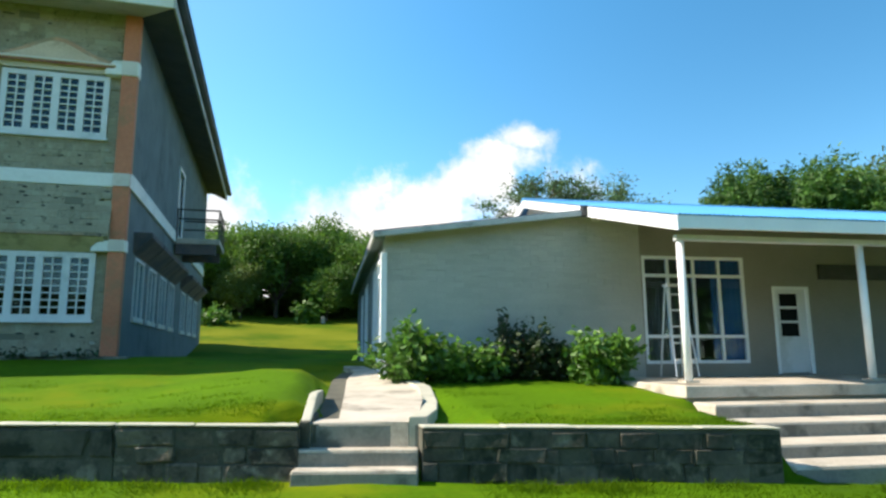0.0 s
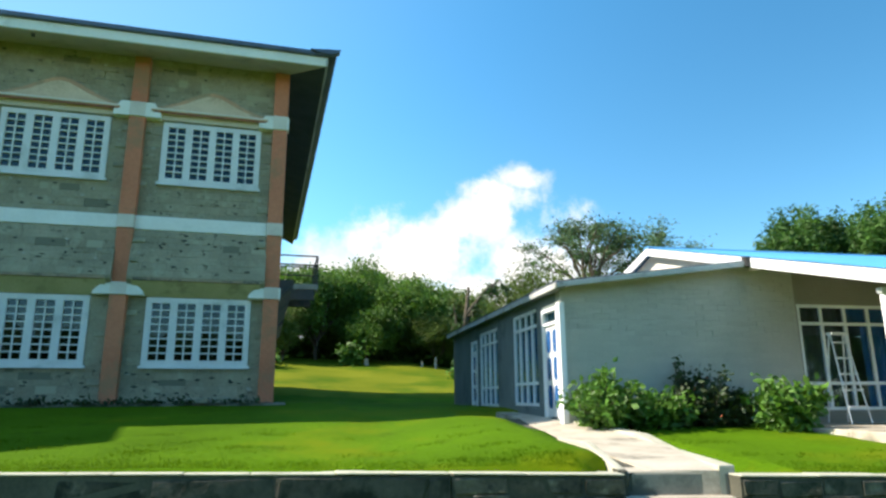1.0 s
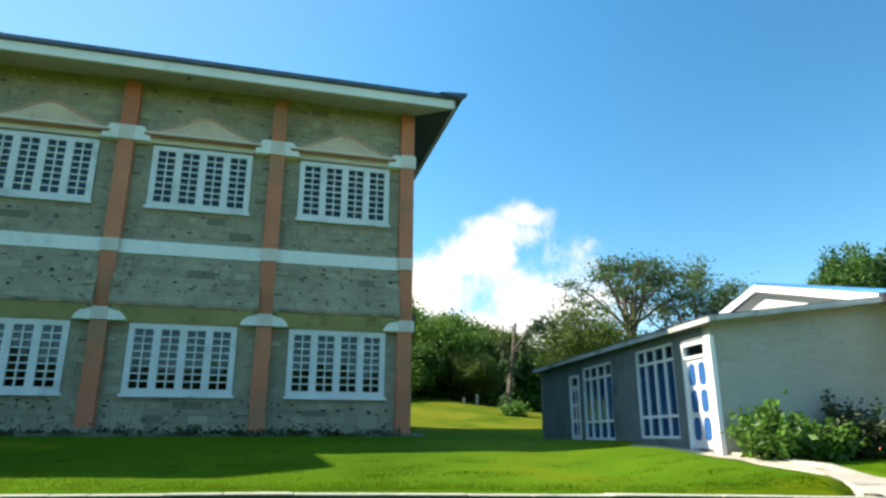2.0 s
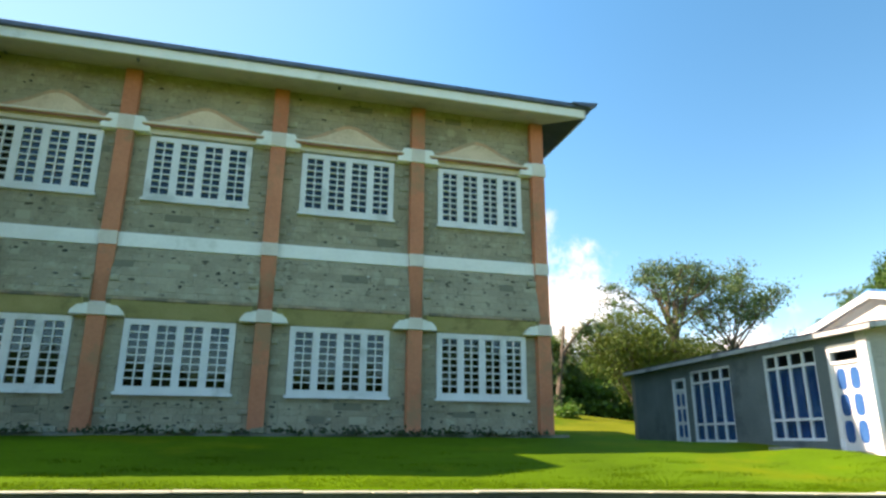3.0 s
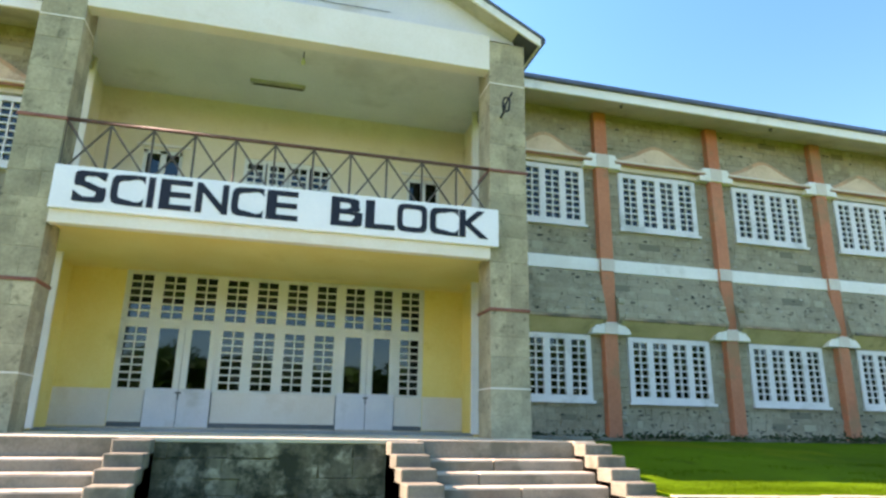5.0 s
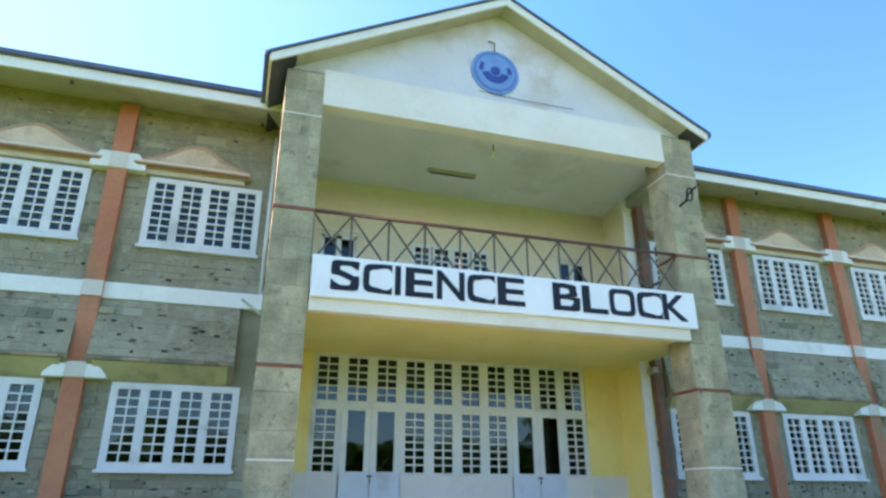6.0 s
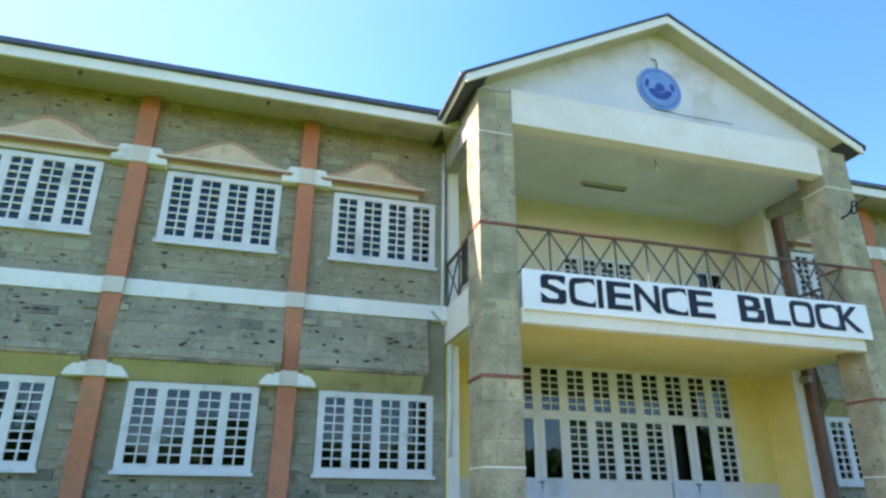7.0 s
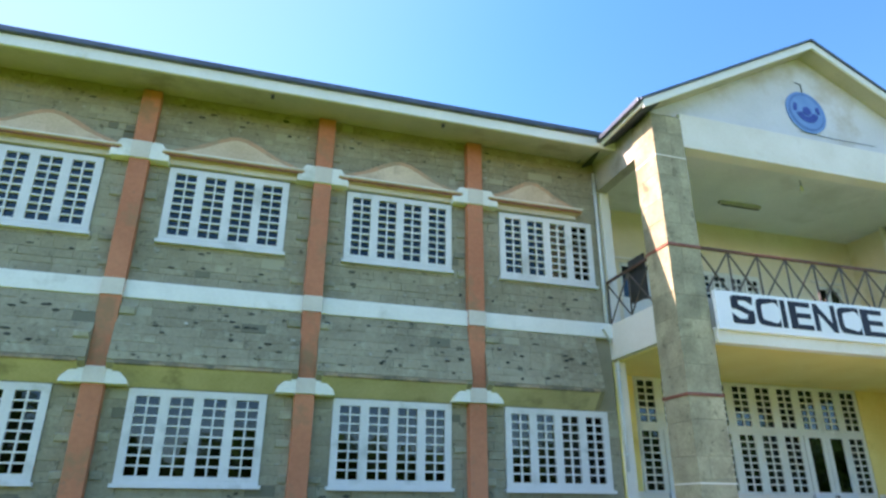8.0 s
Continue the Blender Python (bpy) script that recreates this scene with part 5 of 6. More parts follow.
bracket = thing("wall_bracket", "black iron loop bracket on a bent arm fixed to the pillar", "bracket", (-12.97, -2.3, 7.5))
part("arm", Shape().rod((-12.95, -2.29, 7.40), (-12.96, -2.52, 7.42), 0.022, 8).rod((-12.96, -2.52, 7.42), (-12.97, -2.62, 7.52), 0.022, 8).rod((-12.97, -2.62, 7.52), (-12.97, -2.98, 7.58), 0.016, 8), BLACK_PAINT, bracket, "bent black arm", smooth=True)
loop = Shape()
turns = [(-12.97 + 0.065 * math.copysign(abs(math.cos(a)) ** 0.5, math.cos(a)), -2.66 - 0.04 * math.sin(a), 7.495 + 0.12 * math.copysign(abs(math.sin(a)) ** 0.6, math.sin(a))) for a in [6.28318 * i / 16 for i in range(16)]]
for p, q in zip(turns, turns[1:] + turns[:1]):
    loop.rod(p, q, 0.02, 8)
part("loop", loop, BLACK_PAINT, bracket, "flattened iron loop", smooth=True)

for x, z0, z1 in ((-21.13, 5.0, 8.85), (-20.96, 2.5, 4.9)):
    pipe = thing("downpipe", "pale plastic downpipe clipped to the wall", "pipe", (x, -0.06, z0))
    part("pipe", Shape().rod((x, -0.07, z0), (x, -0.07, z1), 0.035, 10), PIPE_WHITE, pipe, smooth=True)
    for z in (z0 + 0.3, z1 - 0.5):
        part("clip", Shape().box(x - 0.05, x + 0.05, -0.11, 0.0, z, z + 0.03), PIPE_WHITE, pipe)
spout = thing("waste_spout", "pale slanting pipe spout beside the balcony", "pipe", (-21.3, -0.1, 5.0))
part("pipe", Shape().rod((-21.1, -0.1, 4.98), (-21.45, -0.42, 5.16), 0.03, 8), PIPE_WHITE, spout)

# terrace before the portico with its two flights of steps
terrace = structure("terrace", Shape().box(-21.05, -12.5, -4.5, BACK, 0.2, FLOOR - 0.005), MORTAR, "stone-faced entrance terrace with a pale edge", "terrace")
# floor slab made pale to bounce light onto the entrance and balcony underside
part("terrace_floor", Shape().box(-21.0, -12.5, -4.2, BACK - 0.03, FLOOR - 0.05, FLOOR + 0.004), PATH_GREY, terrace, "pale screed floor, lightened to bounce light upward", 0.01)
for a, b in ((-21.08, -20.77), (-18.53, -14.97), (-12.76, -12.42)):
    part("terrace_edge", Shape().box(a, b, -4.56, -4.2, FLOOR - 0.045, FLOOR + 0.012), COPING, terrace, "pale concrete edge", 0.012)
# edge over the steps is darker: portico shade put into its colour
for a, b in ((-20.766, -18.534), (-14.966, -12.764)):
    part("threshold", Shape().box(a, b, -4.53, -4.2, FLOOR - 0.215, FLOOR + 0.006), STEP_STONE, terrace, "threshold over the steps, portico shade in its grey", 0.012)
rnd = random.Random(9)
TERRACE_BLOCKS = block_meshes("stone_block", TERRACE_BLOCK, 9, 0.05, 0.035)
top = FLOOR - 0.05
while top > 0.4:
    h = rnd.uniform(0.11, 0.25)
    x = -18.3
    while x < -15.35:
        w = min(rnd.uniform(0.12, 0.62), -15.3 - x)
        place("stone_block", rnd.choice(TERRACE_BLOCKS), Matrix.Translation((x, -4.56 + rnd.uniform(-0.015, 0.015), top - h)) @ pose(0, 0, 0, 0, rnd.uniform(-1.5, 1.5), 0) @ Matrix.Diagonal((w + 0.004, 0.1, h + 0.004, 1)), terrace)
        x += w
    top -= h
for k, (a, b) in enumerate(((-14.95, -12.78), (-20.75, -18.55))):
    flight = thing("entrance_steps", "broad flight of pale stone entrance steps with stepped cheek blocks", "steps", ((a + b) / 2, -5.2, 0.4), group="entrance steps", kind="structure")
    for i in range(6):
        top = FLOOR - 0.215 - 0.138 * i
        cut = a + (b - a) * (0.42, 0.28, 0.47, 0.36, 0.5, 0.4)[i]
        for p, q in ((a, cut - 0.006), (cut + 0.006, b)):
            part("tread", Shape().box(p, q, -4.86 - 0.33 * i, -4.5 if i < 5 else -4.8, top - 0.2, top), CONCRETE, flight, "pale tread", bevel=0.018)
            # riser face carries its shade as a darker material than the tread
            part("riser", Shape().box(p + 0.003, q - 0.003, -4.866 - 0.33 * i, -4.82 - 0.33 * i, top - 0.148, top - 0.024), STEP_STONE, flight, "grey riser, darker than its tread for shade", 0.006)
        for p, q in ((a - 0.44, a - 0.012), (b + 0.012, b + 0.42)):
            part("cheek_block", Shape().box(p, q, -4.9 - 0.33 * i, -4.57, top - 0.134, top + 0.205), STEP_STONE, flight, bevel=0.02)
part("side_kerb", Shape().box(-12.4, -10.9, -1.6, -0.45, 1.2, 1.43), STEP_STONE, terrace, "", 0.02)

# ---- the low hall ----
hall = thing("low_hall", "long low grey brick hall with bright blue roof and veranda", "hall", HALL_AT, HALL_TURN, local=True)
# local axes: x along the front, y into the hall, z up from its floor at 1.0 m
WINDOW_F = (4.93, 7.08, 0.21, 2.26)
DOOR_F = (7.66, 8.46, 0.0, 1.7)
HL, HD = 14.0, 9.9
LOW, HIGH = 2.44, 3.02
front_holes = [WINDOW_F, DOOR_F]
side_specs = [(1.42, 3.16, 0.30, 2.27), (4.52, 6.45, 0.25, 2.20), (6.70, 7.42, 0.2, 2.05), (0.16, 1.04, 0.1, 2.16)]
part("front_wall", backing(0.0, 4.9, -0.4, 2.5, [], 0.02, 0.25), HALL_BRICK, hall, "grey painted brick front wall")
part("front_wall", backing(4.9, HL, -0.4, 2.5, front_holes, 0.02, 0.25), HALL_WALL, hall, "front wall under the veranda, its shade in the colour")
part("front_gable", Shape().prism([(0.0, 2.5), (4.9, 2.5), (4.9, 3.0), (3.9, 3.0), (0.0, 2.52)], 0.02, 0.25), HALL_BRICK, hall)
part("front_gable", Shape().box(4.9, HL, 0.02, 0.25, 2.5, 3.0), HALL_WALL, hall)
side = backing(0.25, HD, -0.4, 2.5, side_specs, 0.0, 0.25)
side.v = [(y, x, z) for x, y, z in side.v]
part("side_wall", side, SIDE_PLASTER, hall, "blue-grey side wall, darker than the front")
part("side_wall", Shape().box(HL - 0.25, HL, 0.25, HD, -0.4, 3.2), HALL_WALL, hall)
part("back_wall", Shape().prism([(0.0, -0.4), (HL, -0.4), (HL, 2.9), (3.9, 2.9), (0.0, 2.42)], HD, HD + 0.25), HALL_WALL, hall)
part("floor", Shape().box(0.2, HL, 0.2, HD, -0.15, 0.0), CONCRETE, hall)
part("inner_ceiling", Shape().box(0.25, HL - 0.25, 0.25, HD, 2.42, 2.46), ROOM, hall)
part("gable_wall", Shape().prism([(-0.2, 2.9), (7.4, 2.9), (3.55, 4.08)], 3.95, 4.1, "x"), CREAM, hall, "cream gable wall over the side roof")

# brick courses of the plain stretch of front wall
brick_rows = []
rnd = random.Random(4)
for c in range(31):
    z = -0.1 + c * 0.1
    x = -0.0 - (0.16 if c % 2 else 0.0)
    while x < 4.9:
        a, b = max(x, 0.004), min(x + 0.32, 4.9)
        top = min(2.5 + 0.125 * max(a, 0) * 1.0, 3.0)
        if b - a > 0.05 and z + 0.1 < top:
            brick_rows.append((a + 0.0008, b - 0.0008, z + 0.001, z + 0.099))
        x += 0.32

# windows with thin white bars
def barred(name, x0, x1, z0, z1, cols, bars, parent, along="x", label="", depth=(0.02, 0.10)):
    """A window of plain bars in the plane along x or y; bars: the heights of its cross bars."""
    d0, d1 = depth
    def slab(s, a, b, e, f, p=d0, q=d1):
        return s.box(a, b, p, q, e, f) if along == "x" else s.box(p, q, a, b, e, f)
    s = Shape()
    slab(s, x0, x0 + 0.06, z0, z1), slab(s, x1 - 0.06, x1, z0, z1), slab(s, x0 + 0.06, x1 - 0.06, z0, z0 + 0.06), slab(s, x0 + 0.06, x1 - 0.06, z1 - 0.06, z1)
    w = part(name, s, BRIGHT_FRAME, parent, label, 0.004)
    for i in range(1, cols):
        x = x0 + (x1 - x0) * i / cols
        part("mullion", slab(Shape(), x - 0.025, x + 0.025, z0 + 0.06, z1 - 0.06, d0 + 0.005, d1 - 0.005), BRIGHT_FRAME, w)
    for z in bars:
        part("transom", slab(Shape(), x0 + 0.06, x1 - 0.06, z - 0.03, z + 0.03, d0 + 0.01, d1 - 0.01), BRIGHT_FRAME, w)
    edges = [z0 + 0.06, *bars, z1 - 0.06]
    for i in range(cols):
        a, b = x0 + (x1 - x0) * i / cols + 0.025, x0 + (x1 - x0) * (i + 1) / cols - 0.025
        for e, f in zip(edges, edges[1:]):
            g = part("pane", slab(Shape(), a, b, e, f, d0 + 0.04, d0 + 0.045), PANE_HALL, w)
            g.visible_shadow = False
    return w


barred("window", *WINDOW_F, 4, (0.72, 1.88), hall, "x", "large white barred window with blue curtains behind")
barred("window", *side_specs[0], 4, (0.76, 1.93), hall, "y", "large white barred window with blue curtains behind")
barred("window", *side_specs[1], 4, (0.72, 1.86), hall, "y", "large white barred window with blue curtains behind")


def curtain(x, y, w, h, z, turn, folds, mat):
    me = wave_cloth(w, h, folds, 0.025).mesh("curtain", mat, True)
    ob = part("curtain", me, None, None, "deep blue curtain hanging inside the window")
    ob.matrix_basis = HALL_M @ pose(x, y, z, 0, 0, turn)
    return tagged(ob, "", "curtain", "hall curtains")


curtain(6.72, 0.135, 0.62, 1.98, 0.22, 0, 5, CURTAIN)
curtain(6.27, 0.14, 0.5, 0.36, 1.86, 0, 3, CURTAIN)
# added cloth stands in for the dim reflection in the left panes
tagged(curtain(5.46, 0.16, 1.0, 1.98, 0.22, 0, 6, DRAB), "drab cloth added behind the panes for their dim reflection")
for y, w, h, n in ((1.68, 0.5, 1.62, 3), (2.3, 0.62, 1.62, 5), (2.88, 0.52, 1.62, 4), (4.85, 0.62, 1.6, 5), (5.5, 0.62, 1.6, 4), (6.12, 0.62, 1.6, 5)):
    curtain(0.125, y, w, h, 0.28, 90, n, CURTAIN)

# front door with three dark lights, side doors
d = part("front_door", Shape().box(7.72, 8.40, 0.04, 0.09, 0.02, 0.72).box(7.72, 7.82, 0.04, 0.09, 0.72, 1.64).box(8.22, 8.40, 0.04, 0.09, 0.72, 1.64)
         .box(7.82, 8.22, 0.04, 0.09, 0.98, 1.03).box(7.82, 8.22, 0.04, 0.09, 1.26, 1.31).box(7.82, 8.22, 0.04, 0.09, 1.56, 1.64), DOOR_WHITE, hall, "white front door with three dark lights", 0.006)
part("door_frame", Shape().box(7.66, 7.72, 0.0, 0.12, 0.0, 1.7).box(8.40, 8.46, 0.0, 0.12, 0.0, 1.7).box(7.72, 8.40, 0.0, 0.12, 1.64, 1.7), BRIGHT_FRAME, d)
for a, b in ((0.72, 0.98), (1.03, 1.26), (1.31, 1.56)):
    part("pane", Shape().box(7.82, 8.22, 0.06, 0.066, a, b), DARK_PANE, d)


def oval_door(y0, y1, z0, z1, name, label, trans):
    """A white door in the side wall, with six tall rounded lights and one light above it."""
    n = 14
    w = (y1 - y0)
    d = part(name, Shape().box(-0.03, 0.10, y0, y0 + 0.07, z0, z1).box(-0.03, 0.10, y1 - 0.07, y1, z0, z1).box(-0.03, 0.10, y0 + 0.07, y1 - 0.07, z1 - 0.07, z1).box(-0.02, 0.08, y0 + 0.07, y1 - 0.07, trans - 0.03, trans + 0.03), BRIGHT_FRAME, hall, label, 0.005)
    part("leaf", Shape().box(0.02, 0.065, y0 + 0.07, y1 - 0.07, z0 + 0.02, trans - 0.03), DOOR_WHITE, d, "", 0.004)
    part("transom_light", Shape().box(0.03, 0.036, y0 + 0.07, y1 - 0.07, trans + 0.03, z1 - 0.07), PANE_HALL, d)
    h = (trans - z0 - 0.2) / 3
    for r in range(3):
        for c in (-1, 1):
            cy, cz = (y0 + y1) / 2 + c * w * 0.2, z0 + 0.13 + h * (r + 0.5)
            oval = []
            for i in range(n):
                a = 6.28318 * i / n
                ca, sa = math.cos(a), math.sin(a)
                oval.append((cy + w * 0.135 * math.copysign(abs(ca) ** 0.6, ca), cz + h * 0.42 * math.copysign(abs(sa) ** 0.6, sa)))
            part("light", Shape().prism(oval, 0.012, 0.03, "x"), LIGHT_BLUE, d, "rounded dark blue light")
    return d


oval_door(*side_specs[3], "side_door", "white side door with rounded blue lights", 1.86)
oval_door(*side_specs[2], "side_door", "narrow white side door with blue lights", 1.72)
part("corner_post", Shape().box(-0.05, 0.06, -0.04, 0.14, -0.1, 2.2), BRIGHT_FRAME, hall, "white corner post", 0.01)

# side roof, main blue roof, fascias and veranda
part("side_roof", Shape().prism([(-0.22, 2.50), (3.95, 3.04), (3.95, 3.075), (-0.22, 2.535)], -0.34, HD + 0.4), ROOF_METAL, hall, "low side roof of dark metal sheet")
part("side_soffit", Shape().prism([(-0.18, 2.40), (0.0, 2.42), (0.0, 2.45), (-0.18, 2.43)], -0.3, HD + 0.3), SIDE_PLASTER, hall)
part("eaves_fascia", Shape().box(-0.22, -0.18, -0.33, HD + 0.4, 2.40, 2.50), VERGE_GREY, hall, "weathered grey eaves board", 0.005)
part("verge_fascia", Shape().prism([(-0.22, 2.41), (3.86, 2.94), (3.86, 3.045), (-0.22, 2.505)], -0.38, -0.34), VERGE_GREY, hall, "weathered grey sloping verge board", 0.005)
ribs = Shape()
x, nrib = 3.72, 150
RZ0, RZ1, RY0, RYR = 2.27, 4.16, -3.45, 3.55
for i in range(nrib):
    a = 3.72 + (HL + 0.6 - 3.72) * i / nrib
    b = 3.72 + (HL + 0.6 - 3.72) * (i + 1) / nrib
    m = a + (b - a) * 0.35
    lift = 0.022
    for (p, pz), (q, qz) in (((a, 0.0), (m, lift)), ((m, lift), (b, 0.0))):
        ribs.add([(p, RY0, RZ0 + pz), (q, RY0, RZ0 + qz), (q, RYR, RZ1 + qz), (p, RYR, RZ1 + pz), (p, 2 * RYR - RY0, RZ0 + pz), (q, 2 * RYR - RY0, RZ0 + qz)], [(0, 1, 2, 3), (3, 2, 5, 4)])
roof_ob = part("main_roof", ribs, ROOF_BLUE, hall, "bright blue ribbed metal roof")
part("ridge_cap", Shape().prism([(RYR - 0.2, RZ1 - 0.02), (RYR, RZ1 + 0.05), (RYR + 0.2, RZ1 - 0.02)], 3.7, HL + 0.62, "x"), ROOF_BLUE, roof_ob)
k = (RZ1 - RZ0) / (RYR - RY0)
part("verge_board", Shape().prism([(RY0, RZ0 - 0.02), (RYR, RZ1 - 0.02), (RYR, RZ1 - 0.20), (RY0, RZ0 - 0.22)], 3.70, 3.74, "x"), BRIGHT_FRAME, hall, "white verge board of the blue roof", 0.004)
part("verge_board", Shape().prism([(2 * RYR - RY0, RZ0 - 0.02), (RYR, RZ1 - 0.02), (RYR, RZ1 - 0.20), (2 * RYR - RY0, RZ0 - 0.22)], 3.70, 3.74, "x"), BRIGHT_FRAME, hall)
part("front_fascia", Shape().box(3.70, HL + 0.6, RY0 + 0.01, RY0 + 0.05, RZ0 - 0.185, RZ0 - 0.005), BRIGHT_FRAME, hall, "white front fascia", 0.005)
part("roof_cap", Shape().box(3.60, 3.72, -0.42, -0.30, 2.9, 3.10), IRON, hall, "small dark cap where the roofs meet", 0.01)
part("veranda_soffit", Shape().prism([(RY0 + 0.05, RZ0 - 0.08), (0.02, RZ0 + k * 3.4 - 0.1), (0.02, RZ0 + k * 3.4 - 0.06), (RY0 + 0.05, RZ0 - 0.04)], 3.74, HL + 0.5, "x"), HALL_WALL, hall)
part("veranda_beam", Shape().box(3.9, HL + 0.4, -3.06, -2.96, 1.99, 2.07), ALUMINIUM, hall, "slim steel veranda beam")
for k, u in enumerate((3.98, 6.9, 9.8, 12.7)):
    p = part("veranda_post", Shape().rod((u, -3.0, 0.0), (u, -3.0, 2.0), 0.055, 12), BRIGHT_FRAME, hall, "slim white veranda post", smooth=True)
    part("post_foot", Shape().box(u - 0.1, u + 0.1, -3.1, -2.9, 0.0, 0.03), CONCRETE, p)
part("veranda_floor", Shape().box(3.75, HL, -3.3, 0.0, -0.19, -0.03), CONCRETE, hall, "pale veranda floor", 0.015)
part("veranda_plinth", Shape().box(3.8, HL, -3.25, 0.0, -0.9, -0.19), MORTAR, hall)
part("wall_strip", Shape().box(8.72, 10.6, -0.03, 0.02, 1.85, 2.15), IRON, hall, "dark strip high on the veranda wall", 0.005)
veranda_steps = thing("veranda_steps", "wide pale concrete steps up to the veranda", "steps", HALL_AT, HALL_TURN, kind="structure", local=True)
for i, (front, top) in enumerate(((-3.8, -0.235), (-4.35, -0.405), (-4.9, -0.575), (-5.4, -0.72))):
    part("step", Shape().box((3.84, 3.74, 3.5, 3.66)[i], HL, front, -3.25 if not i else (-3.78, -4.33, -4.88)[i - 1], -1.05, top), CONCRETE, veranda_steps, bevel=0.025)
    part("riser", Shape().box((3.845, 3.745, 3.505, 3.665)[i], HL, front - 0.006, front + 0.05, -1.05, top - 0.03), SHADED_RISER, veranda_steps, "stained riser, its shade put into the colour", 0.006)

ladder = thing("step_ladder", "aluminium step ladder standing on the veranda by the window", "ladder", HALL_AT, HALL_TURN, local=True)
for y, tilt in ((-0.9, 0.3), (-0.35, -0.22)):
    for x in (5.0, 5.42):
        part("rail", Shape().rod((x, y, 0.0), (x + (0.06 if x < 5.2 else -0.06), y + tilt, 1.62), 0.015, 8), ALUMINIUM, ladder)
for i in range(5):
    z = 0.28 + 0.29 * i
    part("rung", Shape().box(5.02 + 0.012 * i, 5.40 - 0.012 * i, -0.9 + 0.185 * z - 0.05, -0.9 + 0.185 * z + 0.05, z, z + 0.025), ALUMINIUM, ladder)
part("top_step", Shape().box(5.04, 5.38, -0.68, -0.5, 1.6, 1.64), ALUMINIUM, ladder, "", 0.006)


# ---- shrubs and trees ----
def leaf_quad(s, c, size, rnd, long=1.8, droop=0.0):
    d = Vector((rnd.gauss(0, 1), rnd.gauss(0, 1), rnd.gauss(0, 0.7) - droop)).normalized()
    e = d.cross(Vector((rnd.gauss(0, 1), rnd.gauss(0, 1), rnd.gauss(0, 1)))).normalized()
    d, e = d * size * long * 0.5, e * size * 0.5
    c = Vector(c)
    fold = d.cross(e).normalized() * size * 0.12
    s.add([c - d, c + e * 0.9 + fold, c + d, c - e * 0.9 + fold], [(0, 1, 2), (0, 2, 3)])


def shrub(name, at, radius, height, leaves, size, mat, label, seed, flowers=0):
    rnd = random.Random(seed)
    ob = thing(name, label, "shrub", at, group="shrubs by the hall")
    stems, crown = Shape(), Shape()
    base = Vector(at)
    tips = []
    for i in range(16):
        a, r = rnd.uniform(0, 6.283), radius * rnd.uniform(0.25, 0.95)
        h = height * (1.0 - 0.45 * (r / radius) ** 2) * rnd.uniform(0.65, 1.05)
        mid = base + Vector((math.cos(a) * r * 0.5, math.sin(a) * r * 0.5, h * 0.55))
        tip = base + Vector((math.cos(a) * r, math.sin(a) * r, h))
        stems.rod(base + Vector((math.cos(a) * 0.06, math.sin(a) * 0.06, -0.1)), mid, 0.018, 5, 0.012).rod(mid, tip, 0.012, 5, 0.005)
        tips += [tip, mid, mid.lerp(tip, 0.5), base + (mid - base) * 0.5 + Vector((math.cos(a), math.sin(a), 0)) * r * 0.3]
    for _ in range(leaves):
        t = rnd.choice(tips)
        leaf_quad(crown, t + Vector((rnd.gauss(0, 1), rnd.gauss(0, 1), rnd.gauss(0, 0.8))) * radius * 0.2, size * rnd.uniform(0.6, 1.3), rnd, 1.5)
    part("stem_cluster", stems, BARK, ob)
    part("foliage", crown, mat, ob, "glossy green leaves")
    if flowers:
        f = Shape()
        for _ in range(flowers):
            t = rnd.choice(tips)
            leaf_quad(f, t + Vector((rnd.gauss(0, .1), -0.1 + rnd.gauss(0, .1), 0.05)), 0.07, rnd, 1.0)
        part("blossom", f, FLOWER, ob, "a few small red flowers")
    return ob


def hall_spot(u, v):
    p = HALL_M @ Vector((u, v, 0))
    return (p.x, p.y, ground_at(p.x, p.y) - 0.02)


shrub("shrub", hall_spot(0.36, -0.8), 0.7, 0.92, 1500, 0.10, LEAF_SHRUB, "leafy green shrub at the hall corner", 1)
shrub("shrub", hall_spot(1.2, -0.7), 0.7, 0.66, 1500, 0.10, LEAF_SHRUB, "leafy green shrub under the hall wall", 2)
shrub("shrub", hall_spot(1.9, -0.5), 0.5, 0.58, 800, 0.09, LEAF_DARK, "dark leafy shrub under the hall wall", 5)
shrub("shrub", hall_spot(2.5, -0.45), 0.55, 1.05, 1100, 0.075, LEAF_DARK, "dark green flowering shrub under the hall wall", 3, 9)
shrub("shrub", hall_spot(2.1, -0.3), 0.25, 1.3, 260, 0.07, LEAF_DARK, "thin dark shoot against the hall wall", 7)
shrub("shrub", hall_spot(3.0, -0.4), 0.42, 0.66, 800, 0.075, LEAF_DARK, "dark green shrub under the hall wall", 6)
shrub("shrub", hall_spot(3.42, -1.2), 0.66, 0.80, 1600, 0.11, LEAF_SHRUB, "bright leafy shrub beside the veranda", 4)


def branch(limbs, tips, p, d, length, r, depth, rnd, spread, lift):
    q = p + d * length
    limbs.rod(p, q, r, 6 if depth > 1 else 4, r * 0.62)
    if depth == 0:
        tips.append(q)
        return
    for _ in range(rnd.choice((2, 3, 3))):
        e = (d + Vector((rnd.gauss(0, spread), rnd.gauss(0, spread), rnd.gauss(lift, spread * 0.6)))).normalized()
        branch(limbs, tips, p + d * length * rnd.uniform(0.7, 1.0), e, length * rnd.uniform(0.62, 0.85), r * 0.6, depth - 1, rnd, spread, lift)
    tips.append(q)


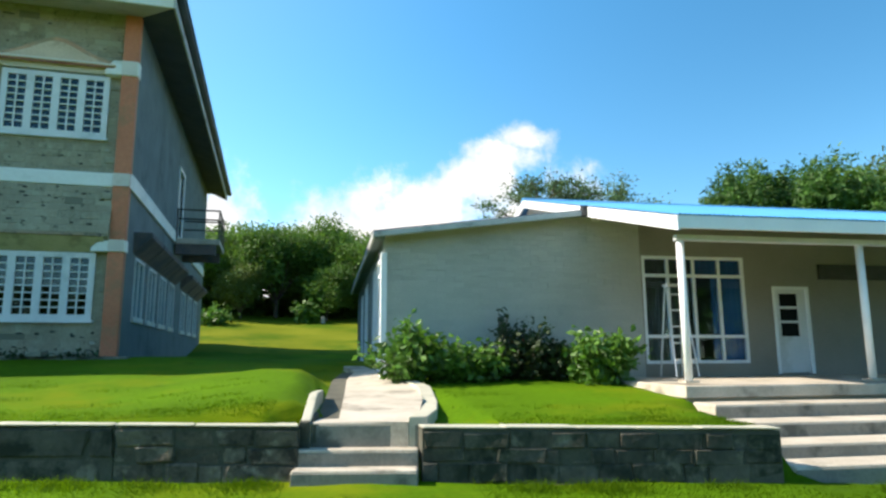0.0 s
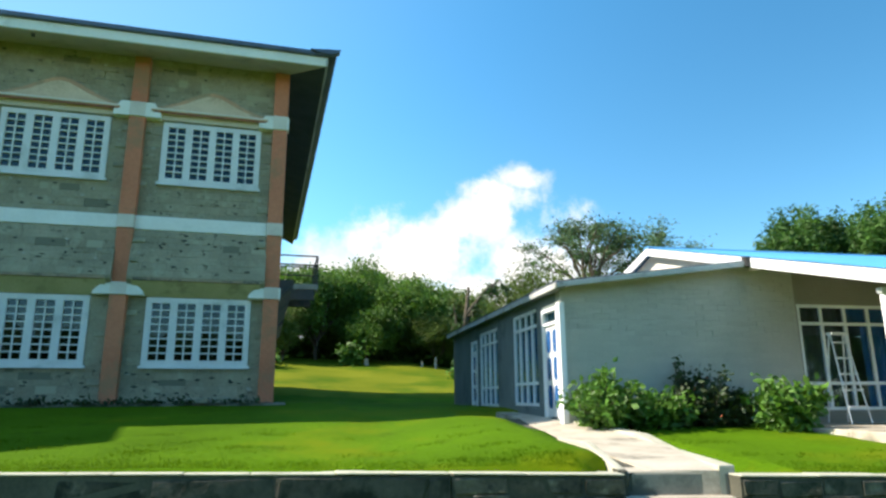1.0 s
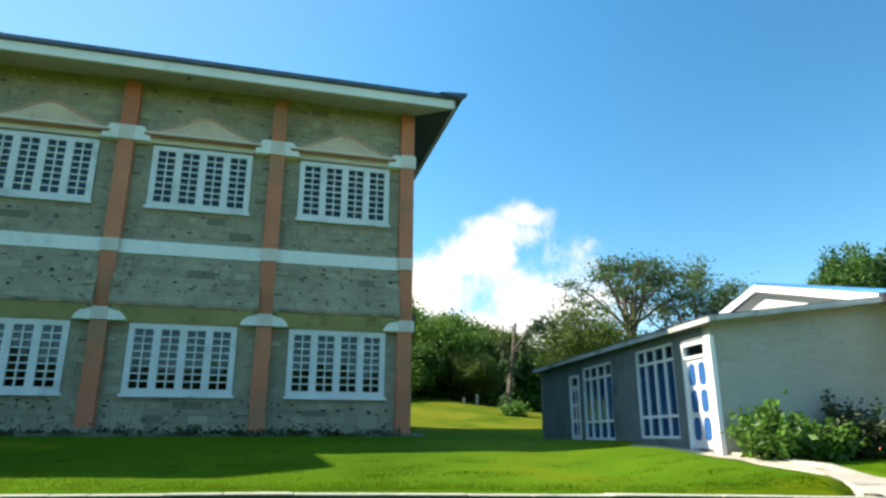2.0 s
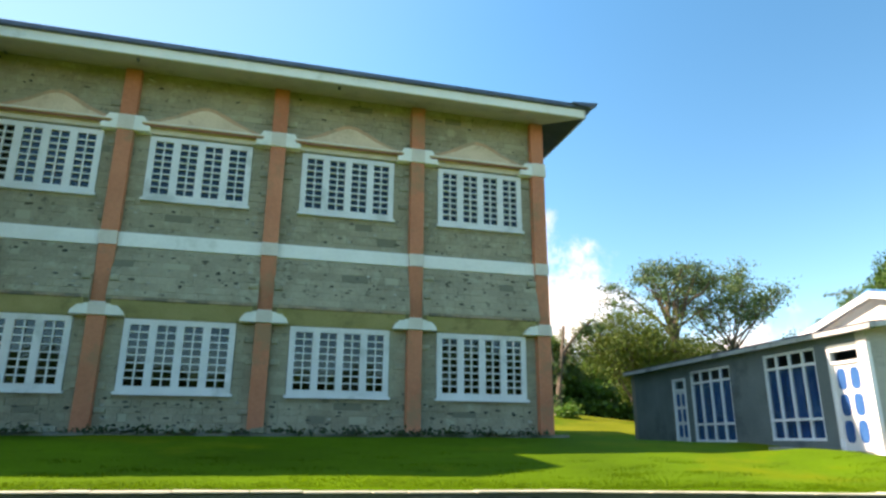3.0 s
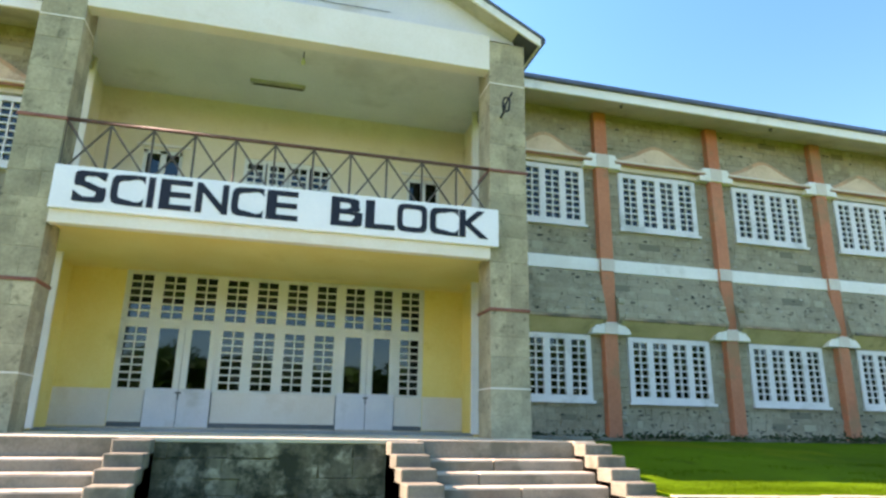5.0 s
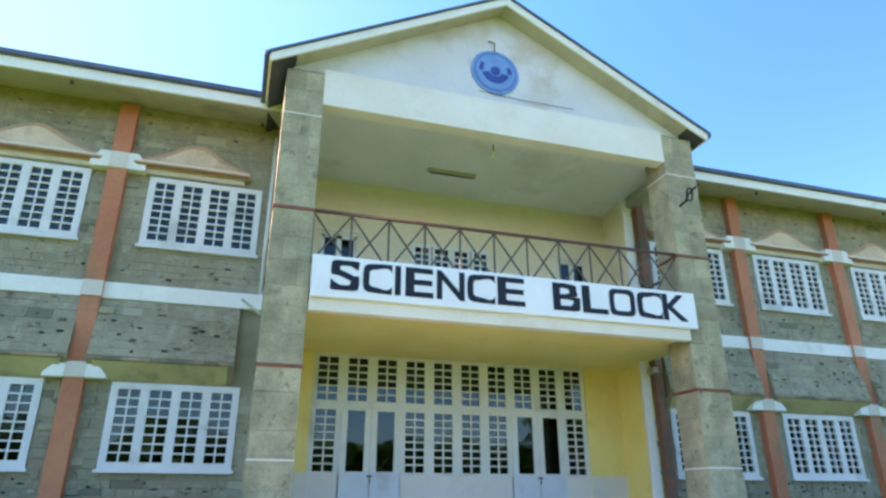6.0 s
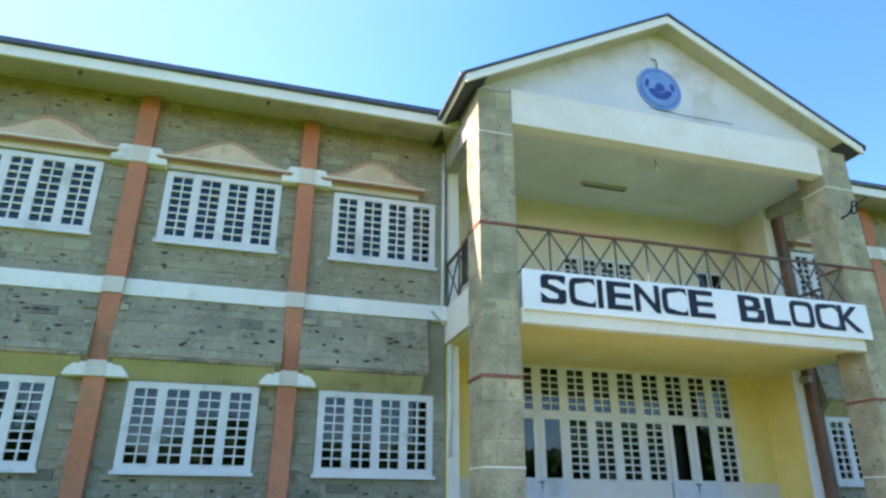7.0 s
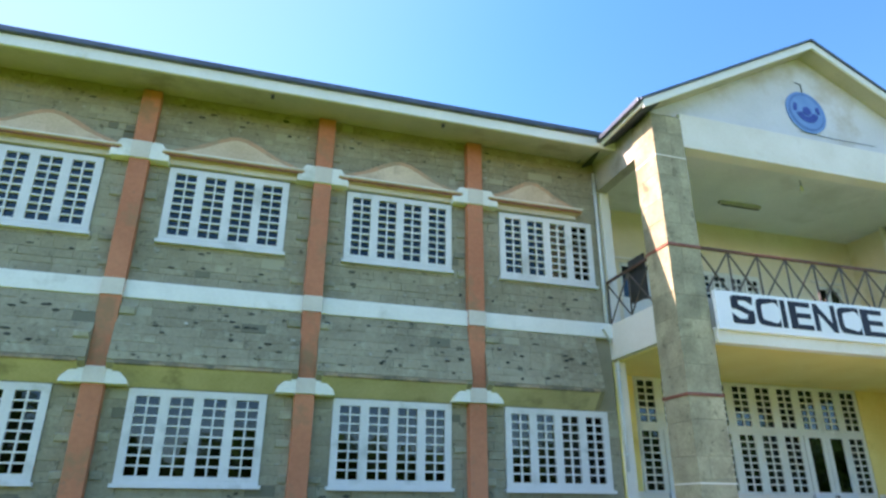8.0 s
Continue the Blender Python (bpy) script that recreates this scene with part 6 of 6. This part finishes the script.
def tree(at, height, width, mat, label, seed, leaves=5000, size=0.35, trunk=0.28, clear=0.25, spread=0.5, lift=0.25, depth=4, clump=0.13, long=1.6, group="trees", spray=0.0):
    rnd = random.Random(seed)
    ob = thing("tree", label, "tree", at, group=group)
    limbs, tips, crown = Shape(), [], Shape()
    base = Vector(at)
    lean = Vector((rnd.gauss(0, 0.05), rnd.gauss(0, 0.05), 1)).normalized()
    fork = base + lean * height * clear
    limbs.rod(base - Vector((0, 0, 0.3)), fork, height * trunk * 0.09, 9, height * trunk * 0.06)
    for i in range(6):
        a = i * 1.047 + rnd.uniform(-0.4, 0.4)
        d = Vector((math.cos(a) * spread * 1.5, math.sin(a) * spread * 1.5, 1.0)).normalized()
        branch(limbs, tips, fork - lean * rnd.uniform(0, height * 0.08), d, height * 0.24, height * trunk * 0.035, depth - 1, rnd, spread, lift)
    top = max(t.z for t in tips) - base.z
    wide = max(max(abs(t.x - base.x), abs(t.y - base.y)) for t in tips)
    fz, fx = (height - clear * height) / max(0.1, top - clear * height), width / 2 / wide

    def fit_to(p):
        p = Vector(p) - base
        z = p.z if p.z < clear * height else clear * height + (p.z - clear * height) * fz
        g = fx if p.z > clear * height else 1.0
        return base + Vector((p.x * g, p.y * g, z))
    limbs.v = [tuple(fit_to(p)) for p in limbs.v]
    tips = [fit_to(t) for t in tips]
    for _ in range(leaves):
        t = rnd.choice(tips)
        c = t + Vector((clamp(rnd.gauss(0, 1), -1.5, 1.5), clamp(rnd.gauss(0, 1), -1.5, 1.5), clamp(rnd.gauss(-0.2, 0.7), -1.5, 0.8))) * width * clump
        if spray:
            out = (t - base - Vector((0, 0, height * 0.45))).normalized() + Vector((rnd.gauss(0, 0.25), rnd.gauss(0, 0.25), 0.75))
            c += out.normalized() * spray * rnd.random()
        leaf_quad(crown, c, size * rnd.uniform(0.5, 1.4), rnd, long, 0.15)
    part("trunk", limbs, BARK, ob, "brown trunk and limbs")
    part("crown", crown, mat, ob)
    return ob


def on_ground(x, y):
    return (x, y, ground_at(x, y) - 0.1)


def to_height(x, y, top):
    return top - on_ground(x, y)[2]


# the wood behind the gap: a thicket of round-headed trees, then single trees behind the hall
WOOD = "trees of the wood"
proto = [tree(on_ground(3.5, 36), 7.2, 7.6, LEAF, "dense dark green broadleaf tree in the wood", 21, 24000, 0.15, 0.3, 0.22, 0.6, 0.14, 5, 0.075, group=WOOD),
         tree(on_ground(10.5, 37), 6.6, 8.0, LEAF, "dense dark green broadleaf tree in the wood", 22, 24000, 0.15, 0.3, 0.2, 0.6, 0.14, 5, 0.075, group=WOOD),
         tree(on_ground(16.0, 38), 6.2, 7.2, LEAF_OLIVE, "olive green broadleaf tree in the wood", 23, 22000, 0.145, 0.3, 0.18, 0.6, 0.12, 5, 0.08, group=WOOD)]
rnd = random.Random(77)
for k, (x, y, s) in enumerate(((-4.5, 35, 0.95), (-1.0, 39, 1.05), (1.0, 33.5, 0.62), (6.5, 40, 1.12), (7.2, 34, 0.66), (12.5, 33.5, 0.6), (13.8, 41, 1.0), (-8, 38, 1.1), (19.5, 42, 0.95), (-13, 42, 1.15), (24, 46, 1.0), (4.5, 46, 1.25), (10.5, 47, 1.25), (-3.5, 46, 1.25), (16.5, 48, 1.1), (30, 50, 1.0), (36, 52, 1.05), (45, 50, 1.1), (-20, 46, 1.2), (-30, 48, 1.2))):
    copy_thing(proto[k % 3], Matrix.Translation(on_ground(x, y)) @ Matrix.Rotation(rnd.uniform(0, 6.28), 4, "Z") @ Matrix.Diagonal((s, s, s * rnd.uniform(0.92, 1.08), 1)))
tree(on_ground(18.0, 25.5), 7.4, 8.0, LEAF_OLIVE, "olive yellow tree behind the hall", 36, 14000, 0.13, 0.22, 0.2, 0.6, 0.1, 5, 0.07, group="trees behind the hall")
tree(on_ground(21.4, 27.2), 6.8, 8.2, LEAF_OLIVE, "low olive green tree behind the hall", 37, 14000, 0.13, 0.22, 0.2, 0.6, 0.1, 5, 0.07, group="trees behind the hall")
tree(on_ground(26.4, 28.0), to_height(26.4, 28.0, 9.0), 9.0, LEAF_OLIVE, "low olive green tree behind the hall", 38, 12000, 0.13, 0.22, 0.2, 0.6, 0.1, 5, 0.07, group="trees behind the hall")


def arm_tree(at, fork, arms, reach, rise, dome, tilt, pads, leaves, flat, label, seed, slim=1.0, upright=0.0):
    """A tree of long bent arms that carry thin pads of leaf on their outer halves."""
    rnd = random.Random(seed)
    ob = thing("tree", label, "tree", at, group="trees behind the hall")
    limbs, crown = Shape(), Shape()
    base = Vector(at)
    top = base + Vector((rnd.gauss(0, 0.15), 0, fork))
    limbs.rod(base - Vector((0, 0, 0.3)), base.lerp(top, 0.5) + Vector((0.12, 0, 0)), 0.30 * slim, 9, 0.24 * slim)
    limbs.rod(base.lerp(top, 0.5) + Vector((0.12, 0, 0)), top, 0.24 * slim, 9, 0.19 * slim)
    for i in range(arms):
        a = 2.4 * i + rnd.uniform(-0.3, 0.3)
        r = reach * math.sqrt((i + 0.6) / arms) * rnd.uniform(0.85, 1.1)
        x = math.cos(a) * r
        h = (rise - dome * (r / reach) ** 2 + tilt * x) * rnd.uniform(0.92, 1.06)
        tip = top + Vector((x, math.sin(a) * r * 0.8, h))
        start = top - Vector((0, 0, rnd.uniform(0, fork * 0.25)))
        bow = Vector((0, 0, h * (0.22 - upright)))
        path = [start.lerp(tip, k / 7) + bow * math.sin(3.1416 * k / 7) + Vector((rnd.gauss(0, 0.1), rnd.gauss(0, 0.1), rnd.gauss(0, 0.08))) * (0 < k < 7) for k in range(8)]
        for k in range(7):
            limbs.rod(path[k], path[k + 1], (0.12 - 0.014 * k) * slim, 6, (0.106 - 0.014 * k) * slim)
        for _ in range(pads):
            k = rnd.choice((3, 4, 5, 5, 6, 6, 6))
            p = path[k].lerp(path[k + 1], rnd.random())
            side = Vector((rnd.gauss(0, 0.5), rnd.gauss(0, 0.5), rnd.gauss(0.15 + upright, 0.2)))
            q = p + side
            limbs.rod(p, q, 0.03, 4, 0.012)
            w = rnd.uniform(0.25, 0.5)
            for _ in range(leaves):
                c = p.lerp(q, rnd.uniform(0.3, 1.15)) + Vector((rnd.gauss(0, w), rnd.gauss(0, w), rnd.gauss(0, w * flat)))
                leaf_quad(crown, c, 0.12 * rnd.uniform(0.6, 1.4), rnd, 2.2, 0.2)
    part("trunk", limbs, BARK, ob, "dark trunk and long bent limbs")
    part("crown", crown, LEAF_ACACIA, ob)
    return ob


arm_tree(on_ground(21.6, 26), to_height(21.6, 26, 9.2), 15, 4.9, 4.7, 2.6, 0.03, 9, 36, 0.35, "wide umbrella-crowned acacia behind the hall", 31)
arm_tree(on_ground(26.8, 26.5), to_height(26.8, 26.5, 8.4), 12, 5.0, 5.7, 3.4, -0.06, 12, 50, 0.8, "thin feathery tree with open upper twigs", 32, 0.7, 0.25)
arm_tree(on_ground(41.5, 27.5), to_height(41.5, 27.5, 8.6), 11, 4.6, 4.9, 4.6, 0.0, 9, 50, 0.3, "dark layered tree beyond the hall", 39, 0.8)
shrub("shrub", on_ground(33.6, 27), 1.4, to_height(33.6, 27, 9.7), 1300, 0.15, LEAF_ACACIA, "dark slender sapling beyond the hall", 44)
crooked = thing("tree", "half bare crooked tree with an arching limb at the wood's edge", "tree", on_ground(11.45, 24), group="trees behind the hall")
rnd = random.Random(33)
limbs, crown = Shape(), Shape()


def limb(points, r0, r1, twigs, hang):
    """One bent limb through the points, with hanging twigs that carry a few leaves."""
    n = len(points) - 1
    for k in range(n):
        limbs.rod(points[k], points[k + 1], r0 + (r1 - r0) * k / n, 7, r0 + (r1 - r0) * (k + 1) / n)
    for _ in range(twigs):
        k = rnd.randrange(n)
        p = Vector(points[k]).lerp(Vector(points[k + 1]), rnd.random())
        q = p + Vector((rnd.gauss(0, 0.35), rnd.gauss(0, 0.35), rnd.gauss(-hang, 0.3)))
        limbs.rod(p, q, 0.03, 4, 0.012)
        for _ in range(14):
            leaf_quad(crown, p.lerp(q, rnd.uniform(0.2, 1.1)) + Vector((rnd.gauss(0, 0.08), rnd.gauss(0, 0.08), rnd.gauss(0, 0.08))), 0.11, rnd, 2.4, 0.3)


base = on_ground(11.45, 24)
limb([base, (11.55, 24, 3.6), (11.7, 24, 4.95), (11.97, 24.05, 6.7), (12.16, 24.1, 8.3)], 0.26, 0.09, 26, 0.3)
limb([(11.93, 24, 6.5), (12.68, 23.8, 7.45), (13.28, 23.7, 8.2), (14.08, 23.6, 8.72), (14.56, 23.5, 8.05)], 0.13, 0.035, 34, 0.5)
limb([(11.8, 24, 5.6), (12.3, 24.2, 6.6), (12.9, 24.3, 6.9), (13.6, 24.4, 6.5)], 0.1, 0.03, 20, 0.4)
limb([(11.7, 24, 5.0), (11.3, 24.1, 6.0), (11.2, 24.2, 7.2)], 0.08, 0.03, 16, 0.0)
part("trunk", limbs, BARK, crooked, "dark bent trunk and limbs")
part("crown", crown, LEAF_FERN, crooked)
tree(on_ground(28.8, 11.5), 9.0, 9.6, LEAF_DEEP, "big dark green tree behind the blue roof", 34, 38000, 0.10, 0.28, 0.3, 0.5, 0.3, 5, 0.017, 2.8, group="trees behind the hall", spray=1.5)
tree(on_ground(37.5, 10.5), 11.4, 10.5, LEAF_OLIVE, "big olive green tree behind the blue roof", 35, 38000, 0.11, 0.28, 0.3, 0.5, 0.3, 5, 0.017, 2.8, group="trees behind the hall", spray=1.8)
shrub("shrub", on_ground(5.5, 31), 1.1, 1.6, 700, 0.22, LEAF_SHRUB, "bright young shrub before the wood", 41)
shrub("shrub", on_ground(-0.5, 27.5), 1.6, 0.9, 900, 0.2, LEAF_SHRUB, "low bright shrub on the back lawn", 42)
shrub("shrub", on_ground(11.2, 22), 1.0, 0.8, 700, 0.16, LEAF_SHRUB, "low shrub behind the hall", 43)


for x, h, w in ((10.76, 0.5, 0.16), (11.77, 0.9, 0.16), (6.73, 0.6, 0.3)):
    at = on_ground(x, 31)
    post = thing("marker_post" if w < 0.3 else "marker_slab", "small whitewashed stone marker at the edge of the wood", "marker", at, group="white markers by the wood")
    part("shaft", Shape().prism([(-w / 2 + x, at[2] - 0.1), (w / 2 + x, at[2] - 0.1), (w * 0.46 + x, at[2] + h * 0.85), (w * 0.2 + x, at[2] + h), (-w * 0.2 + x, at[2] + h), (-w * 0.46 + x, at[2] + h * 0.85)], 30.95, 31.1), CONCRETE, post, "", 0.015)


# undergrowth that closes the foot of the wood
rnd = random.Random(55)
thicket = Shape()
for _ in range(26000):
    x = rnd.uniform(-34, 60)
    y = 40 + 5 * noise.noise((x * 0.12, 1.0, 0.0)) + rnd.gauss(0, 1.6)
    top = 3.6 + 1.6 * noise.noise((x * 0.25, 5.0, 0.0))
    leaf_quad(thicket, (x, y, ground_at(x, y) + top * rnd.random() ** 0.8), 0.4 * rnd.uniform(0.5, 1.3), rnd, 1.5)
for _ in range(16000):
    x = rnd.uniform(-14, 34)
    y = 39 + 4 * noise.noise((x * 0.12, 1.0, 0.0)) + rnd.gauss(0, 1.0)
    leaf_quad(thicket, (x, y, ground_at(x, y) + 1.5 * rnd.random()), 0.42 * rnd.uniform(0.5, 1.3), rnd, 1.5)
tagged(part("undergrowth", thicket, LEAF, None, "dense dark undergrowth below the trees"), "", "undergrowth", "", "stuff")


# unseen belt of trees behind the walk, added to darken the pane reflections
rnd = random.Random(56)
belt = Shape()
for _ in range(15000):
    x = rnd.uniform(-95, 70)
    y = -56 + 5 * noise.noise((x * 0.07, 2.0, 0.0)) + rnd.gauss(0, 1.8)
    top = (10.8 if x < -46 or x > 12 else 7.6) + 2.2 * noise.noise((x * 0.13, 7.0, 0.0)) + 1.0 * noise.noise((x * 0.6, 9.0, 0.0))
    leaf_quad(belt, (x, y, ground_at(x, y) + top * rnd.random() ** 0.7), 1.1 * rnd.uniform(0.5, 1.3), rnd, 1.5)
tagged(part("unseen_tree_belt", belt, LEAF_DEEP, None, "unseen dark green tree belt, added for the pane reflections"), "", "trees", "", "stuff")


# ---- grass ----
def blades(name, spots, seed, tall, label):
    rnd = random.Random(seed)
    s = Shape()
    for x, y in spots(rnd):
        z = ground_at(x, y)
        a, h, w = rnd.uniform(0, 6.283), tall * rnd.uniform(0.5, 1.4), 0.004 + 0.004 * rnd.random()
        dx, dy = math.cos(a) * w, math.sin(a) * w
        s.add([(x - dx, y - dy, z - 0.01), (x + dx, y + dy, z - 0.01), (x + rnd.gauss(0, h * 0.8), y + rnd.gauss(0, h * 0.8), z + h * 0.8)], [(0, 1, 2)])
    me = bpy.data.meshes.new(name)
    me.from_pydata(s.v, [], s.f)
    me.materials.append(BLADE)
    return tagged(new(name, me), label, "grass", "", "stuff")


def upper(rnd):
    for _ in range(36000):
        x = rnd.uniform(-12.2, 9.0)
        y = wall_line(x) + 0.17 + abs(rnd.gauss(0, 0.3))
        if y < -0.5 and not (3.2 + 0.25 * (y + 8) < x < 5.5 + 0.1 * (y + 8)) and (HALL_INV @ Vector((x, y, 0))).x < 3.7:
            yield x, y


def lower(rnd):
    for _ in range(42000):
        x = rnd.uniform(-12.5, 12.0)
        y = wall_line(x) - 0.1 - abs(rnd.gauss(0, 1.3))
        if not (3.3 < x < 5.1 and y > wall_line(x) - 0.85):
            yield x, y


def foot(rnd):
    clumps = [rnd.uniform(-12.2, 9.0) for _ in range(34)] + [-18.0, -17.2, -16.6, -16.1, -15.8, -15.5]
    for _ in range(9000):
        c = rnd.choice(clumps)
        x = c + rnd.gauss(0, 0.16)
        if not 3.3 < x < 5.0:
            yield x, (wall_line(x) - 0.1 if x > -12.3 else -4.65) - 0.03 - abs(rnd.gauss(0, 0.2))


blades("lawn_grass", upper, 1, 0.02, "short bright green lawn grass blades")
blades("verge_grass", lower, 2, 0.026, "short bright green grass below the wall")
blades("tall_grass", foot, 3, 0.08, "tufts of longer grass at the wall foot")

rnd = random.Random(61)
weeds = Shape()
for c in (-11.8, -11.3, -10.4, -9.0, -8.6, -7.7, -6.9, -5.9, -5.3, -4.4, -3.6, -2.9, -2.2, -1.5, -0.6, -22.6, -23.4, -24.8, -26.3, -27.9, -29.6, -31.2):
    r = rnd.uniform(0.2, 0.5)
    for _ in range(int(170 * r)):
        leaf_quad(weeds, (c + rnd.gauss(0, r), -0.46 + rnd.gauss(0, 0.06), 1.40 + abs(rnd.gauss(0, 0.055))), 0.06 * rnd.uniform(0.6, 1.4), rnd, 1.9)
tagged(part("weeds", weeds, LEAF_DARK, None, "dark weeds growing along the stone wall foot"), "", "weeds", "", "stuff")
for k in range(46):
    x = rnd.choice((-11.0, -9.2, -7.4, -5.6, -2.6, -0.9)) + rnd.gauss(0, 0.6)
    if not -12.2 < x < -0.2:
        continue
    s, c = rnd.uniform(0.05, 0.15), Vector((x, -0.3 + rnd.gauss(0, 0.08), 1.40))
    rock = Shape().add([c + Vector((a * s * rnd.uniform(0.7, 1.3), b * s * rnd.uniform(0.5, 0.9), z * s * rnd.uniform(0.5, 0.9))) for z in (0, 1) for a, b in ((-1, -1), (1, -1), (1, 1), (-1, 1))],
                       [(0, 3, 2, 1), (4, 5, 6, 7), (0, 1, 5, 4), (1, 2, 6, 5), (2, 3, 7, 6), (3, 0, 4, 7)])
    tagged(part("stone", rock, QUOIN, None, "loose pale stone lying at the wall foot", 0.01), "", "stone", "loose stones")


def tuft_spots(rnd):
    for _ in range(150):
        cx = rnd.uniform(-12.0, 8.0)
        cy = wall_line(cx) + 0.4 + abs(rnd.gauss(0, 1.3))
        if cy > -2.5 or 3.2 < cx < 5.6 or (HALL_INV @ Vector((cx, cy, 0))).x > 3.4:
            continue
        for _ in range(rnd.randint(25, 80)):
            yield cx + rnd.gauss(0, 0.16), cy + rnd.gauss(0, 0.08)


blades("lawn_tufts", tuft_spots, 4, 0.04, "small tufts of longer grass scattered in the lawn")

# ---- pieces of the walls ----
nearest = [k for k, (r, y) in enumerate(loose_stones) if r[3] < 3.0 and (-12.5 < r[0] < -6.0 or -26.4 < r[0] < -22.0)][:300]
near = set(nearest)
rest = Shape()
rnd = random.Random(12)
UNIT_STONES = []
for k in range(8):
    random.seed(90 + k)
    UNIT_STONES.append(Shape().stone(0, 1, 0, 1, 0.05, 0.0, 0.03).mesh("stone", STONE_PIECE))
random.seed(0)
for k, ((a, b, c, d), y) in enumerate(loose_stones):
    out = rnd.uniform(-0.018, -0.010)
    if k in near:
        place("stone", UNIT_STONES[k % 8], Matrix.Translation((a + 0.002, out, c + 0.002)) @ Matrix.Diagonal((b - a - 0.004, 1.0, d - c - 0.004, 1)), block)
    else:
        rest.stone(a + 0.001, b - 0.001, c + 0.001, d - 0.001, 0.02, out, 0.005)
part("stonework", rest, STONE, block, "roughly dressed grey wall stones", kind="stuff")
UNIT_BRICKS = [Shape().stone(0, 1, 0, 1, 0.6, 0.0, 0.012).mesh("brick", HALL_PIECE)]
rest = Shape()
for k, (a, b, c, d) in enumerate(brick_rows):
    if c < 1.55 and k < 300:
        place("brick", UNIT_BRICKS[0], Matrix.Translation((a, 0.007 + rnd.uniform(-0.0006, 0.0006), c)) @ Matrix.Diagonal((b - a, 0.03, d - c, 1)), hall)
    else:
        rest.stone(a, b, c, d, 0.03, 0.0105 + rnd.uniform(-0.0006, 0.0006), 0.002)
part("brickwork", rest, HALL_BRICK, hall, "grey painted bricks", kind="stuff")
